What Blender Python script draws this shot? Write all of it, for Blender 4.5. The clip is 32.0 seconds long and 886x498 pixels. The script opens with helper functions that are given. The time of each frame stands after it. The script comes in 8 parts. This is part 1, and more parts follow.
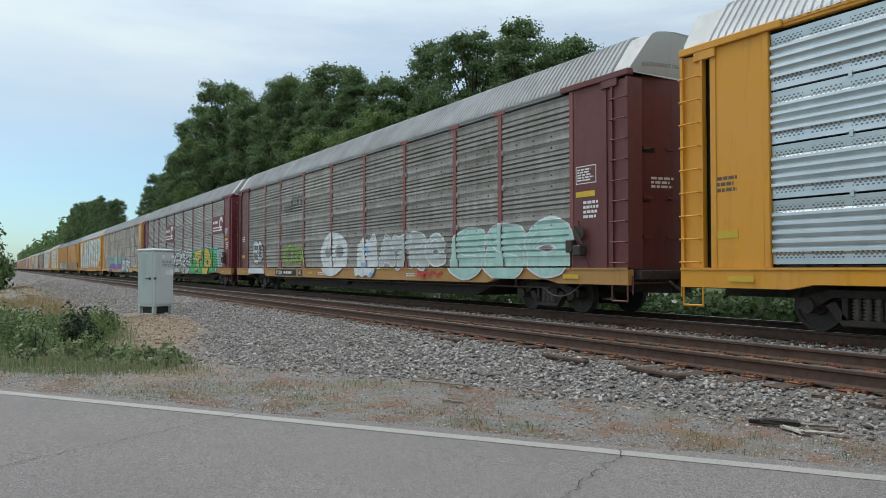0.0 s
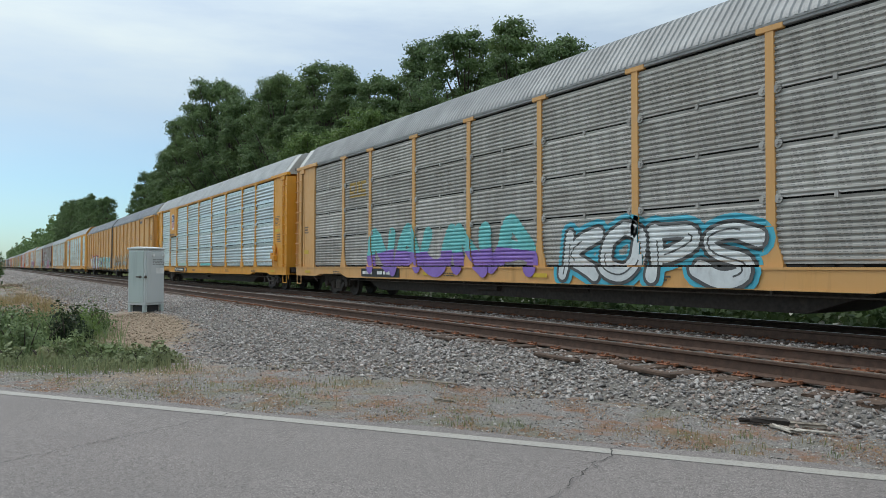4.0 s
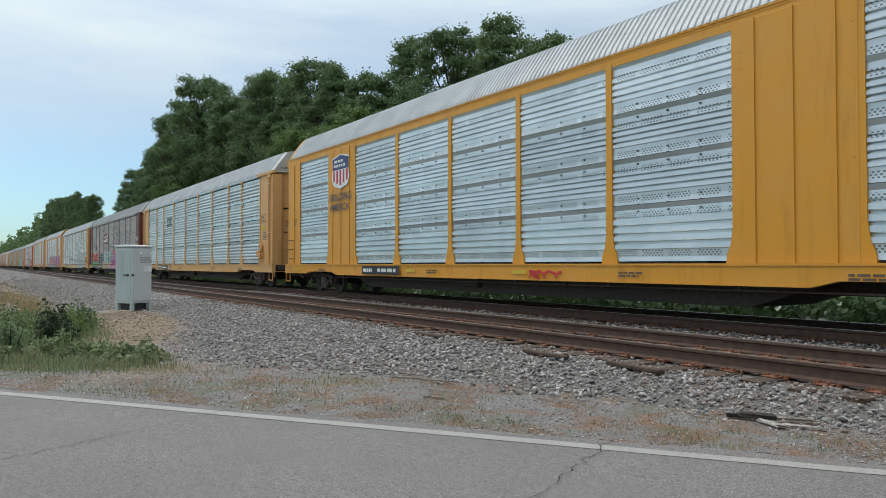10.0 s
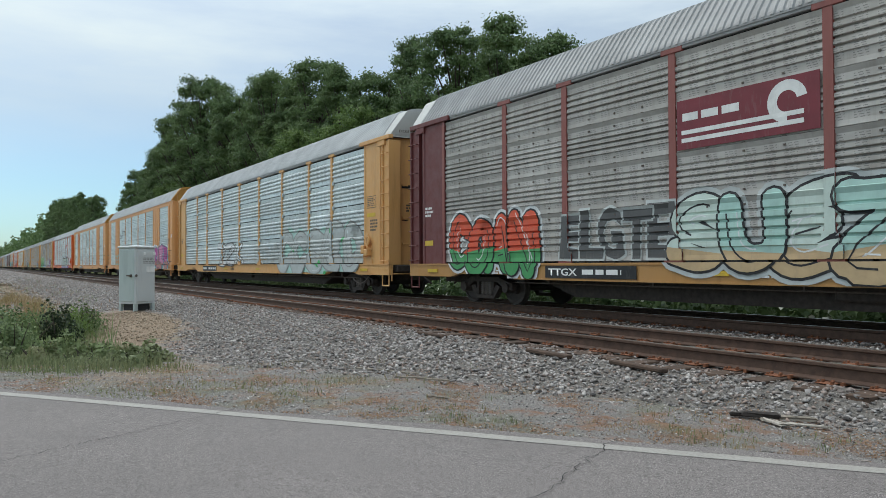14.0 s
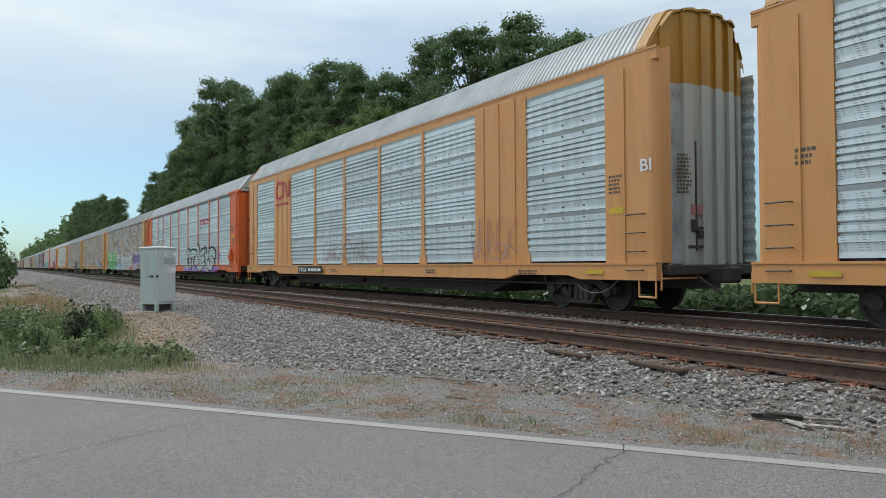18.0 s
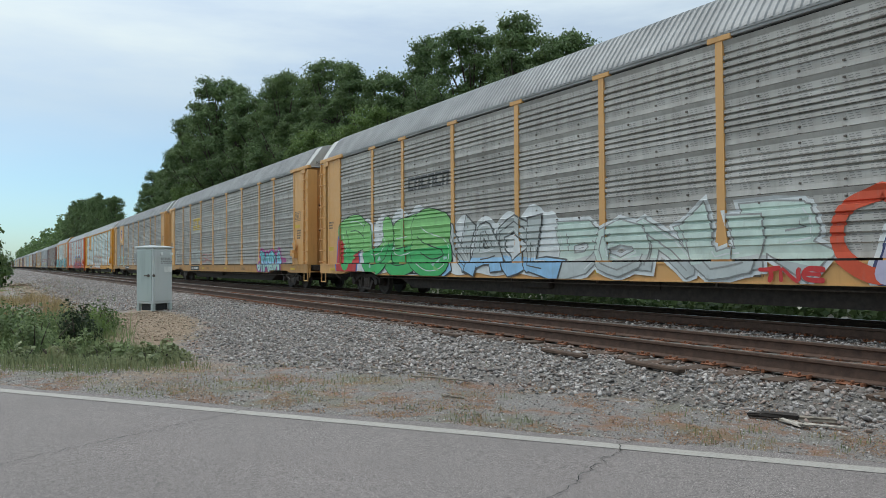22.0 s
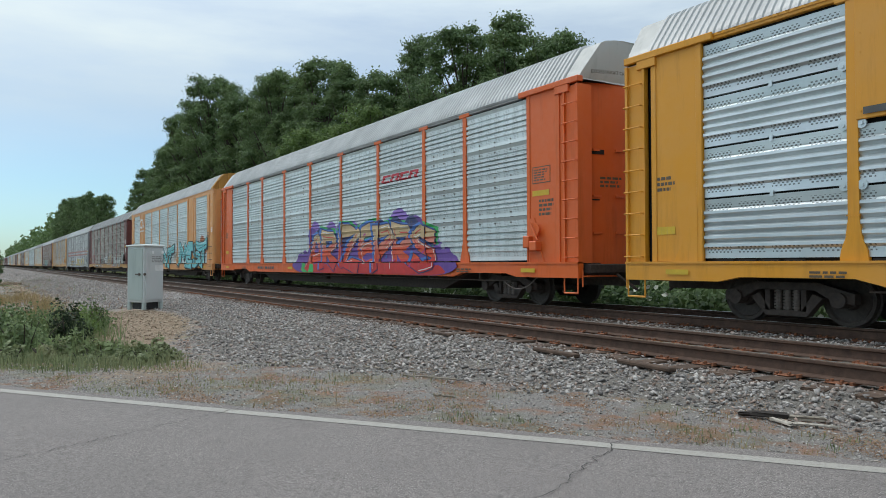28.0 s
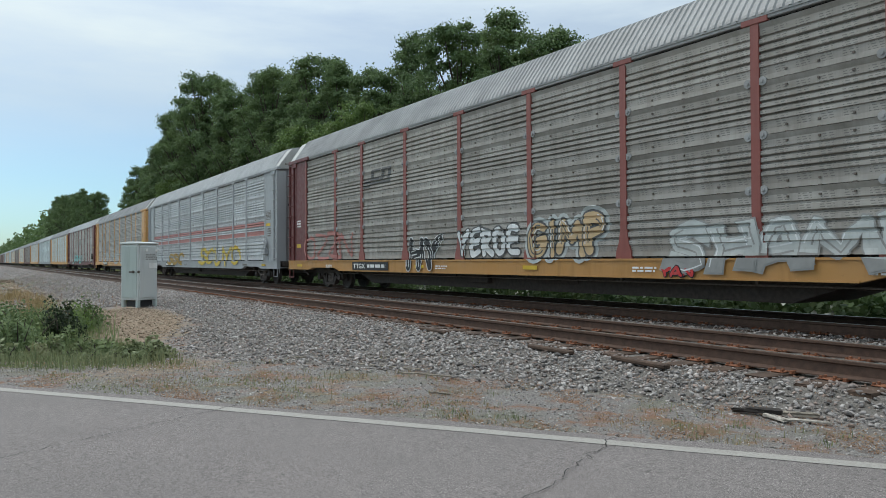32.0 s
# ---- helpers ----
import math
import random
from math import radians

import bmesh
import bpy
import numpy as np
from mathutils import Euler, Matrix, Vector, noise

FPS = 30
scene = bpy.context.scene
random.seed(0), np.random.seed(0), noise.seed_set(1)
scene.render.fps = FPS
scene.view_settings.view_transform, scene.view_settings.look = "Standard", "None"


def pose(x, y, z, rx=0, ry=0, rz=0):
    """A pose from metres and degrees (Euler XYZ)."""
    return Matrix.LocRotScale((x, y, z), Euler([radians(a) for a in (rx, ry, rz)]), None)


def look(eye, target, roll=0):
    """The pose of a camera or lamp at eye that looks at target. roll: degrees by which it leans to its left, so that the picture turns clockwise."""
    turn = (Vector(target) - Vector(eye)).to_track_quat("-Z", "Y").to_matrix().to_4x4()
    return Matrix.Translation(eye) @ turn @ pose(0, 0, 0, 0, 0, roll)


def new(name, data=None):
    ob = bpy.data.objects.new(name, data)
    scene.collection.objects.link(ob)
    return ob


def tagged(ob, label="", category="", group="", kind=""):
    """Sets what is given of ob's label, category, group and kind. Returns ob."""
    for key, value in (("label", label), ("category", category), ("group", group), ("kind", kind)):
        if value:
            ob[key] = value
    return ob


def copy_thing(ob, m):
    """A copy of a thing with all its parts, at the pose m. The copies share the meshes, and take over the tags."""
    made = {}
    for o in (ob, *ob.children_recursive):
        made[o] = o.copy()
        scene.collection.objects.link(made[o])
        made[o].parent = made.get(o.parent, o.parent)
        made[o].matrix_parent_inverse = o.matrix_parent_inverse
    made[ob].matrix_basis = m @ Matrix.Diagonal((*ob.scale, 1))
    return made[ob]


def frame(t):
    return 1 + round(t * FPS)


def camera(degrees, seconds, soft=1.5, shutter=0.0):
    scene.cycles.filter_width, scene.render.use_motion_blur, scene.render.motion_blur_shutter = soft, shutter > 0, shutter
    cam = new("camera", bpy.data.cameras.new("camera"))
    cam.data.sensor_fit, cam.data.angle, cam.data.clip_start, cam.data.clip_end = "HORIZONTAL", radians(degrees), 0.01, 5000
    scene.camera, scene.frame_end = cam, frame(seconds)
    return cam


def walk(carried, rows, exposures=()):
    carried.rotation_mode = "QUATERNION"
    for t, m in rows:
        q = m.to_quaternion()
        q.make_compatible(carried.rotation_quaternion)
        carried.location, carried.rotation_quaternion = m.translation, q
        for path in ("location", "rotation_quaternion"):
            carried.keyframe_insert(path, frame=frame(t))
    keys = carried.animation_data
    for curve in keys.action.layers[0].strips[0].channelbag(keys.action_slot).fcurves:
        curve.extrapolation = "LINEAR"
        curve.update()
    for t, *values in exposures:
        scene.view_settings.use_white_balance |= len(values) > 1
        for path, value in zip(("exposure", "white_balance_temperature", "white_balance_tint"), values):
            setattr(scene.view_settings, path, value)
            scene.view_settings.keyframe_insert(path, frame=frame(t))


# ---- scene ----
EYE = Vector((0.0, 0.0, 1.0135))          # 1.3 m over the road; z = 0 is the top of the rails


def turn(yaw, pitch, roll):
    """The camera's pose: yaw away from the line of the track, pitch up, roll, in degrees."""
    a, p, r = radians(31.42 + yaw), radians(pitch), radians(roll)
    ahead = Vector((-math.cos(a), math.sin(a), 0))
    side, up = Vector((ahead.y, -ahead.x, 0)), Vector((0, 0, 1))
    fwd, up = ahead * math.cos(p) + up * math.sin(p), up * math.cos(p) - ahead * math.sin(p)
    side, up = side * math.cos(r) + up * math.sin(r), up * math.cos(r) - side * math.sin(r)
    return Matrix.Translation(EYE) @ Matrix((side, up, -fwd)).transposed().to_4x4()


cam = camera(62.57, 32.0, soft=0.85)
walk(cam, [
    (0, turn(0.000, 1.510, -0.000)), (0.5, turn(0.058, 1.512, 0.013)), (1, turn(0.118, 1.513, 0.020)),
    (1.5, turn(0.183, 1.513, 0.026)), (2, turn(0.256, 1.497, 0.021)), (2.5, turn(0.346, 1.470, 0.006)),
    (3, turn(0.446, 1.457, 0.023)), (3.5, turn(0.541, 1.447, 0.082)), (5.5, turn(0.935, 1.342, 0.056)),
    (6, turn(1.019, 1.316, 0.035)), (6.5, turn(1.084, 1.309, 0.039)), (7, turn(1.141, 1.307, 0.044)),
    (7.5, turn(1.206, 1.301, 0.026)), (8, turn(1.280, 1.297, -0.012)), (8.5, turn(1.366, 1.276, -0.040)),
    (9, turn(1.448, 1.243, -0.041)), (9.5, turn(1.490, 1.221, -0.046)), (10, turn(1.495, 1.204, -0.069)),
    (10.5, turn(1.480, 1.186, -0.124)), (11, turn(1.459, 1.187, -0.209)), (11.5, turn(1.435, 1.192, -0.252)),
    (12, turn(1.405, 1.193, -0.246)), (12.5, turn(1.384, 1.191, -0.242)), (13, turn(1.369, 1.187, -0.242)),
    (13.5, turn(1.349, 1.185, -0.240)), (14, turn(1.281, 1.178, -0.238)), (14.5, turn(1.127, 1.163, -0.231)),
    (16.5, turn(0.110, 1.204, -0.307)), (17, turn(-0.003, 1.207, -0.329)), (17.5, turn(-0.086, 1.208, -0.347)),
    (18, turn(-0.143, 1.202, -0.345)), (18.5, turn(-0.174, 1.198, -0.348)), (19, turn(-0.178, 1.202, -0.358)),
    (19.5, turn(-0.163, 1.201, -0.349)), (20, turn(-0.132, 1.184, -0.320)), (20.5, turn(-0.085, 1.159, -0.291)),
    (21, turn(-0.022, 1.142, -0.289)), (21.5, turn(0.049, 1.144, -0.309)), (22, turn(0.103, 1.153, -0.329)),
    (22.5, turn(0.130, 1.162, -0.334)), (23, turn(0.143, 1.170, -0.329)), (23.5, turn(0.170, 1.177, -0.314)),
    (24, turn(0.215, 1.194, -0.289)), (24.5, turn(0.261, 1.208, -0.290)), (25, turn(0.324, 1.205, -0.307)),
    (25.5, turn(0.414, 1.181, -0.317)), (27.5, turn(0.647, 1.125, -0.232)), (28, turn(0.711, 1.092, -0.210)),
    (28.5, turn(0.776, 1.063, -0.207)), (29, turn(0.842, 1.027, -0.225)), (29.5, turn(0.906, 0.990, -0.239)),
    (30, turn(0.962, 0.959, -0.239)), (30.5, turn(1.007, 0.933, -0.249)), (31, turn(1.044, 0.908, -0.244)),
    (31.5, turn(1.084, 0.882, -0.246)), (32, turn(1.125, 0.868, -0.289))
])

# ---- world and light: a bright, thinly overcast sky ----
SUN_ELEVATION, SUN_AZIMUTH = 52.0, 205.0     # azimuth counted from +x towards +y
scene.view_settings.exposure = 0.0
world = bpy.data.worlds.new("overcast_sky")
scene.world = world
world.use_nodes = True
wn, wl = world.node_tree.nodes, world.node_tree.links
wn.clear()
w_out, w_bg = wn.new("ShaderNodeOutputWorld"), wn.new("ShaderNodeBackground")
w_sky = wn.new("ShaderNodeTexSky")
w_sky.sky_type, w_sky.sun_disc = "NISHITA", False
w_sky.sun_elevation, w_sky.sun_rotation = radians(SUN_ELEVATION), radians(90 - SUN_AZIMUTH)
w_sky.air_density, w_sky.dust_density, w_sky.ozone_density = 1.0, 1.0, 1.6
w_co, w_map, w_noise = wn.new("ShaderNodeTexCoord"), wn.new("ShaderNodeMapping"), wn.new("ShaderNodeTexNoise")
w_map.inputs["Scale"].default_value = (1.0, 1.0, 5.0)
w_noise.inputs["Scale"].default_value, w_noise.inputs["Detail"].default_value = 1.7, 7
w_noise.inputs["Roughness"].default_value = 0.55
w_ramp, w_mix = wn.new("ShaderNodeValToRGB"), wn.new("ShaderNodeMixRGB")
w_ramp.color_ramp.elements[0].position, w_ramp.color_ramp.elements[1].position = 0.36, 0.60
w_ramp.color_ramp.elements[0].color = (0.42, 0.42, 0.42, 1)
w_ramp.color_ramp.elements[1].color = (0.93, 0.93, 0.93, 1)
w_mix.inputs[2].default_value = (6.55, 7.5, 7.75, 1)      # the lit cloud sheet
wl.new(w_co.outputs["Generated"], w_map.inputs["Vector"])
wl.new(w_map.outputs["Vector"], w_noise.inputs["Vector"])
wl.new(w_noise.outputs["Fac"], w_ramp.inputs["Fac"])
w_low, w_thin = wn.new("ShaderNodeMapRange"), wn.new("ShaderNodeMath")      # the cloud sheet thins towards the horizon
for w_k, w_v in enumerate((0.11, 0.27, 0.20, 1.0)):
    w_low.inputs[w_k + 1].default_value = w_v
w_thin.operation = "MULTIPLY"
wl.new(w_ramp.outputs["Color"], w_thin.inputs[0])
wl.new(w_low.outputs[0], w_thin.inputs[1])
wl.new(w_thin.outputs[0], w_mix.inputs[0])
w_tint = wn.new("ShaderNodeMixRGB")
w_tint.blend_type = "MULTIPLY"
w_tint.inputs[2].default_value = (0.67, 1.0, 1.19, 1)      # the clear strip low down is cyan
wl.new(w_sky.outputs["Color"], w_tint.inputs[1])
wl.new(w_tint.outputs[0], w_mix.inputs[1])
w_sep, w_zen, w_gain = wn.new("ShaderNodeSeparateXYZ"), wn.new("ShaderNodeMapRange"), wn.new("ShaderNodeVectorMath")
w_zen.inputs[1].default_value, w_zen.inputs[2].default_value = 0.2, 1.0       # an overcast sky is brightest overhead
w_zen.inputs[3].default_value, w_zen.inputs[4].default_value = 1.0, 2.1
w_gain.operation = "SCALE"
wl.new(w_co.outputs["Generated"], w_sep.inputs[0])
wl.new(w_sep.outputs[2], w_zen.inputs[0])
wl.new(w_sep.outputs[2], w_low.inputs[0])
w_strip = wn.new("ShaderNodeMapRange")
for w_k, w_v in enumerate((0.05, 0.30, 1.0, 0.0)):
    w_strip.inputs[w_k + 1].default_value = w_v
wl.new(w_sep.outputs[2], w_strip.inputs[0])
wl.new(w_strip.outputs[0], w_tint.inputs[0])
wl.new(w_mix.outputs[0], w_gain.inputs[0])
wl.new(w_zen.outputs[0], w_gain.inputs["Scale"])
wl.new(w_gain.outputs[0], w_bg.inputs["Color"])
w_bg.inputs["Strength"].default_value = 0.109
wl.new(w_bg.outputs[0], w_out.inputs["Surface"])

sun = new("sun", bpy.data.lights.new("sun", "SUN"))
sun.data.energy, sun.data.angle, sun.data.color = 1.2, radians(18), (1.0, 0.97, 0.92)
sun_az, sun_el = radians(SUN_AZIMUTH), radians(SUN_ELEVATION)
sun_way = Vector((math.cos(sun_az) * math.cos(sun_el), math.sin(sun_az) * math.cos(sun_el), math.sin(sun_el)))
sun.matrix_world = look(sun_way * 50, (0, 0, 0))

NEAR_Y, FAR_Y = 8.03, 12.05             # the middles of the two tracks
GAUGE = 1.505

# ---- materials ----


class Nodes:
    """A small helper that strings shader nodes together."""

    def __init__(self, name):
        self.m = bpy.data.materials.new(name)
        self.m.use_nodes = True
        self.t = self.m.node_tree
        self.b = self.t.nodes["Principled BSDF"]
        co = self.t.nodes.new("ShaderNodeTexCoord")
        info = self.t.nodes.new("ShaderNodeObjectInfo")
        self.rand = info.outputs["Random"]
        self.raw = co.outputs["Object"]
        add = self.t.nodes.new("ShaderNodeVectorMath")
        add.operation = "MULTIPLY_ADD"
        comb = self.t.nodes.new("ShaderNodeCombineXYZ")
        for k in range(3):
            self.t.links.new(self.rand, comb.inputs[k])
        self.t.links.new(comb.outputs[0], add.inputs[0])
        add.inputs[1].default_value = (37.0, 11.0, 23.0)
        self.t.links.new(self.raw, add.inputs[2])
        self.vec = add.outputs[0]

    def put(self, sock, v):
        if isinstance(v, bpy.types.NodeSocket):
            self.t.links.new(v, sock)
        elif isinstance(v, (tuple, list)) and len(v) == 3 and sock.type == "RGBA":
            sock.default_value = (*v, 1)
        else:
            sock.default_value = v

    def noise(self, scale, detail=4, rough=0.6, stretch=(1, 1, 1), vec=None):
        mp = self.t.nodes.new("ShaderNodeMapping")
        mp.inputs["Scale"].default_value = stretch
        self.put(mp.inputs["Vector"], vec or self.vec)
        n = self.t.nodes.new("ShaderNodeTexNoise")
        self.put(n.inputs["Vector"], mp.outputs[0])
        n.inputs["Scale"].default_value, n.inputs["Detail"].default_value = scale, detail
        n.inputs["Roughness"].default_value = rough
        return n.outputs["Fac"]

    def ramp(self, fac, lo, hi, a=0.0, b=1.0):
        n = self.t.nodes.new("ShaderNodeMapRange")
        self.put(n.inputs[0], fac)
        for k, v in enumerate((lo, hi, a, b)):
            n.inputs[k + 1].default_value = v
        return n.outputs[0]

    def math(self, op, a, b=0.0, c=0.0):
        n = self.t.nodes.new("ShaderNodeMath")
        n.operation = op
        for k, v in enumerate((a, b, c)):
            self.put(n.inputs[k], v)
        return n.outputs[0]

    def mix(self, fac, a, b, how="MIX"):
        n = self.t.nodes.new("ShaderNodeMixRGB")
        n.blend_type = how
        for k, v in enumerate((fac, a, b)):
            self.put(n.inputs[k], v)
        return n.outputs[0]

    def sep(self):
        n = self.t.nodes.new("ShaderNodeSeparateXYZ")
        self.t.links.new(self.raw, n.inputs[0])
        return n.outputs

    def bump(self, height, strength=0.3, dist=0.01):
        n = self.t.nodes.new("ShaderNodeBump")
        n.inputs["Strength"].default_value, n.inputs["Distance"].default_value = strength, dist
        self.put(n.inputs["Height"], height)
        self.t.links.new(n.outputs[0], self.b.inputs["Normal"])

    def done(self, colour, rough=0.6, metal=0.0, spec=0.5):
        self.put(self.b.inputs["Base Color"], colour)
        self.put(self.b.inputs["Roughness"], rough)
        self.put(self.b.inputs["Metallic"], metal)
        self.b.inputs["Specular IOR Level"].default_value = spec
        return self.m


def tint(c, k):
    return tuple(min(1.0, v * k) for v in c)


def painted(name, c, rust=0.25, rough=0.5, fade=0.25):
    """Old paint on steel: uneven fading, vertical dirt streaks, rust specks."""
    n = Nodes(name)
    grey = sum(c) / 3
    pale = tuple(v * 0.86 + grey * 0.14 + 0.015 for v in c)
    col = n.mix(n.ramp(n.noise(0.9, 5), 0.35, 0.7, 0, fade * 2), c, pale)
    streak = n.ramp(n.noise(3.5, 5, 0.7, (1, 1, 0.12)), 0.52, 0.75, 0, 0.5)
    col = n.mix(streak, col, tint(c, 0.55))
    spots = n.ramp(n.noise(16, 6, 0.75), 0.66, 0.74, 0, rust)
    col = n.mix(spots, col, (0.09, 0.045, 0.025))
    n.bump(n.noise(40, 3), 0.08, 0.004)
    return n.done(col, n.ramp(n.noise(5), 0.3, 0.7, rough - 0.1, rough + 0.15))


def plain(name, c, rough=0.7, metal=0.0, var=0.3, scale=8.0, bump=0.1):
    n = Nodes(name)
    col = n.mix(n.ramp(n.noise(scale, 5), 0.3, 0.7), tint(c, 1 - var), tint(c, 1 + var))
    n.bump(n.noise(scale * 5, 4), bump, 0.005)
    return n.done(col, rough, metal)


def sheet_steel(name, c, c2, rough, metal, dirt, holes):
    """Corrugated, punched side sheets: rows of small holes, vertical dirt streaks, grime toward no special place."""
    n = Nodes(name)
    x, y, z = n.sep()
    per_panel = n.ramp(n.rand, 0, 1, 0.86, 1.08)
    col = n.mix(n.ramp(n.noise(1.3, 5, 0.6, (0.6, 1, 2.5)), 0.35, 0.68), c, c2)
    streak = n.ramp(n.noise(4.0, 6, 0.7, (1, 1, 0.1)), 0.45, 0.75, 0, dirt)
    col = n.mix(streak, col, (0.12, 0.105, 0.085))
    blotch = n.ramp(n.noise(0.5, 4, 0.55), 0.45, 0.7, 0, dirt * 0.8)
    col = n.mix(blotch, col, (0.16, 0.14, 0.115))
    comb = n.t.nodes.new("ShaderNodeCombineXYZ")
    for k in range(3):
        n.t.links.new(per_panel, comb.inputs[k])
    col = n.mix(1.0, col, comb.outputs[0], "MULTIPLY")
    # punched holes, kept off the smooth laps between the sheets
    lap = None
    for c in (1.06, 2.11, 2.99, 3.86, 4.80):
        d = n.math("ABSOLUTE", n.math("SUBTRACT", z, c))
        lap = d if lap is None else n.math("MINIMUM", lap, d)
    pitch, long, high, every, share, depth = (0.040, 0.075, 0.30, 0.62, 0.80, 0.8) if holes == "dots" else (0.0375, 0.105, 0.17, 0.36, 0.62, 0.55)
    row = n.math("FRACT", n.math("DIVIDE", z, pitch))
    stag = n.math("MULTIPLY", n.math("FLOOR", n.math("DIVIDE", z, pitch)), 0.5 if holes == "dots" else 0.13)
    fx = n.math("FRACT", n.math("ADD", n.math("DIVIDE", x, long), stag))
    hole = n.math("MULTIPLY", n.math("LESS_THAN", n.math("ABSOLUTE", n.math("SUBTRACT", fx, 0.5)), 0.24 if holes == "dots" else 0.33),
                  n.math("LESS_THAN", n.math("ABSOLUTE", n.math("SUBTRACT", row, 0.5)), high))
    hole = n.math("MULTIPLY", hole, n.math("LESS_THAN", n.math("FRACT", n.math("DIVIDE", x, every)), share))
    hole = n.math("MULTIPLY", hole, n.math("GREATER_THAN", lap, 0.095))
    if holes == "dots":
        hole = n.math("MULTIPLY", hole, n.math("LESS_THAN", lap, 0.215))
    col = n.mix(n.math("MULTIPLY", hole, depth), col, (0.04, 0.04, 0.04))
    return n.done(col, rough, n.math("MULTIPLY", n.math("SUBTRACT", 1.0, hole), metal))


M = {}
M["galv_new"] = sheet_steel("galvanised_sheet_new", (0.64, 0.69, 0.71), (0.50, 0.56, 0.58), 0.34, 0.6, 0.1, "dots")
M["galv_mid"] = sheet_steel("galvanised_sheet_grey", (0.66, 0.72, 0.73), (0.54, 0.60, 0.61), 0.46, 0.35, 0.16, "dash")
M["galv_old"] = sheet_steel("galvanised_sheet_weathered", (0.47, 0.450, 0.422), (0.35, 0.33, 0.302), 0.6, 0.12, 0.38, "dash")
M["galv_dark"] = sheet_steel("galvanised_sheet_grimy", (0.40, 0.38, 0.35), (0.27, 0.25, 0.22), 0.66, 0.1, 0.48, "dash")
M["galv_white"] = sheet_steel("pale_coated_sheet", (0.56, 0.57, 0.58), (0.45, 0.46, 0.47), 0.55, 0.2, 0.25, "dash")
M["yellow"] = painted("rail_yellow_paint", (0.66, 0.285, 0.012), 0.12)
M["cream"] = painted("faded_yellow_paint", (0.62, 0.325, 0.105), 0.3)
M["mustard"] = painted("dirty_mustard_paint", (0.42, 0.20, 0.022), 0.4)
M["buff"] = painted("buff_yellow_paint", (0.60, 0.305, 0.080), 0.3)
M["tan"] = painted("tan_yellow_paint", (0.63, 0.285, 0.090), 0.2)
M["brown"] = painted("oxide_brown_paint", (0.130, 0.029, 0.027), 0.35)
M["maroon"] = painted("maroon_paint", (0.155, 0.018, 0.024), 0.3)
M["orange"] = painted("orange_paint", (0.66, 0.115, 0.012), 0.15)
M["redpost"] = painted("faded_red_paint", (0.23, 0.065, 0.052), 0.3)
M["sillrust"] = painted("rusted_yellow_paint", (0.42, 0.21, 0.055), 0.9)
M["steelgrey"] = painted("grey_paint", (0.33, 0.34, 0.35), 0.2)
M["white_end"] = painted("scuffed_white_paint", (0.45, 0.45, 0.43), 0.4)
M["dirty_white"] = painted("dirty_white_paint", (0.42, 0.41, 0.37), 0.5)
M["roof_new"] = plain("bare_roof_steel", (0.40, 0.405, 0.405), 0.5, 0.15, 0.16, 1.2)
M["roof_old"] = plain("weathered_roof_steel", (0.29, 0.29, 0.288), 0.6, 0.1, 0.22, 1.2)
M["roof_dark"] = plain("grey_roof_steel", (0.25, 0.26, 0.28), 0.6, 0.1, 0.22, 1.2)
# near-black that paints the shade inside cars and in slots
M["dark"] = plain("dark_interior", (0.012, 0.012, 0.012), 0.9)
M["truck"] = plain("grimy_cast_steel", (0.046, 0.034, 0.028), 0.75, 0.0, 0.4, 12)
M["tread"] = plain("grimy_wheel_steel", (0.050, 0.040, 0.034), 0.7, 0.1, 0.3, 20)
M["rod"] = plain("worn_pipe_steel", (0.13, 0.105, 0.09), 0.55, 0.3, 0.3, 15)
M["black"] = plain("black_rubber", (0.016, 0.016, 0.017), 0.65, 0, 0.4, 5)
M["shine"] = plain("bare_aluminium_sheet", (0.40, 0.42, 0.43), 0.45, 0.3, 0.35, 2.2)


def ink(name, c, rough=0.55):
    n = Nodes(name)
    col = n.mix(n.ramp(n.noise(2.5, 5, 0.65), 0.35, 0.7), tint(c, 0.85), tint(c, 1.1))
    col = n.mix(n.ramp(n.noise(9, 6, 0.7, (1, 1, 0.2)), 0.55, 0.8, 0, 0.45), col, (0.22, 0.2, 0.18))
    return n.done(col, rough)


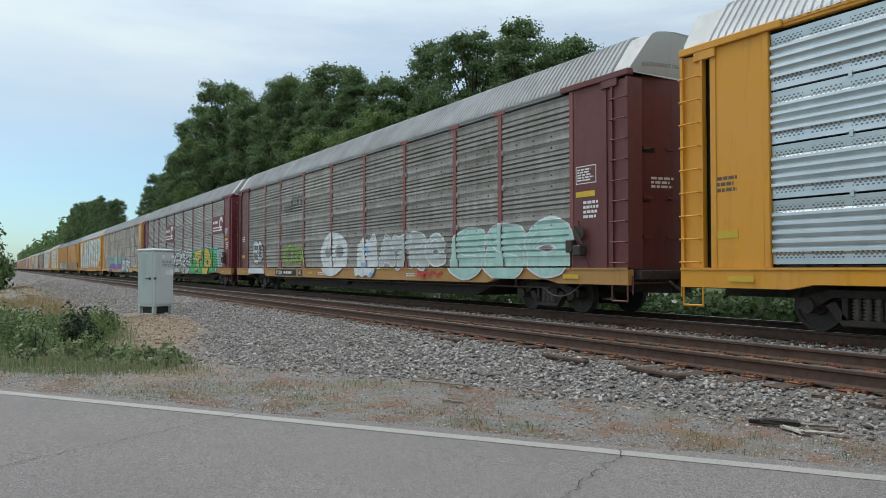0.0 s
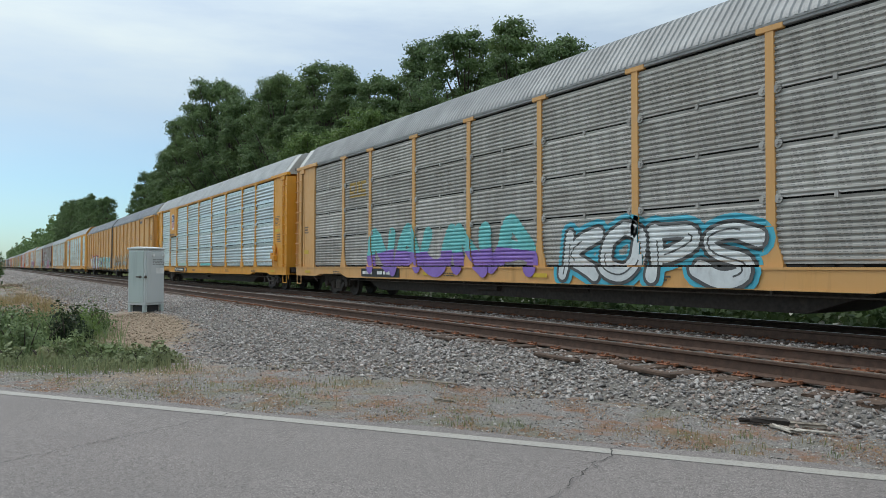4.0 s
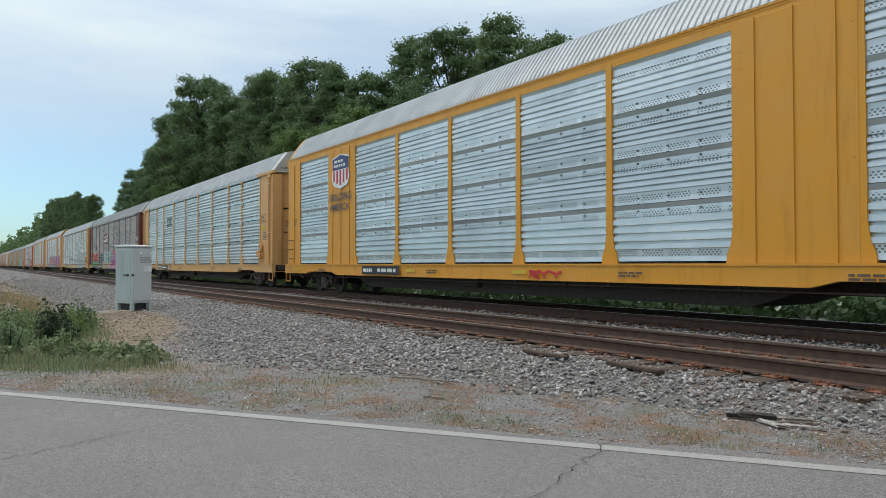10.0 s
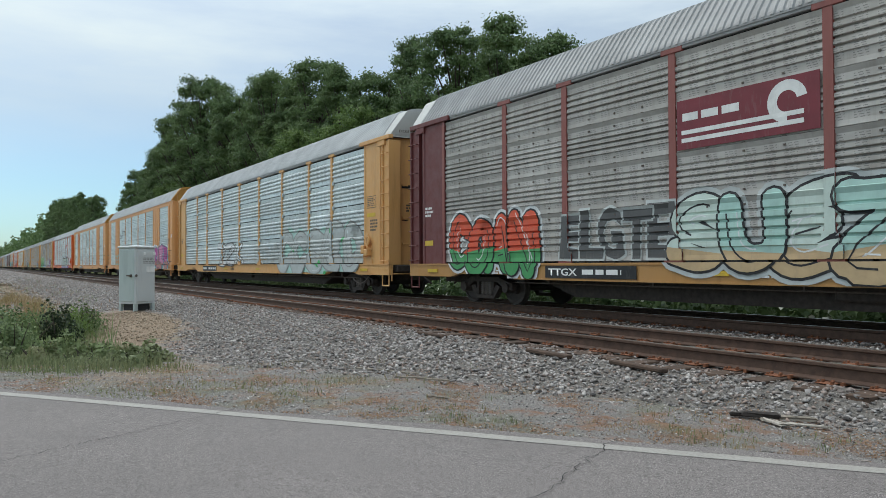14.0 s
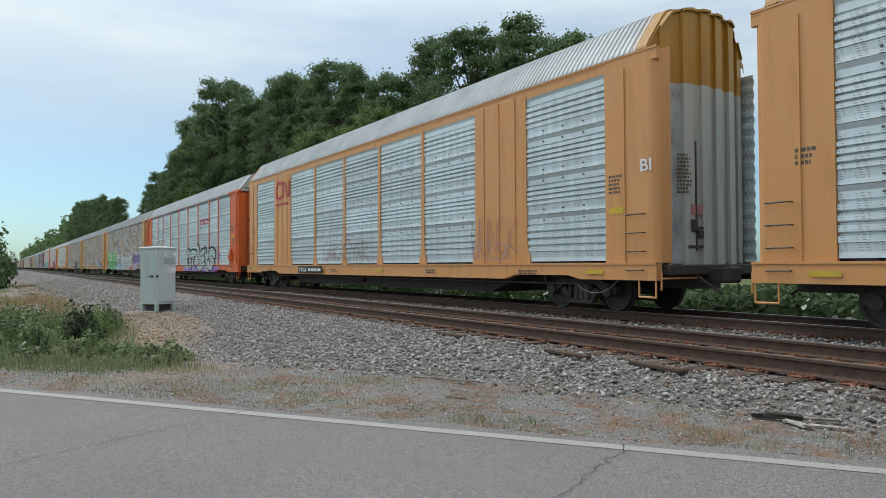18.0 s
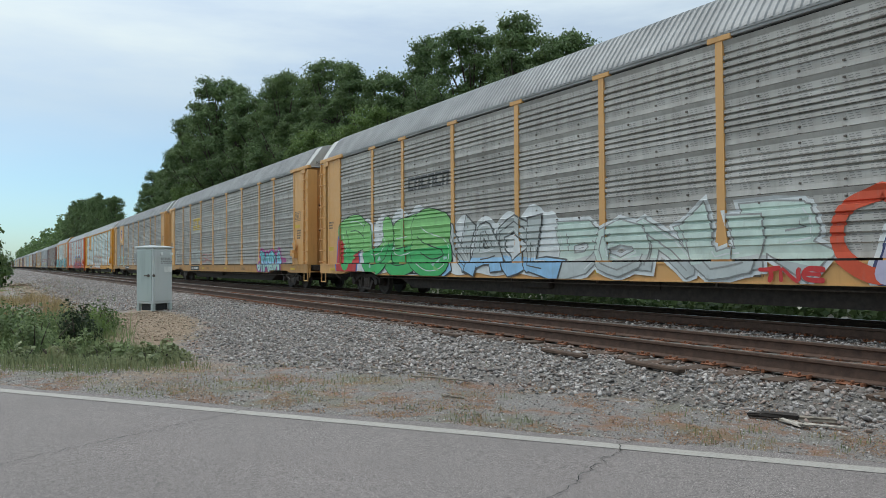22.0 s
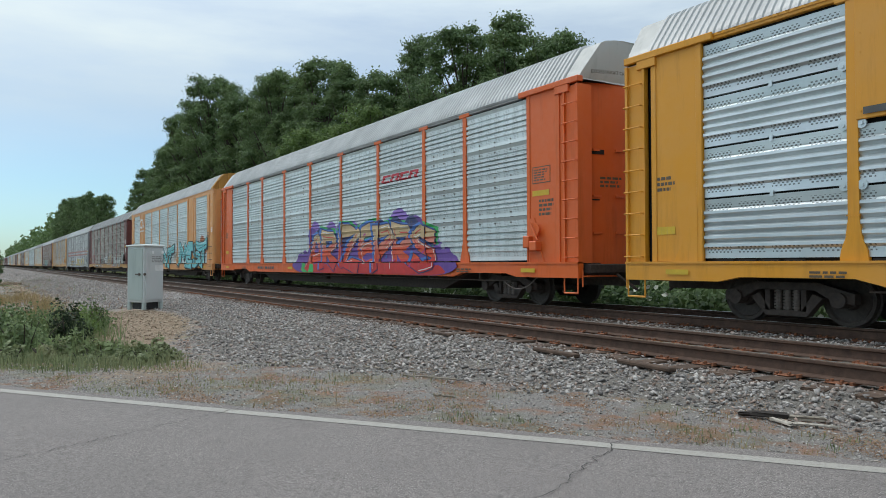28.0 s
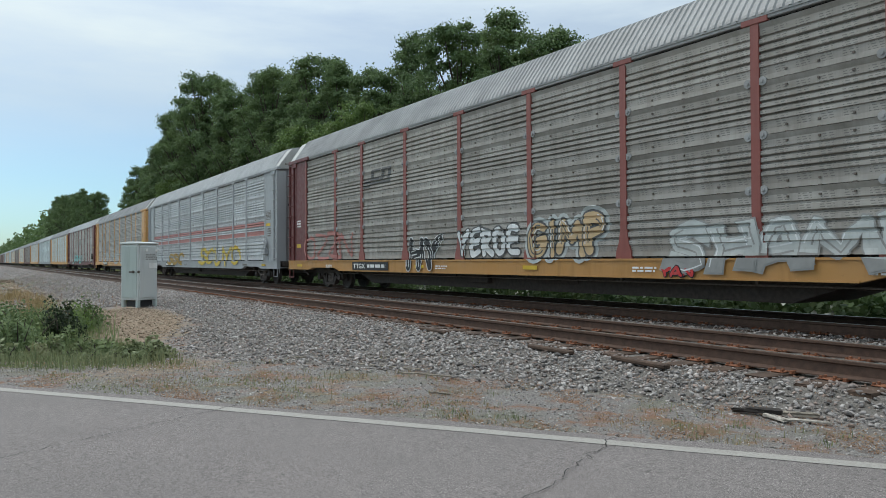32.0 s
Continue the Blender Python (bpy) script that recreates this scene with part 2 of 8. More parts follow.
INKS = {k: ink("spray_" + k, v) for k, v in {
    "white": (0.66, 0.68, 0.68), "silver": (0.46, 0.49, 0.48), "black": (0.014, 0.014, 0.016),
    "teal": (0.15, 0.50, 0.50), "mint": (0.38, 0.58, 0.52), "green": (0.05, 0.42, 0.12), "lime": (0.30, 0.50, 0.05),
    "cyan": (0.07, 0.42, 0.55), "blue": (0.05, 0.16, 0.50), "sky": (0.28, 0.50, 0.72), "purple": (0.13, 0.06, 0.30),
    "violet": (0.25, 0.14, 0.48), "pink": (0.56, 0.22, 0.38), "magenta": (0.42, 0.05, 0.26), "red": (0.52, 0.03, 0.03),
    "coral": (0.60, 0.20, 0.14), "rosy": (0.42, 0.17, 0.15), "orange": (0.62, 0.20, 0.03), "yellow": (0.62, 0.45, 0.05),
    "sand": (0.50, 0.36, 0.20), "letter": (0.74, 0.74, 0.72), "navy": (0.03, 0.04, 0.14), "flagred": (0.48, 0.02, 0.04),
    "sign": (0.60, 0.40, 0.03), "fadedink": (0.10, 0.075, 0.05), "grey": (0.28, 0.28, 0.27), "darkgrey": (0.085, 0.085, 0.085),
    "ochre": (0.40, 0.25, 0.05), "maroonsign": (0.17, 0.02, 0.03), "moss": (0.06, 0.30, 0.10), "vermilion": (0.60, 0.08, 0.03), "leafy": (0.22, 0.52, 0.17), "mist": (0.34, 0.38, 0.35), "rust": (0.46, 0.15, 0.06), "lilac": (0.50, 0.46, 0.60), "mauve": (0.40, 0.32, 0.33), "frost": (0.52, 0.62, 0.56), "aqua": (0.16, 0.52, 0.56)}.items()}


def ground_material():
    n = Nodes("trackside_ground")
    at = n.t.nodes.new("ShaderNodeAttribute")
    at.attribute_name = "soil"
    sp = n.t.nodes.new("ShaderNodeSeparateColor")
    n.t.links.new(at.outputs["Color"], sp.inputs[0])
    grass, dirt, rock = sp.outputs[0], sp.outputs[1], sp.outputs[2]
    fine, mid = n.noise(55, 6, 0.75, vec=n.raw), n.noise(6, 6, 0.65, vec=n.raw)
    grit = n.noise(170, 3, 0.6, vec=n.raw)
    gravel = n.mix(n.ramp(fine, 0.32, 0.70), (0.112, 0.102, 0.096), (0.37, 0.340, 0.318))
    gravel = n.mix(n.ramp(grit, 0.55, 0.68, 0, 0.7), gravel, (0.52, 0.485, 0.44))
    gravel = n.mix(n.ramp(grit, 0.42, 0.34, 0, 0.6), gravel, (0.07, 0.058, 0.05))
    gravel = n.mix(n.ramp(n.noise(2.2, 6, 0.7, vec=n.raw), 0.50, 0.62, 0, 0.85), gravel, (0.27, 0.140, 0.085))
    gravel = n.mix(n.ramp(n.noise(1.3, 5, 0.65, vec=n.vec), 0.50, 0.68, 0, 0.6), gravel, (0.15, 0.155, 0.085))
    soil = n.mix(n.ramp(mid, 0.3, 0.7), (0.20, 0.140, 0.096), (0.37, 0.285, 0.205))
    soil = n.mix(n.ramp(fine, 0.5, 0.7, 0, 0.5), soil, (0.12, 0.075, 0.046))
    turf = n.mix(n.ramp(mid, 0.35, 0.65), (0.05, 0.075, 0.022), (0.16, 0.15, 0.055))
    turf = n.mix(n.ramp(fine, 0.4, 0.7, 0, 0.6), turf, (0.09, 0.11, 0.035))
    stone = n.mix(n.ramp(fine, 0.3, 0.7), (0.085, 0.076, 0.068), (0.29, 0.262, 0.235))
    jig = n.ramp(mid, 0.2, 0.8, -0.45, 0.45)

    def edge(f):
        return n.ramp(n.math("ADD", f, jig), 0.3, 0.7)
    col = n.mix(edge(dirt), gravel, soil)
    col = n.mix(edge(grass), col, turf)
    col = n.mix(edge(rock), col, stone)
    n.bump(n.math("ADD", fine, n.math("MULTIPLY", grit, 0.5)), 0.7, 0.03)
    return n.done(col, 0.95, 0, 0.2)


def asphalt_material():
    n = Nodes("worn_asphalt")
    grit = n.noise(100, 3, 0.8)
    col = n.mix(n.ramp(grit, 0.41, 0.60), (0.080, 0.070, 0.067), (0.275, 0.243, 0.230))
    col = n.mix(n.ramp(n.noise(140, 1, 0.5), 0.61, 0.67, 0, 0.85), col, (0.53, 0.475, 0.45))
    col = n.mix(n.ramp(n.noise(120, 1, 0.5, vec=n.raw), 0.64, 0.70, 0, 0.7), col, (0.045, 0.041, 0.039))
    col = n.mix(n.ramp(n.noise(0.5, 5, 0.6, (1, 1, 1)), 0.42, 0.66, 0, 0.30), col, (0.124, 0.111, 0.106))
    col = n.mix(n.ramp(n.noise(14, 6, 0.8), 0.50, 0.75, 0, 0.4), col, (0.27, 0.242, 0.228))
    col = n.mix(n.ramp(n.noise(2.6, 6, 0.7), 0.62, 0.72, 0, 0.45), col, (0.080, 0.074, 0.070))
    col = n.mix(n.ramp(n.noise(34, 4, 0.7), 0.40, 0.66, 0, 0.35), col, (0.31, 0.277, 0.262))
    col = n.mix(n.ramp(n.noise(24, 4, 0.7, vec=n.raw), 0.56, 0.70, 0, 0.45), col, (0.072, 0.064, 0.061))
    n.bump(grit, 0.7, 0.008)
    return n.done(col, 0.9, 0, 0.25)


M["ground"] = ground_material()
M["asphalt"] = asphalt_material()


def line_paint():
    n = Nodes("worn_road_paint")
    col = n.mix(n.ramp(n.noise(70, 6, 0.75), 0.47, 0.64, 0, 0.85), (0.36, 0.335, 0.30), (0.2, 0.184, 0.170))
    col = n.mix(n.ramp(n.noise(4, 4), 0.45, 0.7, 0, 0.5), col, (0.285, 0.265, 0.24))
    n.bump(n.noise(240, 3), 0.3, 0.005)
    return n.done(col, 0.75)


M["line"] = line_paint()
M["crack"] = plain("road_crack", (0.028, 0.027, 0.026), 0.95)


def rail_material():
    n = Nodes("rusty_rail_steel")
    col = n.mix(n.ramp(n.noise(9, 6, 0.7), 0.3, 0.7), (0.055, 0.030, 0.021), (0.115, 0.066, 0.045))
    col = n.mix(n.ramp(n.noise(40, 4), 0.6, 0.72, 0, 0.6), col, (0.15, 0.08, 0.045))
    n.bump(n.noise(60, 4), 0.25, 0.004)
    return n.done(col, 0.8, 0.1)


M["rail"] = rail_material()
M["railhead"] = plain("polished_rail_head", (0.42, 0.40, 0.38), 0.28, 0.85, 0.15, 20, 0.03)
M["plate"] = plain("rusty_tie_plate", (0.20, 0.075, 0.035), 0.9, 0, 0.45, 25)
M["tie"] = plain("creosoted_wood", (0.075, 0.046, 0.031), 0.9, 0, 0.5, 7, 0.5)
M["oldwood"] = plain("grey_split_wood", (0.24, 0.205, 0.165), 0.9, 0, 0.5, 18, 0.5)
M["charwood"] = plain("dark_rotten_wood", (0.035, 0.028, 0.024), 0.9, 0, 0.5, 18, 0.5)


def stone_material(name, lo, hi, warm, rusty=False):
    n = Nodes(name)
    geo = n.t.nodes.new("ShaderNodeNewGeometry")
    isl = geo.outputs["Random Per Island"]
    col = n.mix(isl, lo, hi)
    col = n.mix(n.ramp(n.math("FRACT", n.math("MULTIPLY", isl, 7.31)), 0.7, 1.0, 0, 0.7), col, warm)
    col = n.mix(n.ramp(n.noise(60, 5, vec=n.raw), 0.4, 0.7, 0, 0.35), col, tint(lo, 0.7))
    if rusty:               # rust washed off the rails
        x, y, z = n.sep()
        near = n.math("ABSOLUTE", n.math("SUBTRACT", n.math("ABSOLUTE", n.math("SUBTRACT", y, NEAR_Y)), GAUGE / 2))
        col = n.mix(n.math("MULTIPLY", n.ramp(near, 0.62, 0.15), n.ramp(n.noise(2.0, 4, vec=n.raw), 0.35, 0.6, 0.25, 0.85)), col, (0.15, 0.075, 0.045))
    return n.done(col, 0.9, 0, 0.3)


M["ballast"] = stone_material("crushed_ballast_stone", (0.15, 0.136, 0.130), (0.54, 0.495, 0.465), (0.31, 0.195, 0.14), True)
M["pebble"] = stone_material("gravel_pebbles", (0.14, 0.128, 0.12), (0.54, 0.505, 0.47), (0.29, 0.165, 0.10))


def leaf_material(name, lo, hi, top):
    n = Nodes(name)
    geo = n.t.nodes.new("ShaderNodeNewGeometry")
    isl = geo.outputs["Random Per Island"]
    col = n.mix(isl, lo, hi)
    col = n.mix(n.ramp(n.noise(0.35, 3, vec=n.vec), 0.45, 0.7, 0, 0.6), col, top)
    tr = n.t.nodes.new("ShaderNodeBsdfTranslucent")
    n.put(tr.inputs["Color"], col)
    mx = n.t.nodes.new("ShaderNodeMixShader")
    mx.inputs[0].default_value = 0.3
    m = n.done(col, 0.6, 0, 0.3)
    n.t.links.new(n.b.outputs[0], mx.inputs[1])
    n.t.links.new(tr.outputs[0], mx.inputs[2])
    n.t.links.new(mx.outputs[0], n.t.nodes["Material Output"].inputs["Surface"])
    return m


M["leaf"] = leaf_material("oak_leaves", (0.074, 0.122, 0.050), (0.145, 0.214, 0.085), (0.170, 0.235, 0.080))
M["leaf_light"] = leaf_material("young_leaves", (0.09, 0.15, 0.04), (0.16, 0.235, 0.07), (0.17, 0.23, 0.06))
M["leaf_bush"] = leaf_material("bush_leaves", (0.045, 0.085, 0.028), (0.13, 0.19, 0.065), (0.14, 0.18, 0.075))
M["leaf_weed"] = leaf_material("weed_leaves", (0.095, 0.14, 0.058), (0.21, 0.275, 0.115), (0.23, 0.26, 0.12))
M["leaf_under"] = leaf_material("undergrowth_leaves", (0.028, 0.060, 0.018), (0.095, 0.150, 0.045), (0.11, 0.15, 0.05))
M["leaf_dark"] = leaf_material("shrub_leaves", (0.018, 0.032, 0.015), (0.045, 0.065, 0.026), (0.06, 0.07, 0.03))
M["grass"] = leaf_material("weedy_grass", (0.11, 0.14, 0.065), (0.25, 0.28, 0.14), (0.30, 0.27, 0.15))
M["verge"] = leaf_material("verge_grass", (0.13, 0.155, 0.055), (0.27, 0.28, 0.115), (0.26, 0.23, 0.10))
M["straw"] = leaf_material("dry_grass", (0.24, 0.17, 0.08), (0.40, 0.30, 0.16), (0.34, 0.22, 0.11))
M["needles"] = leaf_material("fallen_needles", (0.21, 0.105, 0.058), (0.38, 0.245, 0.145), (0.31, 0.165, 0.09))
M["blossom"] = plain("pale_blossom", (0.66, 0.66, 0.56), 0.7)
M["bark"] = plain("tree_bark", (0.075, 0.06, 0.048), 0.9, 0, 0.4, 6, 0.5)
M["case"] = painted("pale_grey_case_paint", (0.55, 0.57, 0.565), 0.06, 0.45, 0.1)
# side door and legs: a darker, greener grey than the front
M["caseside"] = painted("greenish_grey_case_paint", (0.44, 0.49, 0.47), 0.06, 0.45, 0.1)

# ---- mesh helpers ----


class Mb:
    """Gathers vertices and faces for one mesh."""

    def __init__(self):
        self.v, self.f = [], []

    def quad(self, *pts):
        k = len(self.v)
        self.v += [tuple(p) for p in pts]
        self.f.append(tuple(range(k, k + len(pts))))
        return self

    def box(self, x0, x1, y0, y1, z0, z1, c=0.0):
        """A box; with c, its edges are cut off by that much."""
        if c <= 0:
            k = len(self.v)
            self.v += [(x, y, z) for x in (x0, x1) for y in (y0, y1) for z in (z0, z1)]
            self.f += [tuple(k + i for i in q) for q in
                       ((0, 1, 3, 2), (4, 6, 7, 5), (0, 4, 5, 1), (2, 3, 7, 6), (0, 2, 6, 4), (1, 5, 7, 3))]
            return self
        bm = bmesh.new()
        bmesh.ops.create_cube(bm, size=1.0)
        for v in bm.verts:
            v.co = ((x0 + x1) / 2 + v.co.x * (x1 - x0), (y0 + y1) / 2 + v.co.y * (y1 - y0), (z0 + z1) / 2 + v.co.z * (z1 - z0))
        bmesh.ops.bevel(bm, geom=bm.edges[:], offset=c, segments=1, affect="EDGES", profile=0.5)
        self.take(bm)
        return self

    def take(self, bm):
        k = len(self.v)
        bm.verts.index_update()
        self.v += [tuple(v.co) for v in bm.verts]
        self.f += [tuple(k + v.index for v in f.verts) for f in bm.faces]
        bm.free()

    def prism(self, outline, axis, a, b):
        """An outline of 2D points, drawn out along an axis (0: outline in yz, 1: xz, 2: xy)."""
        def at(p, w):
            return {0: (w, p[0], p[1]), 1: (p[0], w, p[1]), 2: (p[0], p[1], w)}[axis]
        k, n = len(self.v), len(outline)
        self.v += [at(p, a) for p in outline] + [at(p, b) for p in outline]
        self.f += [tuple(range(k, k + n)), tuple(range(k + 2 * n - 1, k + n - 1, -1))]
        self.f += [(k + i, k + (i + 1) % n, k + n + (i + 1) % n, k + n + i) for i in range(n)]
        return self

    def rod(self, p, q, r, n=8, r2=None):
        p, q = Vector(p), Vector(q)
        w = (q - p).normalized()
        u = w.orthogonal().normalized()
        t = w.cross(u)
        k = len(self.v)
        for c, rr in ((p, r), (q, r if r2 is None else r2)):
            self.v += [tuple(c + (u * math.cos(2 * math.pi * i / n) + t * math.sin(2 * math.pi * i / n)) * rr) for i in range(n)]
        self.f += [(k + i, k + (i + 1) % n, k + n + (i + 1) % n, k + n + i) for i in range(n)]
        self.f += [tuple(range(k + n - 1, k - 1, -1)), tuple(range(k + n, k + 2 * n))]
        return self

    def sheet(self, rows):
        """A skin through rows of points."""
        k, n = len(self.v), len(rows[0])
        for r in rows:
            self.v += [tuple(p) for p in r]
        for j in range(len(rows) - 1):
            self.f += [(k + j * n + i, k + j * n + i + 1, k + (j + 1) * n + i + 1, k + (j + 1) * n + i) for i in range(n - 1)]
        return self

    def mesh(self, name, smooth=False, fix=True):
        me = bpy.data.meshes.new(name)
        me.from_pydata(self.v, [], self.f)
        if fix:
            bm = bmesh.new()
            bm.from_mesh(me)
            bmesh.ops.recalc_face_normals(bm, faces=bm.faces[:])
            bm.to_mesh(me)
            bm.free()
        if smooth:
            me.polygons.foreach_set("use_smooth", [True] * len(me.polygons))
        return me


def part(name, mesh, material, parent=None, label="", at=(0, 0, 0)):
    """Links a mesh as one object, under a thing or a part. Meshes may be shared; the material sits on the object."""
    me = mesh.mesh(name) if isinstance(mesh, Mb) else mesh
    if not me.materials:
        me.materials.append(None)
    ob = new(name, me)
    ob.material_slots[0].link = "OBJECT"
    ob.material_slots[0].material = M[material] if isinstance(material, str) else material
    ob.location = at
    if parent:
        ob.parent = parent
    if label:
        ob["label"] = label
    return ob


def thing(name, label, category, group="", kind="", at=(0, 0, 0)):
    ob = new(name)
    ob.empty_display_size = 0.2
    ob.location = at
    return tagged(ob, label, category, group, kind)


CACHE = {}


def cached(key, make):
    if key not in CACHE:
        CACHE[key] = make()
    return CACHE[key]


# ---- the lie of the land ----
ROAD_Z = -0.30
ROAD_P, ROAD_W = Vector((-9.04, 0.04)), Vector((0.8134, 0.5817))     # a point on the edge line and its direction
ROAD_N = Vector((-0.5817, 0.8134))        # towards the track


def off_road(x, y):
    """Metres past the edge line, on the side of the track."""
    return (x - ROAD_P.x) * ROAD_N.x + (y - ROAD_P.y) * ROAD_N.y


def smooth(a, b, v):
    k = min(1.0, max(0.0, (v - a) / (b - a)))
    return k * k * (3 - 2 * k)


TOE = [(-400, 1.6), (-60, 1.9), (-36, 2.6), (-28, 3.4), (-25, 4.6), (-18, 4.3), (-15.3, 3.4), (-12, 3.15), (-10.2, 3.25), (-8.4, 3.85), (-7.2, 4.55), (-5.8, 5.05), (-4.7, 5.45), (-3.5, 6.0), (0, 6.9), (400, 7.0)]


def toe(x):
    """Where the ballast's foot lies."""
    return float(np.interp(x, [p[0] for p in TOE], [p[1] for p in TOE]))


def ground_z(x, y):
    o = off_road(x, y)
    z = ROAD_Z - 0.02
    # the verge falls towards the weedy hollow beside the road
    hollow = smooth(0.3, 3.5, o) * smooth(-7.0, -16.0, x) * smooth(5.4, 3.0, y)
    z -= 0.30 * hollow
    mound = math.exp(-(((x + 21.0) / 4.4) ** 2 + ((y - 3.45) / 1.15) ** 2))
    z += 0.20 * mound
    bank = smooth(toe(x) + 0.2, 6.9, y) * smooth(15.6, 13.7, y)
    z = z * (1 - bank) - (0.205 + 0.010 * smooth(1.7, 1.3, abs(y - NEAR_Y))) * bank
    z -= 0.55 * smooth(14.0, 16.5, y)
    heap = 0.55 * smooth(-27, -33, x) * smooth(3.6, 2.4, y) * smooth(-4, 1.0, y) * smooth(-85, -60, x)
    z += heap * (0.22 + 0.42 * noise.noise((x * 0.42, y * 0.9, 5.0)) + 0.16 * noise.noise((x * 1.3, y * 1.7, 8.0)))
    z += 0.03 * noise.noise((x * 0.7, y * 0.7, 0)) * smooth(0.2, 1.2, o) * (1 - bank)
    if o < 0.2:
        z = ROAD_Z - 0.06
    return z


def build_ground():
    xs = [-2500, -1200, -700, -450, -300, -220, -160, -120, -95, -75]
    xs += [-60 + 0.5 * k for k in range(0, 61)] + [-30 + 0.28 * k for k in range(1, 117)]
    xs += [4, 6, 10, 16, 26, 50, 120, 300, 800, 2500]
    ys = [-2500, -900, -300, -120, -60, -30, -16, -10, -6, -4] + [-3 + 0.28 * k for k in range(0, 72)]
    ys += [17.5, 18.5, 20, 24, 30, 45, 80, 200, 600, 2500]
    v, cols = [], []
    for y in ys:
        for x in xs:
            v.append((x, y, ground_z(x, y)))
            o = off_road(x, y)
            n1 = noise.noise((x * 0.35, y * 0.6, 3.0))
            mound = math.exp(-(((x + 20.3) / 4.2) ** 2 + ((y - 3.3) / 0.95) ** 2))
            grass = smooth(-9.5, -12.0, x + 1.5 * n1) * smooth(3.0, 1.9, y + 0.8 * n1) * smooth(0.9, 1.7, o) * smooth(-34, -24, x)
            grass = max(grass, smooth(14.6, 16.0, y), smooth(-22, -40, y), 0.75 * smooth(-0.5, 0.4, n1) * smooth(-22, -27, x) * smooth(2.6, 1.4, y))
            dirt = min(1.0, mound * 1.5 + 0.75 * smooth(-0.2, 0.8, n1) * smooth(0.2, 0.8, o) * smooth(toe(x) + 0.6, toe(x) - 0.8, y) + 0.8 * smooth(-26, -32, x) * smooth(3.2, 2.5, y + 0.5 * n1) * smooth(1.0, 1.8, y) * smooth(-90, -60, x))
            rock = smooth(toe(x) - 0.25, toe(x) + 0.45, y + 0.35 * n1) * smooth(15.2, 14.2, y) * (1 - min(1, mound * 1.2))
            cols.append((grass * (1 - mound), dirt * (1 - 0.7 * grass * (1 - mound)), rock, 1.0))
    nx = len(xs)
    f = [(j * nx + i, j * nx + i + 1, (j + 1) * nx + i + 1, (j + 1) * nx + i) for j in range(len(ys) - 1) for i in range(nx - 1)]
    me = bpy.data.meshes.new("ground")
    me.from_pydata(v, [], f)
    at = me.color_attributes.new("soil", "FLOAT_COLOR", "POINT")
    at.data.foreach_set("color", [c for q in cols for c in q])
    me.polygons.foreach_set("use_smooth", [True] * len(me.polygons))
    ob = part("ground", me, "ground")
    return tagged(ob, "trackside ground of gravel, dry dirt and weedy turf", "ground", kind="structure")


def on_road(a, o, z=0.0):
    """A place a metres along the edge line and o past it."""
    p = ROAD_P + ROAD_W * a + ROAD_N * o
    return (p.x, p.y, ROAD_Z + z)


CRACKS = (((6.49, 0.30), (6.35, -0.98), 0.02), ((6.35, -0.98), (5.9, -3.2), 0.016), ((3.11, 0.26), (2.94, -1.07), 0.02),
          ((2.94, -1.07), (2.81, -2.02), 0.022), ((2.81, -2.02), (2.5, -3.4), 0.02))


def build_road():
    rng = random.Random(5)
    mb = Mb()
    steps = [-140 + 2.0 * k for k in range(0, 62)] + [-16 + 0.25 * k for k in range(0, 118)]
    top, low = [], []
    for a in steps:
        e = 0.26 + 0.06 * noise.noise((a * 1.3, 0, 7)) + 0.03 * rng.uniform(-1, 1)
        top.append((on_road(a, -7.3), on_road(a, -3.5, 0.03), on_road(a, e - 0.03), on_road(a, e, -0.015), on_road(a, e + 0.03, -0.09)))
    mb.sheet(top)
    road = part("road", mb, "asphalt")
    tagged(road, "worn grey asphalt road with hairline cracks", "road", kind="structure")
    ln = Mb()
    rows = []
    for a in steps:
        w = 0.004 * rng.uniform(-1, 1)
        rows.append((on_road(a, -0.068 + w, 0.006), on_road(a, 0.068 + w, 0.006)))
    ln.sheet(rows)
    tagged(part("edge_line", ln, "line"), "worn white edge line painted on the asphalt", "road line", kind="structure")
    # cracks that cross the road
    for (a0, o0), (a1, o1), wide in CRACKS:
        n, rows = 26, []
        for k in range(n + 1):
            s = k / n
            a, o = a0 + (a1 - a0) * s, o0 + (o1 - o0) * s
            a += 0.07 * noise.noise((s * 9, a0, 1)) + 0.03 * noise.noise((s * 31, a0, 2))
            h = 0.6 * wide * (0.35 + 0.9 * abs(noise.noise((s * 14, a0, 5)))) * 0.5
            rows.append((on_road(a - h, o, 0.0095 + 0.0086 * max(0, -o)), on_road(a + h, o, 0.0095 + 0.0086 * max(0, -o))))
        c = Mb()
        c.sheet(rows)
        tagged(part("road_crack", c, "crack"), "thin dark crack across the asphalt", "road crack", kind="structure")


RAIL = [(-0.075, -0.180), (0.075, -0.180), (0.075, -0.168), (0.012, -0.145), (0.009, -0.05), (0.036, -0.036),
        (0.036, -0.008), (0.028, 0.0), (-0.028, 0.0), (-0.036, -0.008), (-0.036, -0.036), (-0.009, -0.05), (-0.012, -0.145), (-0.075, -0.168)]


def rail_mesh(x0, x1):
    return Mb().prism(RAIL, 0, x0, x1)


def head_mesh(x0, x1):
    return Mb().box(x0, x1, -0.024, 0.02, 0.0, 0.0025)


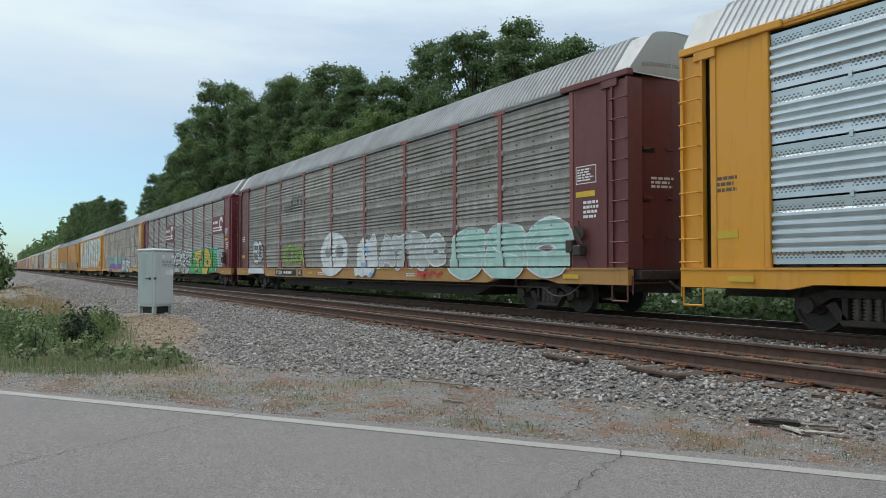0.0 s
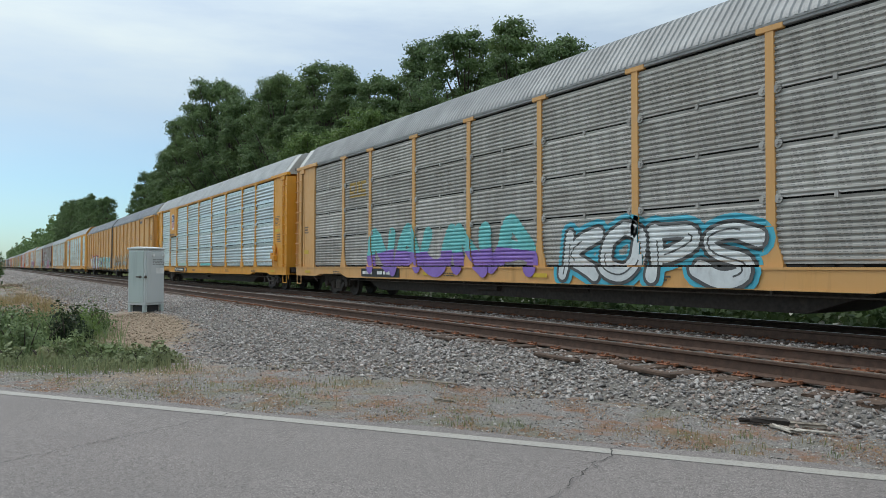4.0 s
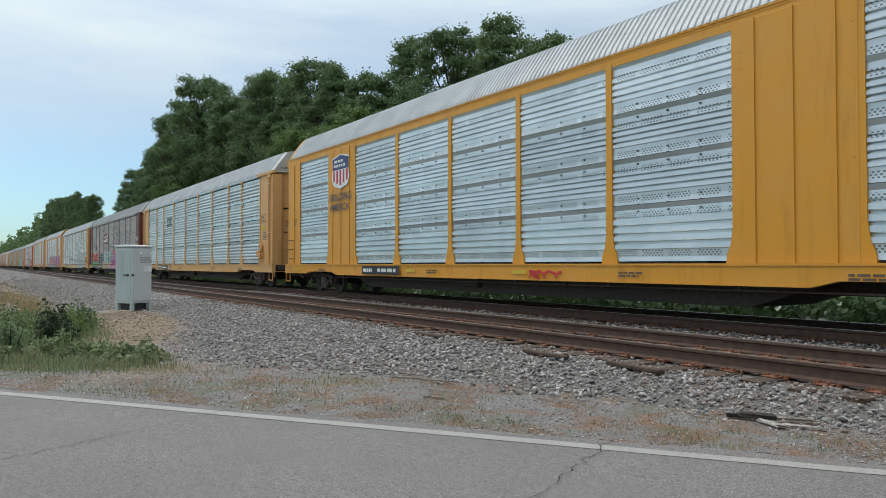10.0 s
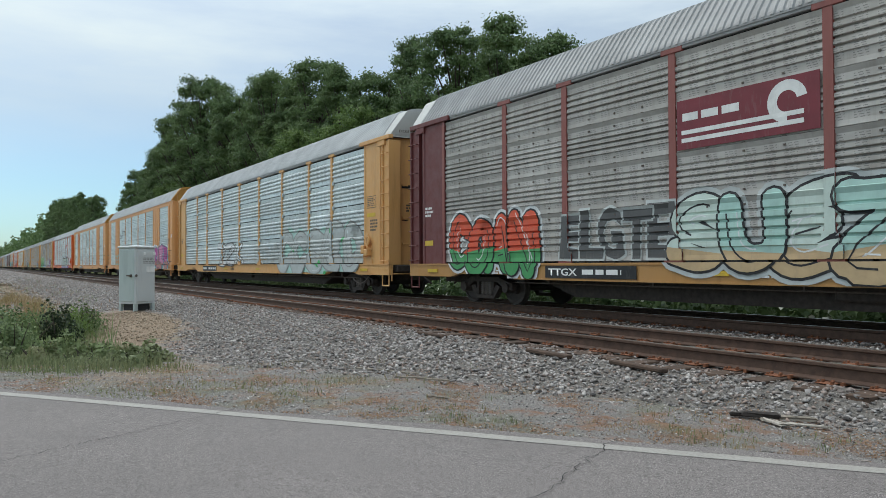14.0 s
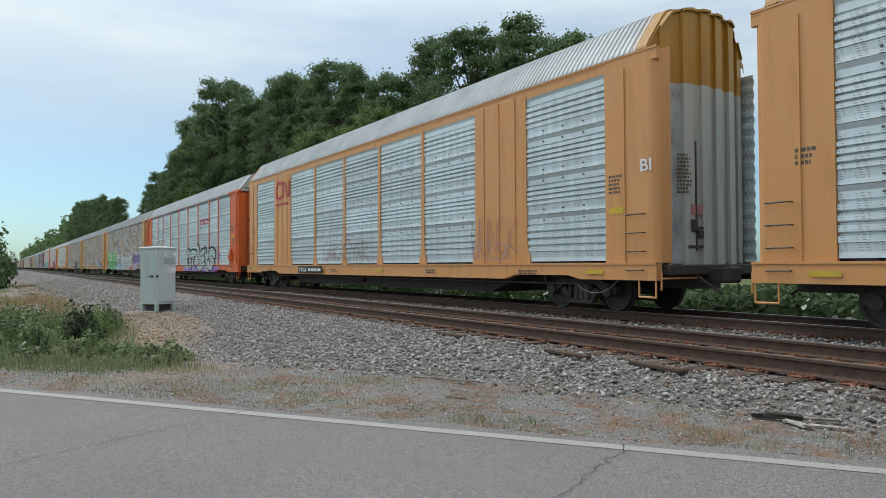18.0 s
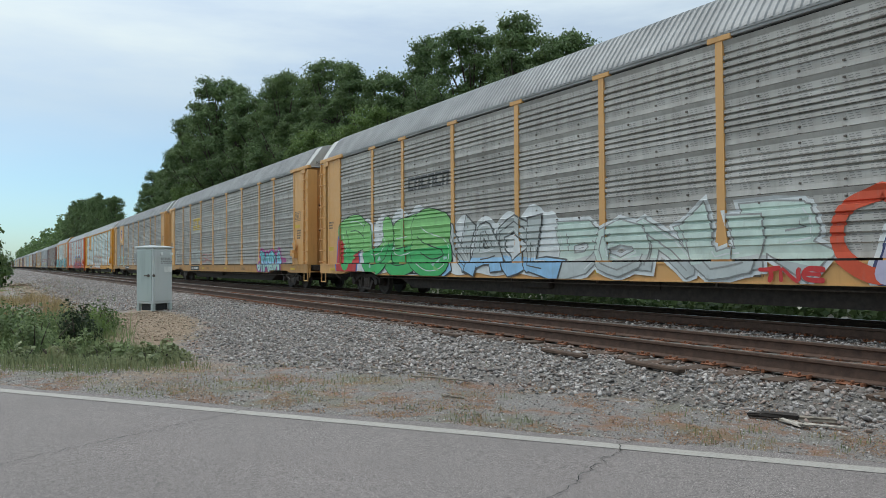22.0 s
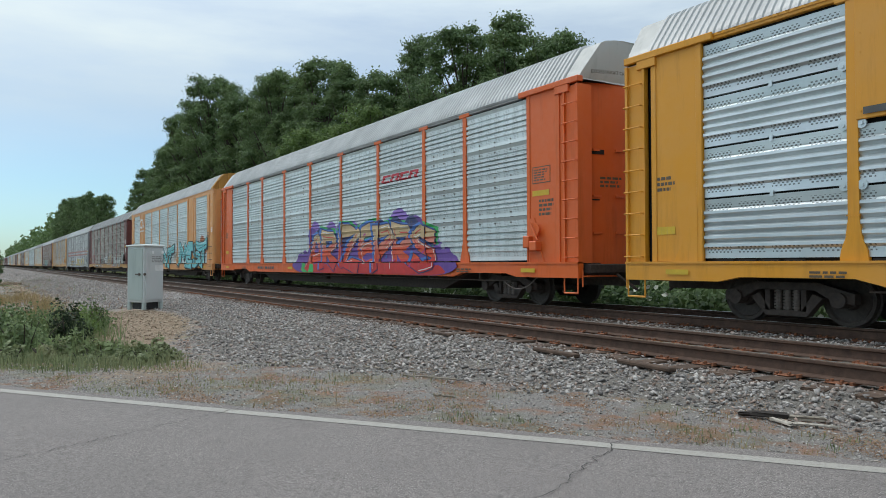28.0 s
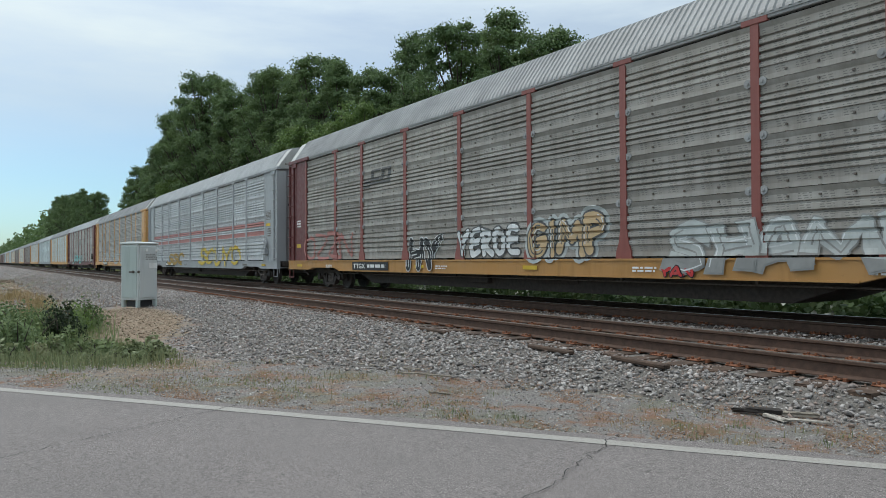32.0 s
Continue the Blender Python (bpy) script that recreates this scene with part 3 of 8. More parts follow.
def build_track(y, name, label, ties_from):
    tr = thing(name, label, "railway track", "tracks", "structure", (0, y, 0))
    for s in (-1, 1):
        r = part("rail", cached("rail", lambda: rail_mesh(-1800, 700).mesh("rail")), "rail", tr, "rusty steel rail with a polished top", (0, s * GAUGE / 2, 0))
        part("rail_head", cached("head", lambda: head_mesh(-1800, 700).mesh("rail_head")), "railhead", r, "polished running surface")
    rng = random.Random(int(y * 10))

    def tie(k):
        m = Mb().box(-0.115, 0.115, -1.3, 1.3, -0.36, -0.186, 0.012)
        r2 = random.Random(k)
        m.v = [(a + r2.uniform(-.008, .008), b + r2.uniform(-.02, .02), c + r2.uniform(-.006, .004)) for a, b, c in m.v]
        return m.mesh("tie")

    def plate():
        m = Mb().box(-0.09, 0.09, -0.17, 0.17, -0.188, -0.176, 0.004)
        for sx in (-1, 1):
            for sy in (-1, 1):
                m.box(sx * 0.05 - 0.011, sx * 0.05 + 0.011, sy * 0.095 - 0.017, sy * 0.095 + 0.017, -0.178, -0.148, 0.003)
            m.box(sx * 0.07 - 0.01, sx * 0.07 + 0.01, -0.16, -0.125, -0.178, -0.155)
        # an anchor clipped to the rail's foot
        m.box(0.12, 0.15, -0.09, 0.09, -0.2, -0.165)
        return m.mesh("tie_plate")
    x, k = ties_from, 0
    while x < 9 and k < 290:
        if x < 0.4 or x > 9:
            t = part("tie", cached(("tie", k % 5), lambda: tie(k % 5)), "tie", tr, at=(x, rng.uniform(-0.05, 0.05), rng.uniform(-0.01, 0.004)))
            if x > -32:
                for s in (-1, 1):
                    part("tie_plate", cached("plate", plate), "plate", t, "rusty tie plate with spikes", (0, s * GAUGE / 2, 0.006))
        x += 0.53 + rng.uniform(-0.03, 0.03)
        k += 1
    return tr


def stones(name, count, place, size, seed, material, label, category):
    """Many small broken stones in one mesh."""
    rng = np.random.default_rng(seed)
    base = np.array([(-1, -.8, -.5), (1, -.7, -.6), (.9, .8, -.5), (-.8, .9, -.6), (-.6, -.7, .5), (.7, -.5, .6), (.5, .7, .5), (-.7, .5, .7)]) * 0.5
    quads = np.array([(0, 3, 2, 1), (4, 5, 6, 7), (0, 1, 5, 4), (1, 2, 6, 5), (2, 3, 7, 6), (3, 0, 4, 7)])
    pts = place(rng, count)
    n = len(pts)
    jit = base[None] * (1 + rng.uniform(-.55, .45, (n, 8, 3)))
    s = size[0] + (size[1] - size[0]) * rng.random((n, 1, 1)) ** 1.6
    jit = jit * s * np.stack([np.ones(n), rng.uniform(.6, 1, n), rng.uniform(.34, .72, n)], 1)[:, None, :]
    half = rng.uniform(0, math.pi, n)           # turned about the upright, tipped a little
    q = np.stack([np.cos(half), rng.normal(0, 0.22, n), rng.normal(0, 0.22, n), np.sin(half)], 1)
    q /= np.linalg.norm(q, axis=1, keepdims=True)
    w, a, b, c = q.T
    rot = np.stack([np.stack([1 - 2 * (b * b + c * c), 2 * (a * b - c * w), 2 * (a * c + b * w)], 1),
                    np.stack([2 * (a * b + c * w), 1 - 2 * (a * a + c * c), 2 * (b * c - a * w)], 1),
                    np.stack([2 * (a * c - b * w), 2 * (b * c + a * w), 1 - 2 * (a * a + b * b)], 1)], 1)
    v = np.einsum("nij,nkj->nki", rot, jit) + pts[:, None, :]
    f = (quads[None] + (np.arange(n) * 8)[:, None, None]).reshape(-1, 4)
    return fast(name, v.reshape(-1, 3), f, material, label, category)


def fast(name, v, f, material, label, category, kind="stuff"):
    me = bpy.data.meshes.new(name)
    k = f.shape[1]
    me.vertices.add(len(v))
    me.vertices.foreach_set("co", np.asarray(v, dtype=np.float32).ravel())
    me.loops.add(f.size)
    me.loops.foreach_set("vertex_index", f.astype(np.int32).ravel())
    me.polygons.add(len(f))
    me.polygons.foreach_set("loop_start", np.arange(0, f.size, k, dtype=np.int32))
    me.update(calc_edges=True)
    me.validate()
    ob = part(name, me, material)
    return tagged(ob, label, category, kind=kind) if kind else ob


def heights(x, y):
    return np.array([ground_z(a, b) for a, b in zip(x, y)])


def ballast_place(rng, n):
    x = -34 * rng.random(n) ** 1.4 + 1.0
    y = np.where(rng.random(n) < 0.72, rng.uniform(2.6, 9.2, n), rng.uniform(9.2, 14.6, n))
    keep = (np.abs(np.abs(y - NEAR_Y) - GAUGE / 2) > 0.1) & (np.abs(np.abs(y - FAR_Y) - GAUGE / 2) > 0.1)
    foot = np.array([toe(q) for q in x])
    keep &= (y > foot - 0.35 + 1.1 * rng.random(n) ** 1.5) & ((((x + 20.5) / 4.0) ** 2 + ((y - 3.3) / 0.9) ** 2 > 1) | (rng.random(n) < 0.2))
    x, y = x[keep], y[keep]
    z = heights(x, y) + rng.uniform(-0.012, 0.03, len(x))
    z = np.where((y > NEAR_Y - 1.3) & (y < NEAR_Y + 1.3), z - 0.012, z)
    return np.stack([x, y, z], 1)


def far_ballast_place(rng, n):
    x = -27 - 55 * rng.random(n) ** 1.3
    y = rng.uniform(2.2, 7.0, n)
    return np.stack([x, y, heights(x, y) + rng.uniform(-0.02, 0.03, n)], 1)


def pebble_place(rng, n):
    a = rng.uniform(-8, 14, n)
    o = 0.27 + 4.6 * rng.random(n) ** 1.1
    x, y = ROAD_P.x + ROAD_W.x * a + ROAD_N.x * o, ROAD_P.y + ROAD_W.y * a + ROAD_N.y * o
    keep = (y < 6.3) & (x < 2)
    x, y = x[keep], y[keep]
    return np.stack([x, y, heights(x, y) + rng.uniform(-0.004, 0.006, len(x))], 1)


build_ground()
build_road()
near_track = build_track(NEAR_Y, "near_track", "empty railway track with rusty rails on wooden ties", -75)
far_track = build_track(FAR_Y, "far_track", "railway track under the freight train, rusty rails on ties", -45)
stones("ballast_stones", 112000, ballast_place, (0.028, 0.074), 3, "ballast", "loose bed of crushed grey ballast stone", "ballast")
stones("ballast_stones", 26000, far_ballast_place, (0.05, 0.1), 4, "ballast", "loose bed of crushed grey ballast stone", "ballast")
stones("ballast_stones", 16000, lambda rng, n: (lambda x, y: np.stack([x, y, heights(x, y) + rng.uniform(-0.03, 0.03, n)], 1))(-80 - 150 * rng.random(n) ** 1.2, rng.uniform(1.4, 7.0, n)), (0.10, 0.20), 14, "ballast", "loose bed of crushed grey ballast stone", "ballast")
stones("gravel_pebbles", 56000, pebble_place, (0.007, 0.030), 5, "pebble", "loose pale gravel on the road's verge", "gravel")


def clod_place(rng, n):
    a, r = rng.uniform(0, 2 * math.pi, n), np.sqrt(rng.random(n))
    x, y = -20.4 + 4.6 * r * np.cos(a), 3.2 + 1.05 * r * np.sin(a)
    return np.stack([x, y, heights(x, y) + rng.uniform(-0.01, 0.012, n)], 1)


def heap_place(rng, n):
    x, y = -29 - 45 * rng.random(n) ** 1.3, rng.uniform(0.9, 2.9, n)
    return np.stack([x, y, heights(x, y) + rng.uniform(-0.03, 0.02, n)], 1)


M["clod"] = stone_material("dry_dirt_clods", (0.15, 0.105, 0.07), (0.46, 0.375, 0.285), (0.24, 0.16, 0.105))
stones("dirt_clods", 3000, clod_place, (0.015, 0.07), 9, "clod", "dry brown clods and stones on the dirt mound", "dirt clods")
stones("dirt_clods", 2200, heap_place, (0.05, 0.22), 10, "clod", "brown clods and rocks on the dirt heaps", "dirt clods")

# ---- the freight train ----
SPEED, GAIN = 16.5775, 0.00741         # metres a second towards +x, and half its slow rise
WIDE_HALF = 13.24                       # half the body of the cars with flat panels
PITCH = 28.55                           # from coupler to coupler
HALF = 13.63                            # half a car's body
FACE = -1.42                            # the valley of the side sheets
SILL0, SILL1 = 0.66, 1.02
EAVE, CROWN = 4.93, 5.78
PZ0, PZ1 = 1.06, 4.80
TALL_SHEET, TALL_ROOF = 0.12, 0.21        # the two-deck cars stand higher
WHEEL_R = 0.42
TRUCK_X = 10.6


def profile(kind):
    """Height and depth of a corrugated side, bottom to top. None marks a slot between two sheets."""
    gap = 0.034 if kind in ("new", "fine") else 0.012
    pts, cuts = [], [PZ0, PZ0 + 1.05, PZ0 + 1.93, PZ0 + 2.8, PZ1]
    for a, b in zip(cuts, cuts[1:]):
        a, b = a + gap / 2, b - gap / 2
        if kind == "old":
            # half a lap, a flat, four pressed grooves, a flat, half a lap
            step = (b - a - 0.42) / 4
            pts += [(a, -0.024), (a + 0.085, -0.014), (a + 0.20, -0.016)]
            for k in range(4):
                z = a + 0.21 + k * step
                pts += [(z, -0.016), (z + step * 0.10, -0.036), (z + step * 0.68, -0.030), (z + step * 0.74, 0.014), (z + step * 0.94, 0.014)]
            pts += [(b - 0.20, -0.014), (b - 0.085, -0.010), (b, -0.040), None]
            continue
        flat = 0.15 if kind == "new" else 0.035
        n = int((b - a - 2 * flat) / (0.125 if kind == "new" else 0.088))
        step = (b - a - 2 * flat) / n
        pts.append((a, -0.012))
        pts.append((a + flat * 0.92, -0.006))
        for k in range(n):
            z = a + flat + k * step
            deep = 0.040 if kind == "new" else 0.026
            pts += [(z, 0.0), (z + step * 0.30, -deep), (z + step * 0.62, -0.9 * deep), (z + step * 0.86, 0.1 * deep)]
        pts += [(b - flat, 0.0), (b, -0.010), None]
    return pts


PROF = {k: profile(k) for k in ("new", "old", "fine")}
GROW = (PZ1 + TALL_SHEET - PZ0) / (PZ1 - PZ0)
PROF["tall"] = [p and (PZ0 + (p[0] - PZ0) * GROW, p[1]) for p in PROF["old"]]


def sheet_mesh(w, kind, row):
    """One corrugated sheet of a bay, with a turned lower edge."""
    runs, run = [], []
    for p in PROF[kind]:
        if p is None:
            runs.append(run)
            run = []
        else:
            run.append(p)
    run = runs[row]
    z, d = run[0]
    pts = [(FACE + 0.06, z)] + [(FACE + dd, zz) for zz, dd in run] + [(FACE + 0.06, run[-1][0])]
    return Mb().sheet([[(-w / 2, y, zz) for y, zz in pts], [(w / 2, y, zz) for y, zz in pts]]).mesh("side_sheet")


def strap_mesh(w, kind):
    """Short straps and bolt heads over the slots between the sheets."""
    mb = Mb()
    for z in (PZ0 + 1.05, PZ0 + 1.93, PZ0 + 2.8):
        z = PZ0 + (z - PZ0) * (GROW if kind == "tall" else 1.0)
        for x in ((0.0,) if kind in ("new", "fine") else (-w / 4, 0.0, w / 4)):
            s = 0.05 if kind in ("new", "fine") else 0.016
            mb.box(x - 0.03, x + 0.03, FACE - 0.03, FACE + 0.05, z - s, z + s)
            if kind in ("old", "tall"):
                mb.box(x - 0.018, x + 0.018, FACE - 0.035, FACE, z - 0.15, z - 0.12)
                mb.box(x - 0.018, x + 0.018, FACE - 0.035, FACE, z + 0.10, z + 0.13)
    return mb.mesh("strap")


def slot_mesh(w):
    """Near-black boxes over the sill that paint the shade of slots between the feet of the sheets."""
    mb = Mb()
    for k in range(int((w - 0.5) / 0.42)):
        x = -w / 2 + 0.26 + k * 0.42
        mb.box(x, x + 0.33, FACE - 0.052, FACE - 0.02, SILL1 + 0.006, SILL1 + 0.036)
    return mb.mesh("sill_slots")


def flat_panel_mesh(w, z0, z1):
    return Mb().box(-w / 2, w / 2, FACE - 0.055, FACE, z0, z1, 0.01).mesh("flat_panel")


def seam_mesh(w, z0, z1):
    return Mb().box(-0.014, 0.014, FACE - 0.075, FACE - 0.05, z0, z1).mesh("panel_seam")


def rivet_mesh(w, z0, z1):
    mb = Mb()
    for k in range(3):
        for j in range(int((z1 - z0) / 0.28)):
            x, z = -w / 2 + 0.08 + k * (w - 0.16) / 2, z0 + 0.12 + j * 0.28
            mb.box(x - 0.009, x + 0.009, FACE - 0.062, FACE - 0.05, z - 0.009, z + 0.009)
    return mb.mesh("rivet_rows")


def post_mesh(up=0.0):
    """A side post that widens at its foot, with a cap under the roof rail."""
    mb = Mb()
    z0, z1 = SILL1 - 0.01, PZ1 + 0.06 + up
    w = [(z0, 0.21), (z0 + 0.16, 0.19), (z0 + 0.34, 0.12), (z0 + 0.62, 0.082), (z1, 0.075)]
    y0, y1 = FACE - 0.050, FACE + 0.04
    for (za, wa), (zb, wb) in zip(w, w[1:]):
        k = len(mb.v)
        mb.v += [(-wa, y0, za), (wa, y0, za), (wa, y1, za), (-wa, y1, za), (-wb, y0, zb), (wb, y0, zb), (wb, y1, zb), (-wb, y1, zb)]
        mb.f += [(k, k + 1, k + 5, k + 4), (k + 1, k + 2, k + 6, k + 5), (k + 3, k, k + 4, k + 7)]
    mb.box(-0.1, 0.1, y0 - 0.006, y0 + 0.03, z0 + 0.66, z0 + 0.675)
    return mb.mesh("side_post", fix=True)


def cap_mesh():
    return Mb().box(-0.24, 0.24, FACE - 0.062, FACE + 0.03, PZ1 + 0.0, PZ1 + 0.10, 0.01).mesh("post_cap")


def bolt_mesh():
    """A round washer with its bolt."""
    mb = Mb().rod((0, FACE - 0.02, 0), (0, FACE - 0.046, 0), 0.075, 10)
    mb.rod((0, FACE - 0.04, 0), (0, FACE - 0.066, 0), 0.03, 6)
    return mb.mesh("bolt_washer")


def sill_mesh(HALF=HALF):
    """The side sill with its stepped underside towards the ends."""
    mb = Mb()
    y0, y1 = -1.53, -1.38
    out = [(-HALF, SILL0 + 0.02), (-HALF + 2.1, SILL0 + 0.02), (-HALF + 2.5, SILL0 + 0.10), (-HALF + 4.4, SILL0 + 0.10), (-HALF + 4.8, SILL0),
           (HALF - 4.8, SILL0), (HALF - 4.4, SILL0 + 0.10), (HALF - 2.5, SILL0 + 0.10), (HALF - 2.1, SILL0 + 0.02), (HALF, SILL0 + 0.02),
           (HALF, SILL1), (-HALF, SILL1)]
    mb.prism(out, 1, y0, y1)
    mb.box(-HALF, HALF, y0 - 0.02, y0 + 0.05, SILL1 - 0.035, SILL1 + 0.004)
    mb.box(-HALF + 4.8, HALF - 4.8, y0 - 0.015, y0 + 0.05, SILL0 - 0.006, SILL0 + 0.025)
    return mb.mesh("side_sill")


def underframe_mesh(HALF=HALF):
    mb = Mb().box(-HALF + 0.1, HALF - 0.1, -1.38, 1.5, 0.88, SILL1 - 0.02)
    mb.box(-HALF, HALF, -0.3, 0.3, 0.5, 0.9)
    mb.box(-HALF, HALF, 1.4, 1.5, SILL0, SILL1)
    mb.prism([(-HALF + 4.6, 0.80), (-HALF + 6.2, 0.28), (HALF - 6.2, 0.28), (HALF - 4.6, 0.80)], 1, -0.95, 0.95)
    for x in (-6.5, -3.2, 0.4, 3.4, 6.6):
        mb.box(x - 0.1, x + 0.1, -1.35, 1.35, 0.7, 0.9)
    mb.box(-1.6, -0.7, -1.1, -0.55, 0.42, 0.78, 0.03)
    mb.rod((1.2, -0.8, 0.58), (2.5, -0.8, 0.58), 0.2, 12)
    return mb.mesh("underframe")


def core_mesh(HALF=HALF, z1=PZ1 + 0.06):
    """A near-black block that stands for the shade inside the car, out to its far side."""
    return Mb().box(-HALF + 0.45, HALF - 0.45, FACE + 0.07, 1.36, SILL1 - 0.03, z1).mesh("car_inside")


def far_side_mesh(HALF=HALF):
    mb = Mb()
    n = 60
    rows = []
    for k in range(n + 1):
        z = SILL1 + (PZ1 + 0.15 - SILL1) * k / n
        d = (0.0, 0.035, 0.035, 0.0)[k % 4]
        rows.append([(-HALF, 1.42 + d, z), (HALF, 1.42 + d, z)])
    mb.sheet(rows)
    return mb.mesh("far_side")


def roof_outline():
    """The roof's section from eave to eave."""
    pts = [(-1.47 + a, EAVE + b) for a, b in ((0, 0), (0.02, 0.06), (0.07, 0.15), (0.50, 0.74), (0.57, 0.81), (0.68, 0.86), (0.95, 0.90), (1.2, 0.92))]
    return pts + [(-y, z) for y, z in reversed(pts)]


def roof_mesh(half=HALF, step=0.155):
    mb = Mb()
    sec = roof_outline()
    n = int(2 * half / step)
    rows = []
    for k in range(n):
        x = -half + 2 * half * k / n
        s = 2 * half / n
        for dx, r in ((0.0, 0.0), (0.36, 0.0), (0.52, 0.034), (0.84, 0.034)):
            rows.append([(x + dx * s, y * (1 + r * 0.45), z + r * (0.25 + 0.75 * (z - EAVE) / (CROWN - EAVE))) for y, z in sec])
    rows.append([(half, y, z) for y, z in sec])
    mb.sheet(rows)
    for x in (-half, half):
        mb.f.append(tuple(range(len(mb.v), len(mb.v) + len(sec))))
        mb.v += [(x, y, z) for y, z in sec]
    return mb.mesh("roof")


def top_rail_mesh(half=HALF):
    return Mb().box(-half, half, FACE - 0.045, FACE + 0.06, PZ1 + 0.04, EAVE + 0.01, 0.012).box(-half, half, FACE - 0.06, FACE, EAVE - 0.03, EAVE + 0.012).mesh("roof_rail")


END_W = 1.76


def end_panel_mesh(w):
    """The plain door panel of the end bay at a car's +x end. x runs from 0 (inner edge) to w (corner)."""
    return Mb().box(0.0, w - 0.62, FACE - 0.05, FACE + 0.02, SILL1, PZ1 + 0.08, 0.008).mesh("end_panel")


def wide_end_mesh(w):
    """A plain painted end panel with a rounded corner."""
    sec = [(0.0, FACE + 0.02), (0.0, FACE - 0.05), (w - 0.22, FACE - 0.05)]
    sec += [(w - 0.22 + 0.2 * math.sin(a), FACE + 0.15 - 0.2 * math.cos(a)) for a in (0.4, 0.8, 1.2, 1.57)] + [(w - 0.02, FACE + 0.35), (w - 0.06, FACE + 0.35), (w - 0.08, FACE + 0.02)]
    return Mb().prism(sec, 2, SILL1, EAVE + TALL_ROOF - 0.03).mesh("end_panel")


def end_frame_mesh(w):
    return Mb().box(0.0, 0.12, FACE - 0.066, FACE - 0.045, SILL1, PZ1 + 0.08, 0.008).mesh("end_frame")


def stile_mesh(w):
    return Mb().box(w - 0.74, w - 0.62, FACE - 0.066, FACE + 0.02, SILL1, PZ1 + 0.02, 0.008).mesh("stile")


def gusset_mesh(w):
    return Mb().prism([(0.1, SILL1), (0.62, SILL1), (0.34, SILL1 + 0.5), (0.28, SILL1 + 1.0), (0.1, SILL1 + 1.0)], 1, FACE - 0.07, FACE - 0.045).mesh("gusset")


def ladder_mesh():
    """The ladder's strip with its flanged corner; x = 0 is the corner."""
    y = FACE
    sec = [(-0.48, y + 0.02), (-0.48, y - 0.09), (-0.43, y - 0.09), (-0.43, y - 0.05), (-0.06, y - 0.05), (-0.06, y - 0.10), (0.0, y - 0.10), (0.0, y + 0.3), (-0.05, y + 0.3), (-0.05, y + 0.02)]
    return Mb().prism(sec, 2, SILL1 - 0.02, PZ1).mesh("ladder")


def rung_mesh():
    mb = Mb()
    pts = [(-0.43, FACE - 0.05, 0), (-0.43, FACE - 0.16, 0), (-0.02, FACE - 0.16, 0), (-0.02, FACE - 0.05, 0)]
    for a, b in zip(pts, pts[1:]):
        mb.rod(a, b, 0.014, 6)
    return mb.mesh("rung")


def header_mesh(w):
    """The door track that runs along the top of an end bay."""
    return Mb().box(-0.25, w + 0.02, FACE - 0.11, FACE + 0.05, PZ1 + 0.04, PZ1 + 0.17, 0.012).box(w - 0.75, w - 0.3, FACE - 0.1, FACE - 0.02, PZ1 - 0.12, PZ1 + 0.05, 0.01).mesh("door_track")


def end_door_mesh(low=SILL1 - 0.1, high=PZ1 + 0.1):
    """A bowed end door across the +x end; x = 0 is the corner."""
    mb = Mb()
    rows = []
    for k in range(13):
        a = -1 + 2 * k / 12
        x = 0.30 * (1 - a * a) - 0.02
        rows.append([(x, a * 1.36, low), (x, a * 1.36, high)])
    mb.sheet(rows)
    mb.quad(*[(r[0][0], r[0][1], low) for r in rows])
    mb.quad(*[(r[1][0], r[1][1], high) for r in rows])
    for z in (low + 0.7, low + 1.5, low + 2.5):
        for a in (-0.62, -0.2, 0.35):
            x = 0.30 * (1 - a * a) - 0.02
            mb.box(x - 0.02, x + 0.025, a * 1.36 - 0.14, a * 1.36 + 0.14, z, z + 0.05)
    return mb.mesh("end_door")


def end_cap_mesh():
    """The upper end wall that closes the roof, a little bowed."""
    mb = Mb()
    sec = [p for p in roof_outline()]
    sec = [(-1.38, PZ1 + 0.1)] + [(y * 0.99, z - 0.008) for y, z in sec] + [(1.38, PZ1 + 0.1)]
    rows = []
    for y, z in sec:
        rows.append([(-0.62, y, z), (0.30 * (1 - (y / 1.4) ** 2) * (1 - 0.55 * max(0, (z - 5.0)) / 0.8) + 0.02, y, z)])
    mb.sheet(rows)
    mb.quad(*[r[1] for r in rows])
    return mb.mesh("end_cap")


def door_slot_mesh(a, z, w):
    """A near-black strip on an end door that paints the shade in a pull slot."""
    mb, pts = Mb(), []
    for k in range(5):
        q = a - w / 2 / 1.36 + w / 1.36 * k / 4
        pts.append((0.30 * (1 - q * q) - 0.008, q * 1.36))
    mb.sheet([[(x, y, z) for x, y in pts], [(x, y, z + (0.10 if z > 3 else 0.03)) for x, y in pts]])
    return mb.mesh("door_slot")


def brake_mesh():
    """Hand brake, its box, a chain and a short lever."""
    mb = Mb().box(-0.2, 0.02, FACE - 0.2, FACE - 0.04, 1.35, 1.62, 0.02).box(0.05, 0.3, FACE - 0.22, FACE - 0.04, 1.28, 1.5, 0.02)
    mb.rod((0.18, FACE - 0.12, 1.75), (0.18, FACE - 0.16, 1.75), 0.16, 12)
    mb.rod((0.1, FACE - 0.2, 1.9), (0.36, FACE - 0.22, 1.5), 0.02, 6)
    mb.rod((-0.1, FACE - 0.12, 1.35), (-0.1, FACE - 0.12, 1.0), 0.02, 6)
    return mb.mesh("hand_brake")


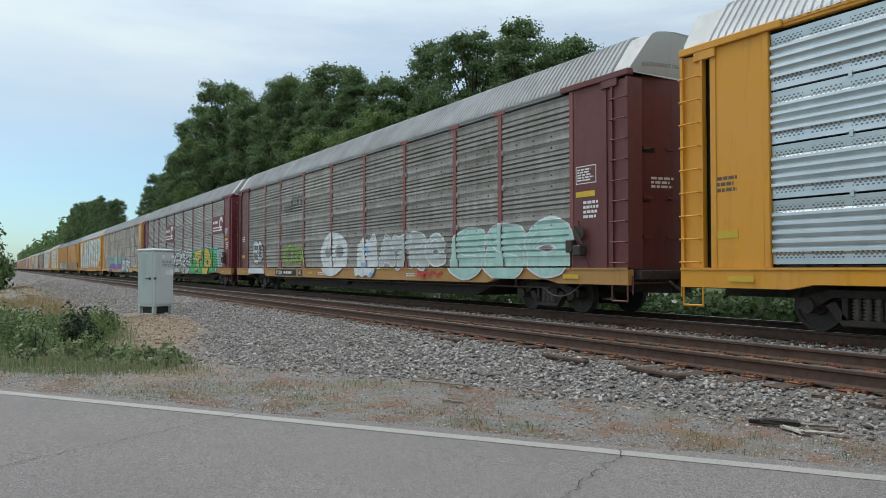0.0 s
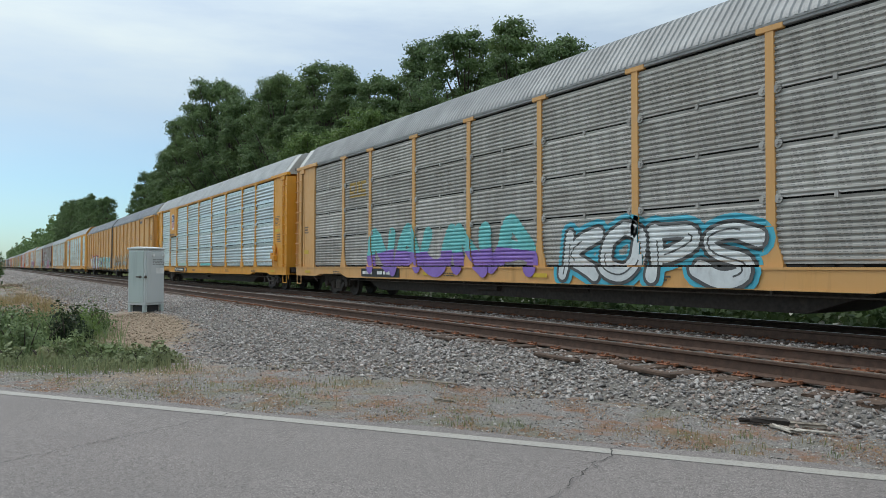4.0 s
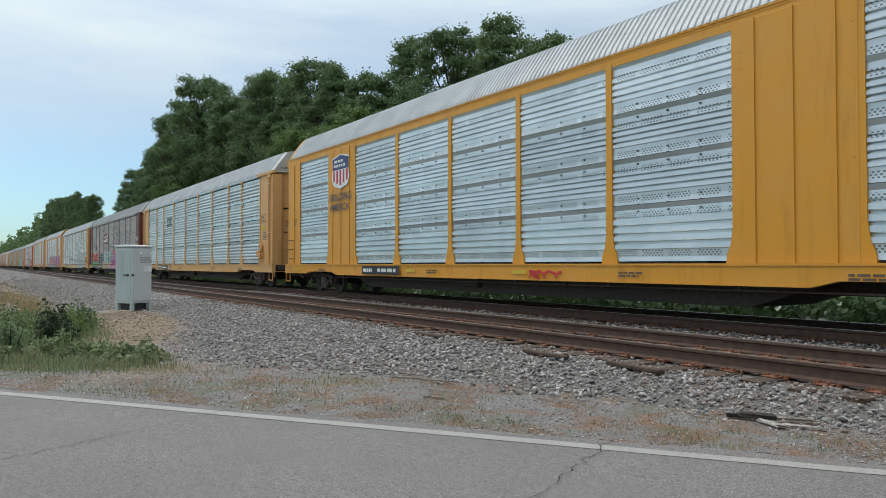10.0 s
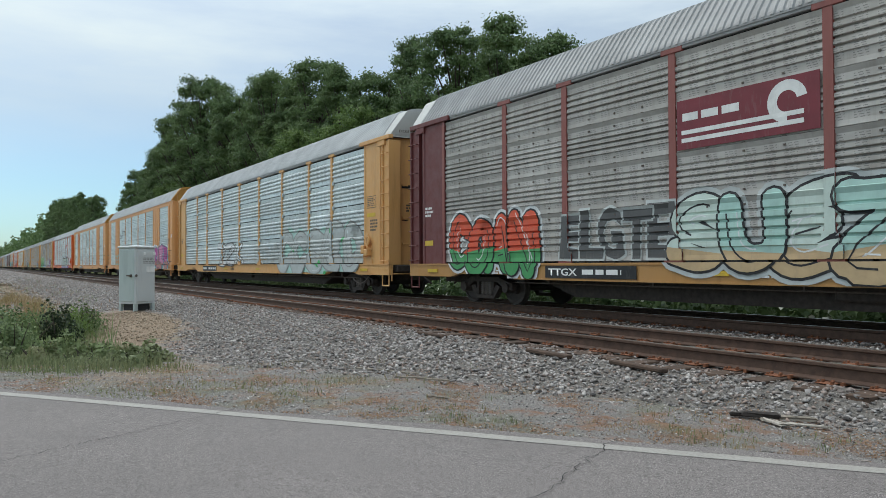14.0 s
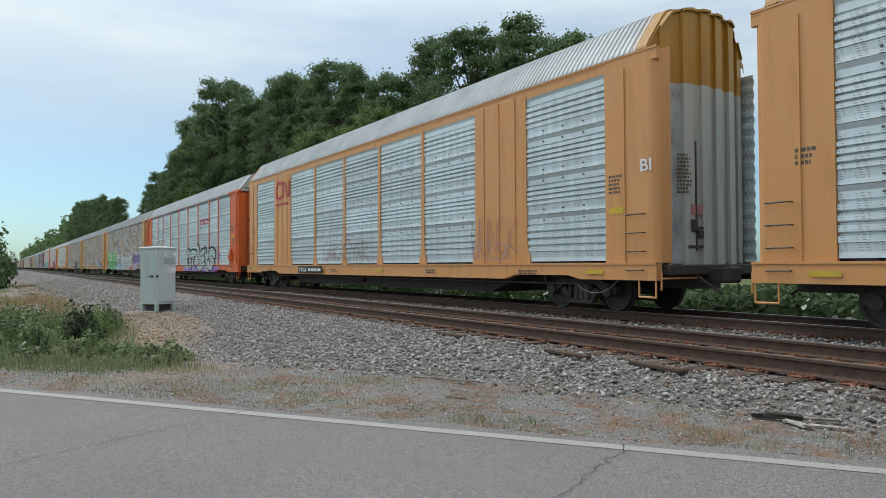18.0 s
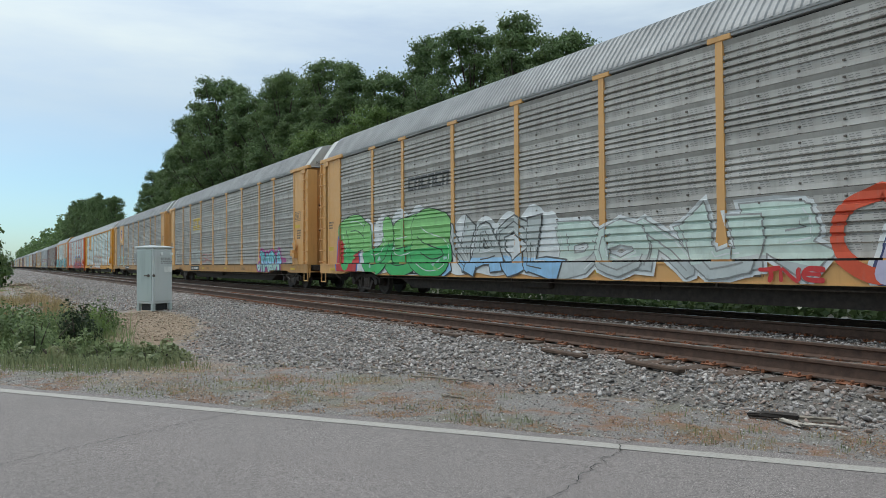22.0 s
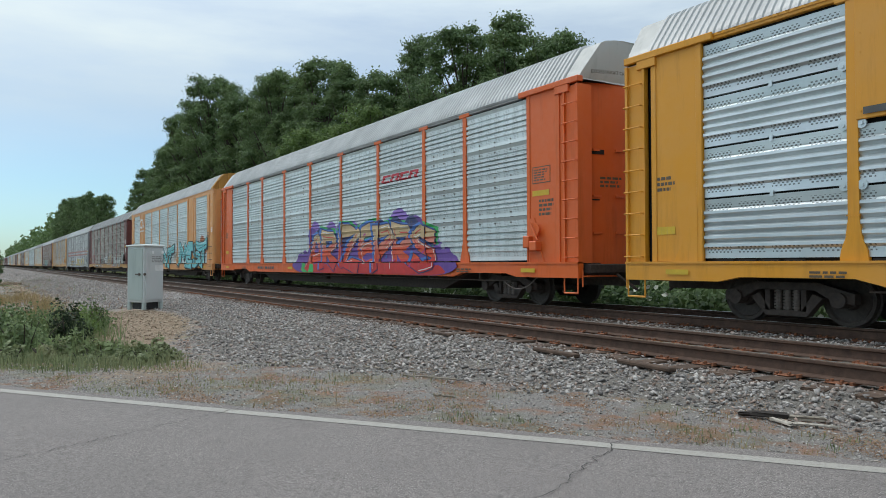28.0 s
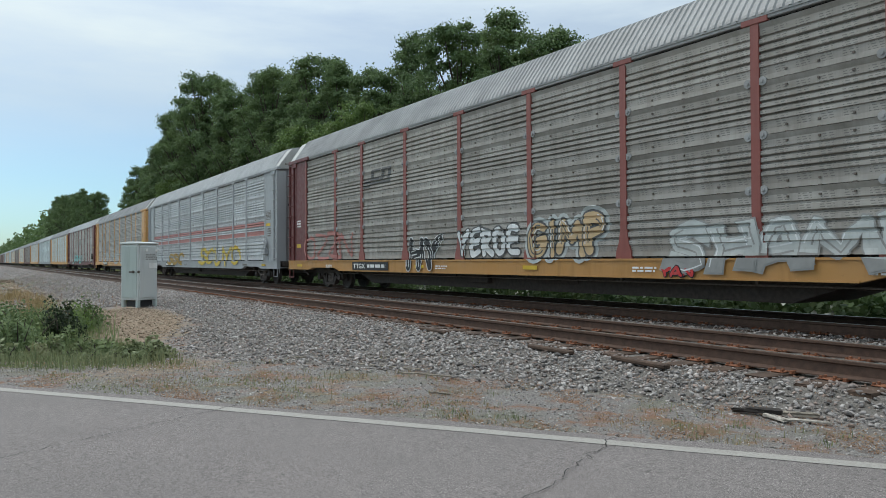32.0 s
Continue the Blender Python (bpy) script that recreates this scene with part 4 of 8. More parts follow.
def coupler_mesh():
    mb = Mb().box(0.0, 0.45, -0.14, 0.14, 0.62, 0.92, 0.03).box(0.40, 0.62, -0.2, 0.16, 0.62, 0.95, 0.05)
    mb.box(-0.1, 0.12, -1.3, 1.3, 0.78, 0.98, 0.02)
    mb.rod((0.1, -0.5, 0.75), (0.55, -0.35, 0.42), 0.03, 6)
    return mb.mesh("coupler")


def step_mesh():
    """The stirrup step and cut lever at a corner; x = 0 is the corner."""
    mb = Mb()
    for x in (-0.46, -0.04):
        mb.rod((x, -1.5, 0.75), (x, -1.5, 0.36), 0.018, 6)
    mb.rod((-0.46, -1.5, 0.36), (-0.04, -1.5, 0.36), 0.02, 6)
    mb.rod((0.05, -1.45, 0.72), (0.05, -0.4, 0.72), 0.018, 6)
    mb.rod((0.05, -1.45, 0.86), (0.05, -1.45, 0.5), 0.018, 6)
    return mb.mesh("stirrup_step")


def pipe_mesh():
    mb = Mb().rod((-9.2, -1.2, 0.57), (10.9, -1.2, 0.57), 0.017, 6)
    for x in (-8, -5, -2, 1, 4, 7, 9.6):
        mb.box(x - 0.02, x + 0.02, -1.22, -1.18, 0.56, 0.9)
    last = None
    for k in range(13):          # slack chain up to the hand brake
        p = Vector((10.9 + 1.5 * k / 12, -1.42, 0.57 + 0.34 * (k / 12) ** 2 - 0.95 * (k / 12) * (1 - k / 12)))
        if last:
            mb.rod(last, p, 0.013, 5)
        last = p
    return mb.mesh("brake_rod")


def side_frame_mesh():
    """The cast side frame of a truck with its springs' window."""
    mb = Mb()
    y0, y1 = -0.08, 0.08
    mb.prism([(-1.12, 0.36), (-1.12, 0.52), (-0.55, 0.68), (0.55, 0.68), (1.12, 0.52), (1.12, 0.36), (0.78, 0.40), (0.5, 0.56), (-0.5, 0.56), (-0.78, 0.40)], 1, y0, y1)
    mb.prism([(-0.62, 0.44), (-0.36, 0.14), (0.36, 0.14), (0.62, 0.44), (0.46, 0.50), (0.28, 0.23), (-0.28, 0.23), (-0.46, 0.50)], 1, y0, y1)
    mb.box(-0.36, -0.27, y0, y1, 0.22, 0.58).box(0.27, 0.36, y0, y1, 0.22, 0.58)
    for s in (-1, 1):
        mb.rod((s * 0.89, y0 - 0.06, 0.42), (s * 0.89, y1, 0.42), 0.12, 12)
    return mb.mesh("side_frame")


def spring_mesh():
    mb = Mb()
    for x in (-0.16, 0.0, 0.16):
        for k in range(6):
            z = 0.25 + k * 0.052
            mb.rod((x, 0, z), (x, 0, z + 0.03), 0.075, 10)
        mb.rod((x, 0, 0.22), (x, 0, 0.58), 0.05, 8)
    return mb.mesh("springs")


def wheelset_mesh():
    """Two flanged wheels on an axle, about its own middle; cut-outs in the plates show that it turns."""
    bm = bmesh.new()
    n = 28

    def ring(y, r):
        return [bm.verts.new((r * math.cos(2 * math.pi * i / n), y, r * math.sin(2 * math.pi * i / n))) for i in range(n)]
    for s in (-1, 1):
        sec = [(0.69, 0.10), (0.69, 0.34), (0.685, 0.445), (0.71, 0.445), (0.725, WHEEL_R), (0.82, WHEEL_R - 0.006), (0.82, 0.36), (0.79, 0.33), (0.765, 0.16), (0.83, 0.14), (0.83, 0.06)]
        rings = [ring(s * y, r) for y, r in sec]
        for a, b in zip(rings, rings[1:]):
            for i in range(n):
                bm.faces.new((a[i], a[(i + 1) % n], b[(i + 1) % n], b[i]))
        bm.faces.new(rings[-1])
    a, b = ring(-0.69, 0.085), ring(0.69, 0.085)
    for i in range(n):
        bm.faces.new((a[i], a[(i + 1) % n], b[(i + 1) % n], b[i]))
    bmesh.ops.recalc_face_normals(bm, faces=bm.faces[:])
    mb = Mb()
    mb.take(bm)
    for k in range(3):          # bolts on the axle caps
        c, s2 = math.cos(k * 2.094) * 0.045, math.sin(k * 2.094) * 0.045
        mb.rod((c, -0.86, s2), (c, -0.82, s2), 0.016, 6)
    return mb.mesh("wheelset", fix=False)


def bolster_mesh():
    return Mb().box(-0.2, 0.2, -0.95, 0.95, 0.42, 0.66, 0.02).mesh("bolster")


TURNING = []


def truck(car, x, keyed):
    t = part("truck", cached("bolster", bolster_mesh), "truck", car, "four-wheeled truck of grimy cast steel", (x, 0, 0))
    for s in (-1, 1):
        part("side_frame", cached("sf", side_frame_mesh), "truck", t, at=(0, s * 1.0, 0))
    part("spring", cached("spring", spring_mesh), "rod", t, at=(0, -1.0, 0))
    for dx in (-0.89, 0.89):
        w = part("wheelset", cached("ws", wheelset_mesh), "tread", t, "steel wheels on one axle", (dx, 0, WHEEL_R))
        if keyed:
            TURNING.append(w)


# ---- lettering and paint on the cars ----
def text_mesh(body, size=1.0, bold=0.0, space=1.0, res=3):
    """The outline of a word as a flat mesh in x and z, its lower left corner at the origin."""
    c = bpy.data.curves.new("words", "FONT")
    c.body, c.size, c.offset, c.space_character, c.resolution_u = body, size, bold, space, res
    ob = bpy.data.objects.new("words", c)
    me = bpy.data.meshes.new_from_object(ob)
    bpy.data.objects.remove(ob)
    bm = bmesh.new()
    bm.from_mesh(me)
    bpy.data.meshes.remove(me)
    bmesh.ops.remove_doubles(bm, verts=bm.verts[:], dist=1e-5)
    for v in bm.verts:
        v.co = (v.co.x, 0, v.co.y)
    return bm


def fit_box(bm, x0, x1, z0, z1):
    xs, zs = [v.co.x for v in bm.verts], [v.co.z for v in bm.verts]
    a, b, c, d = min(xs), max(xs), min(zs), max(zs)
    for v in bm.verts:
        v.co.x = x0 + (v.co.x - a) / max(b - a, 1e-6) * (x1 - x0)
        v.co.z = z0 + (v.co.z - c) / max(d - c, 1e-6) * (z1 - z0)
    return bm


def flat_word(name, body, car, x0, x1, z0, z1, y, material, bold=0.0, label=""):
    bm = fit_box(text_mesh(body, 1.0, bold), x0, x1, z0, z1)
    for v in bm.verts:
        v.co.y = y
    me = bpy.data.meshes.new(name)
    bm.to_mesh(me)
    bm.free()
    return part(name, me, INKS[material], car, label or "painted lettering " + body)


def plate(name, car, x0, x1, z0, z1, y, material, label="", thick=0.004):
    return part(name, Mb().box(x0, x1, y - thick, y + 0.001, z0, z1), INKS[material], car, label)


def bars(name, car, x0, x1, z0, z1, y, rows, material, seed=1, label="rows of small illegible lettering"):
    """Illegible small print as broken rows of bars."""
    rng = random.Random(seed)
    mb = Mb()
    h = (z1 - z0) / rows
    for r in range(rows):
        x = x0
        end = x1 - rng.uniform(0, 0.3) * (x1 - x0)
        while x < end:
            w = rng.uniform(0.10, 0.28) * (x1 - x0)
            mb.quad((x, y, z0 + r * h + 0.2 * h), (min(x + w, end), y, z0 + r * h + 0.2 * h), (min(x + w, end), y, z0 + r * h + 0.8 * h), (x, y, z0 + r * h + 0.8 * h))
            x += w + 0.05 * (x1 - x0)
    return tagged(part(name, mb.mesh(name), INKS[material], car, label), kind="stuff" if rows > 1 else "")


def drape(bm, kind, posts, lift, flat=(), rim=HALF - 0.05):
    """Cuts a flat painted shape along the ribs and lays it on the side of the car."""
    zs = [p[0] for p in PROF[kind] if p]
    a, b = min(v.co.z for v in bm.verts), max(v.co.z for v in bm.verts)
    x0, x1 = min(v.co.x for v in bm.verts), max(v.co.x for v in bm.verts)
    cuts = [z for z in zs if a < z < b] + [SILL1 + 0.005, SILL1 + 0.04, SILL0 + 0.105, SILL0 + 0.012]
    for z in cuts:
        bmesh.ops.bisect_plane(bm, geom=bm.verts[:] + bm.edges[:] + bm.faces[:], plane_co=(0, 0, z), plane_no=(0, 0, 1), dist=1e-5)
    for p in [e for q in flat for e in q]:
        if x0 < p < x1:
            bmesh.ops.bisect_plane(bm, geom=bm.verts[:] + bm.edges[:] + bm.faces[:], plane_co=(p, 0, 0), plane_no=(1, 0, 0), dist=1e-5)
    for p in posts:
        for s in (-0.20, -0.13, -0.082, 0.082, 0.13, 0.20):
            if x0 < p + s < x1:
                bmesh.ops.bisect_plane(bm, geom=bm.verts[:] + bm.edges[:] + bm.faces[:], plane_co=(p + s, 0, 0), plane_no=(1, 0, 0), dist=1e-5)
    pz = np.array([p[0] for p in PROF[kind] if p])
    pd = np.array([p[1] for p in PROF[kind] if p])
    order = np.argsort(pz, kind="stable")
    pz, pd = pz[order], pd[order]
    mb = Mb()
    for f in bm.faces:
        c = f.calc_center_median()
        if c.z < SILL0 + (0.104 if abs(c.x) > HALF - 4.7 else 0.011) or abs(c.x) > (rim if c.z > SILL1 else HALF - 0.05):
            continue
        if SILL1 + 0.005 < c.z < SILL1 + 0.04:      # the open seam over the sill
            continue
        on_post = any(abs(c.x - p) < float(np.interp(c.z - SILL1, (0.15, 0.33, 0.6), (0.20, 0.13, 0.083))) for p in posts) and c.z > SILL1
        pts = []
        for v in f.verts:
            if c.z < SILL1 + 0.005:
                y = -1.552
            elif any(q[0] < c.x < q[1] for q in flat):
                y = FACE - 0.069
            elif on_post:
                y = FACE - 0.0515
            else:
                y = FACE + float(np.interp(v.co.z, pz, pd))
            pts.append((v.co.x, y - lift + v.co.y, v.co.z))
        mb.quad(*pts)
    bm.free()
    return mb


def wobble(bm, amount, seed, freq=1.3, lean=0.0, z0=0.0):
    for v in bm.verts:
        n1 = noise.noise((v.co.x * freq + seed * 7.1, v.co.z * freq, seed))
        n2 = noise.noise((v.co.x * freq + 40 + seed * 3.3, v.co.z * freq, seed + 9))
        v.co.x += amount * n1 + lean * (v.co.z - z0)
        v.co.z += amount * n2
    return bm


def cloud_shape(x0, x1, z0, z1, seed):
    """A patch with a lumpy upper edge and rounded ends."""
    bm = bmesh.new()
    rng = random.Random(seed)
    h, w = z1 - z0, x1 - x0
    lumps = max(1, round(w / max(0.5, h * 0.6)))
    n = lumps * 6 + 8
    top, low = [], []
    for k in range(n + 1):
        t = k / n
        end = math.sqrt(max(0.0, 1 - (2 * t - 1) ** 12))
        u = 0.82 + 0.18 * abs(math.sin(math.pi * lumps * t + seed)) - 0.06 * math.sin(7 * t + seed)
        top.append((x0 + w * t, z0 + h * (0.12 + 0.88 * u * end) if 0 < k < n else z0 + h * 0.3))
        low.append((x0 + w * t, z0 + h * (0.05 * math.sin(9 * t + seed) ** 2 + 0.3 * (1 - end))))
    vt = [bm.verts.new((x, 0, z)) for x, z in top]
    vl = [bm.verts.new((x, 0, min(z, top[i][1] - 0.01))) for i, (x, z) in enumerate(low)]
    for k in range(n):
        bm.faces.new((vl[k], vl[k + 1], vt[k + 1], vt[k]))
    return bm


def blobs_shape(x0, x1, z0, z1, count, seed, size):
    """Loose rounded patches of a second colour."""
    rng = random.Random(seed)
    bm = bmesh.new()
    for _ in range(count):
        cx, cz = rng.uniform(x0, x1), rng.uniform(z0, z1)
        rx, rz, tilt = size * rng.uniform(0.6, 1.5), size * rng.uniform(0.3, 0.7), rng.uniform(-0.7, 0.7)
        vs = []
        for k in range(10):
            a = 2 * math.pi * k / 10
            q = 1 + 0.25 * math.sin(3 * a + cx)
            u, w = rx * q * math.cos(a), rz * q * math.sin(a)
            vs.append(bm.verts.new((min(x1, max(x0, cx + u * math.cos(tilt) - w * math.sin(tilt))), 0, min(z1, max(z0, cz + u * math.sin(tilt) + w * math.cos(tilt))))))
        bm.faces.new(vs)
        for v in vs:
            v.co.y = -0.0004 * _
    return bm


ALPHA = {       # centre lines of hand-drawn letters in a unit cell
    "A": (((0.0, 0), (0.40, 0.98), (0.62, 1), (1.0, 0)), ((0.24, 0.33), (0.8, 0.36))),
    "B": (((0.12, 0), (0.12, 1)), ((0.05, 1), (0.7, 0.97), (0.82, 0.75), (0.3, 0.53)), ((0.3, 0.53), (0.92, 0.42), (0.88, 0.1), (0.05, 0))),
    "C": (((0.95, 0.8), (0.55, 1), (0.1, 0.72), (0.1, 0.28), (0.5, 0), (0.95, 0.18)),),
    "D": (((0.12, 0), (0.12, 1)), ((0.05, 1), (0.65, 0.95), (0.94, 0.5), (0.65, 0.05), (0.05, 0))),
    "E": (((0.97, 1), (0.35, 0.97), (0.1, 0.6), (0.12, 0.2), (0.4, 0), (0.98, 0.06)), ((0.15, 0.5), (0.82, 0.55))),
    "F": (((1.0, 1), (0.2, 0.95), (0.12, 0)), ((0.15, 0.48), (0.8, 0.55))),
    "G": (((0.92, 0.85), (0.45, 1), (0.06, 0.6), (0.2, 0.1), (0.7, 0), (0.92, 0.42), (0.5, 0.45)),),
    "H": (((0.1, 0), (0.15, 1)), ((0.85, 0), (0.92, 1)), ((0.12, 0.48), (0.88, 0.52))),
    "I": (((0.5, 0), (0.5, 1)),),
    "J": (((0.8, 1), (0.78, 0.25), (0.45, 0), (0.05, 0.25)), ((0.35, 1), (1.05, 0.97))),
    "K": (((0.1, 0), (0.16, 1)), ((0.95, 1), (0.22, 0.48), (1.0, 0))),
    "L": (((0.15, 1), (0.1, 0.05), (0.95, 0.03)),),
    "M": (((0.0, 0), (0.18, 1), (0.5, 0.4), (0.82, 1), (1.0, 0)),),
    "N": (((0.06, 0), (0.12, 1), (0.88, 0), (0.94, 1)),),
    "O": (((0.5, 1), (0.15, 0.82), (0.08, 0.5), (0.15, 0.18), (0.5, 0), (0.85, 0.18), (0.92, 0.5), (0.85, 0.82), (0.5, 1)),),
    "P": (((0.14, 0), (0.12, 1)), ((0.05, 1), (0.75, 0.97), (0.9, 0.7), (0.3, 0.45))),
    "R": (((0.14, 0), (0.12, 1)), ((0.05, 1), (0.75, 0.97), (0.85, 0.7), (0.3, 0.5), (1.0, 0))),
    "S": (((0.95, 0.85), (0.5, 1), (0.1, 0.8), (0.25, 0.55), (0.8, 0.42), (0.88, 0.15), (0.45, 0), (0.02, 0.15)),),
    "T": (((-0.02, 0.92), (1.02, 1)), ((0.52, 0.95), (0.45, 0))),
    "U": (((0.08, 1), (0.1, 0.3), (0.45, 0), (0.85, 0.2), (0.92, 1)),),
    "V": (((0.0, 1), (0.45, 0), (1.0, 1)),),
    "W": (((0.0, 1), (0.22, 0), (0.5, 0.7), (0.78, 0), (1.0, 1)),),
    "X": (((0.02, 1), (1.0, 0)), ((0.98, 1), (0.0, 0))),
    "Y": (((0.02, 1), (0.5, 0.5), (0.48, 0)), ((1.0, 1), (0.5, 0.5))),
    "Z": (((0.0, 1), (0.95, 0.95), (0.08, 0.05), (1.0, 0)),),
}
LOOSE = "OAZCYNKTSERU"


def centre_line(path, sharp, dist):
    """A path through the points of a stroke: bent smoothly, or straight from corner to corner."""
    out = []
    n = len(path)
    for i in range(n - 1):
        p0, p1, p2, p3 = path[max(i - 1, 0)], path[i], path[i + 1], path[min(i + 2, n - 1)]
        for j in range(2 if sharp else 4):
            t = j / (2 if sharp else 4)
            if sharp:
                out.append(tuple(p1[d] + (p2[d] - p1[d]) * t for d in range(2)))
            else:
                out.append(tuple(0.5 * (2 * p1[d] + (p2[d] - p0[d]) * t + (2 * p0[d] - 5 * p1[d] + 4 * p2[d] - p3[d]) * t * t + (3 * p1[d] - p0[d] - 3 * p2[d] + p3[d]) * t ** 3) for d in range(2)))
    out.append(tuple(path[-1]))
    return [dist(p) for p in out]


def letter_shape(glyph, box, width, grow, seed, sharp=False, lean=0.0):
    """A fat hand-sprayed letter: swelling strokes with round or slanted ends, each piece a hair above the last."""
    rng = random.Random(seed)
    x0, x1, z0, z1 = box
    bm = bmesh.new()
    w0 = width
    wx, wz = max(x1 - x0 - w0, 0.15 * (x1 - x0)), max(z1 - z0 - w0, 0.2 * (z1 - z0))
    bow, tilt, sway = rng.uniform(-0.10, 0.10), rng.uniform(-0.10, 0.10), rng.uniform(-0.05, 0.05)
    step = [0]

    def dist(p):
        u, v = p
        u2 = u + bow * math.sin(math.pi * v) + tilt * (v - 0.5) + sway * math.sin(5 * v)
        v2 = v + 0.06 * math.sin(3.1 * u + seed)
        return (x0 + w0 / 2 + u2 * wx + lean * v2 * wz, z0 + w0 / 2 + v2 * wz)

    def face(pts):
        y = -0.00012 * (step[0] % 31)
        step[0] += 1
        bm.faces.new([bm.verts.new((x, y, z)) for x, z in pts])
    for path in ALPHA[glyph]:
        swell = rng.uniform(0.9, 1.12)
        pts = centre_line(path, sharp, dist)
        n = len(pts)
        left, right = [], []
        for i, (x, z) in enumerate(pts):
            a, b = pts[max(i - 1, 0)], pts[min(i + 1, n - 1)]
            nv = Vector((-(b[1] - a[1]), b[0] - a[0]))
            if nv.length < 1e-6:
                nv = Vector((1, 0))
            nv.normalize()
            t = i / (n - 1)
            h = 0.5 * w0 * swell * (1 + (0.30 * abs(2 * t - 1) ** 2 - 0.10 if sharp else 0.16 * math.sin(6 * t + seed))) + grow
            if i in (0, n - 1):         # carry the ends on a little, cut aslant
                e = Vector((pts[0][0] - pts[1][0], pts[0][1] - pts[1][1])) if i == 0 else Vector((pts[-1][0] - pts[-2][0], pts[-1][1] - pts[-2][1]))
                e.normalize()
                k = (grow + 0.18 * w0) if sharp else grow * 0.3
                c = 0.35 * h if sharp else 0.0
                left.append((x + nv.x * h + e.x * (k + c), z + nv.y * h + e.y * (k + c)))
                right.append((x - nv.x * h + e.x * (k - c * 0.4), z - nv.y * h + e.y * (k - c * 0.4)))
            else:
                left.append((x + nv.x * h, z + nv.y * h))
                right.append((x - nv.x * h, z - nv.y * h))
            if not sharp and (i % 2 == 0 or i == n - 1):
                face([(x + h * math.cos(q * math.pi / 6), z + h * math.sin(q * math.pi / 6)) for q in range(12)])
            elif sharp and 0 < i < n - 1 and i % 2 == 0:
                face([(x + h * math.cos(q * math.pi / 3 + seed), z + h * math.sin(q * math.pi / 3 + seed)) for q in range(6)])
        for i in range(n - 1):
            face((left[i], left[i + 1], right[i + 1], right[i]))
    return bm


def crease_shape(glyph, box, width, seed, sharp, lean, thick, share=0.3):
    """A thin line inside a letter, along one side of its strokes."""
    rng = random.Random(seed)
    x0, x1, z0, z1 = box
    wx, wz = max(x1 - x0 - width, 0.15 * (x1 - x0)), max(z1 - z0 - width, 0.2 * (z1 - z0))
    bow, tilt, sway = rng.uniform(-0.10, 0.10), rng.uniform(-0.10, 0.10), rng.uniform(-0.05, 0.05)
    bm = bmesh.new()
    for path in ALPHA[glyph]:
        pts = centre_line(path, sharp, lambda p: (x0 + width / 2 + (p[0] + bow * math.sin(math.pi * p[1]) + tilt * (p[1] - 0.5) + sway * math.sin(5 * p[1])) * wx + lean * p[1] * wz,
                                                  z0 + width / 2 + (p[1] + 0.06 * math.sin(3.1 * p[0] + seed)) * wz))
        n = len(pts)
        a0 = int(rng.uniform(0, 0.4) * n)
        a1 = min(n - 1, a0 + max(2, int(n * rng.uniform(0.35, 0.7))))
        rows = []
        for i in range(a0, a1 + 1):
            a, b = pts[max(i - 1, 0)], pts[min(i + 1, n - 1)]
            nv = Vector((-(b[1] - a[1]), b[0] - a[0]))
            if nv.length < 1e-6:
                continue
            nv.normalize()
            c = (pts[i][0] - nv.x * width * share, pts[i][1] - nv.y * width * share)
            rows.append(((c[0] + nv.x * thick, c[1] + nv.y * thick), (c[0] - nv.x * thick, c[1] - nv.y * thick)))
        for p, q in zip(rows, rows[1:]):
            bm.faces.new([bm.verts.new((x, 0, z)) for x, z in (p[0], q[0], q[1], p[1])])
    return bm


def disc_shape(x0, x1, z0, z1, n=28):
    """A round patch with a slightly uneven rim."""
    bm = bmesh.new()
    cx, cz, rx, rz = (x0 + x1) / 2, (z0 + z1) / 2, (x1 - x0) / 2, (z1 - z0) / 2
    bm.faces.new([bm.verts.new((cx + rx * (1 + 0.03 * math.sin(5 * a + cx)) * math.cos(a), 0, cz + rz * (1 + 0.03 * math.sin(3 * a + cz)) * math.sin(a)))
                  for a in (2 * math.pi * k / n for k in range(n))])
    return bm


BROAD = {"I": 0.55, "1": 0.55, "M": 1.3, "W": 1.35, "J": 0.9}


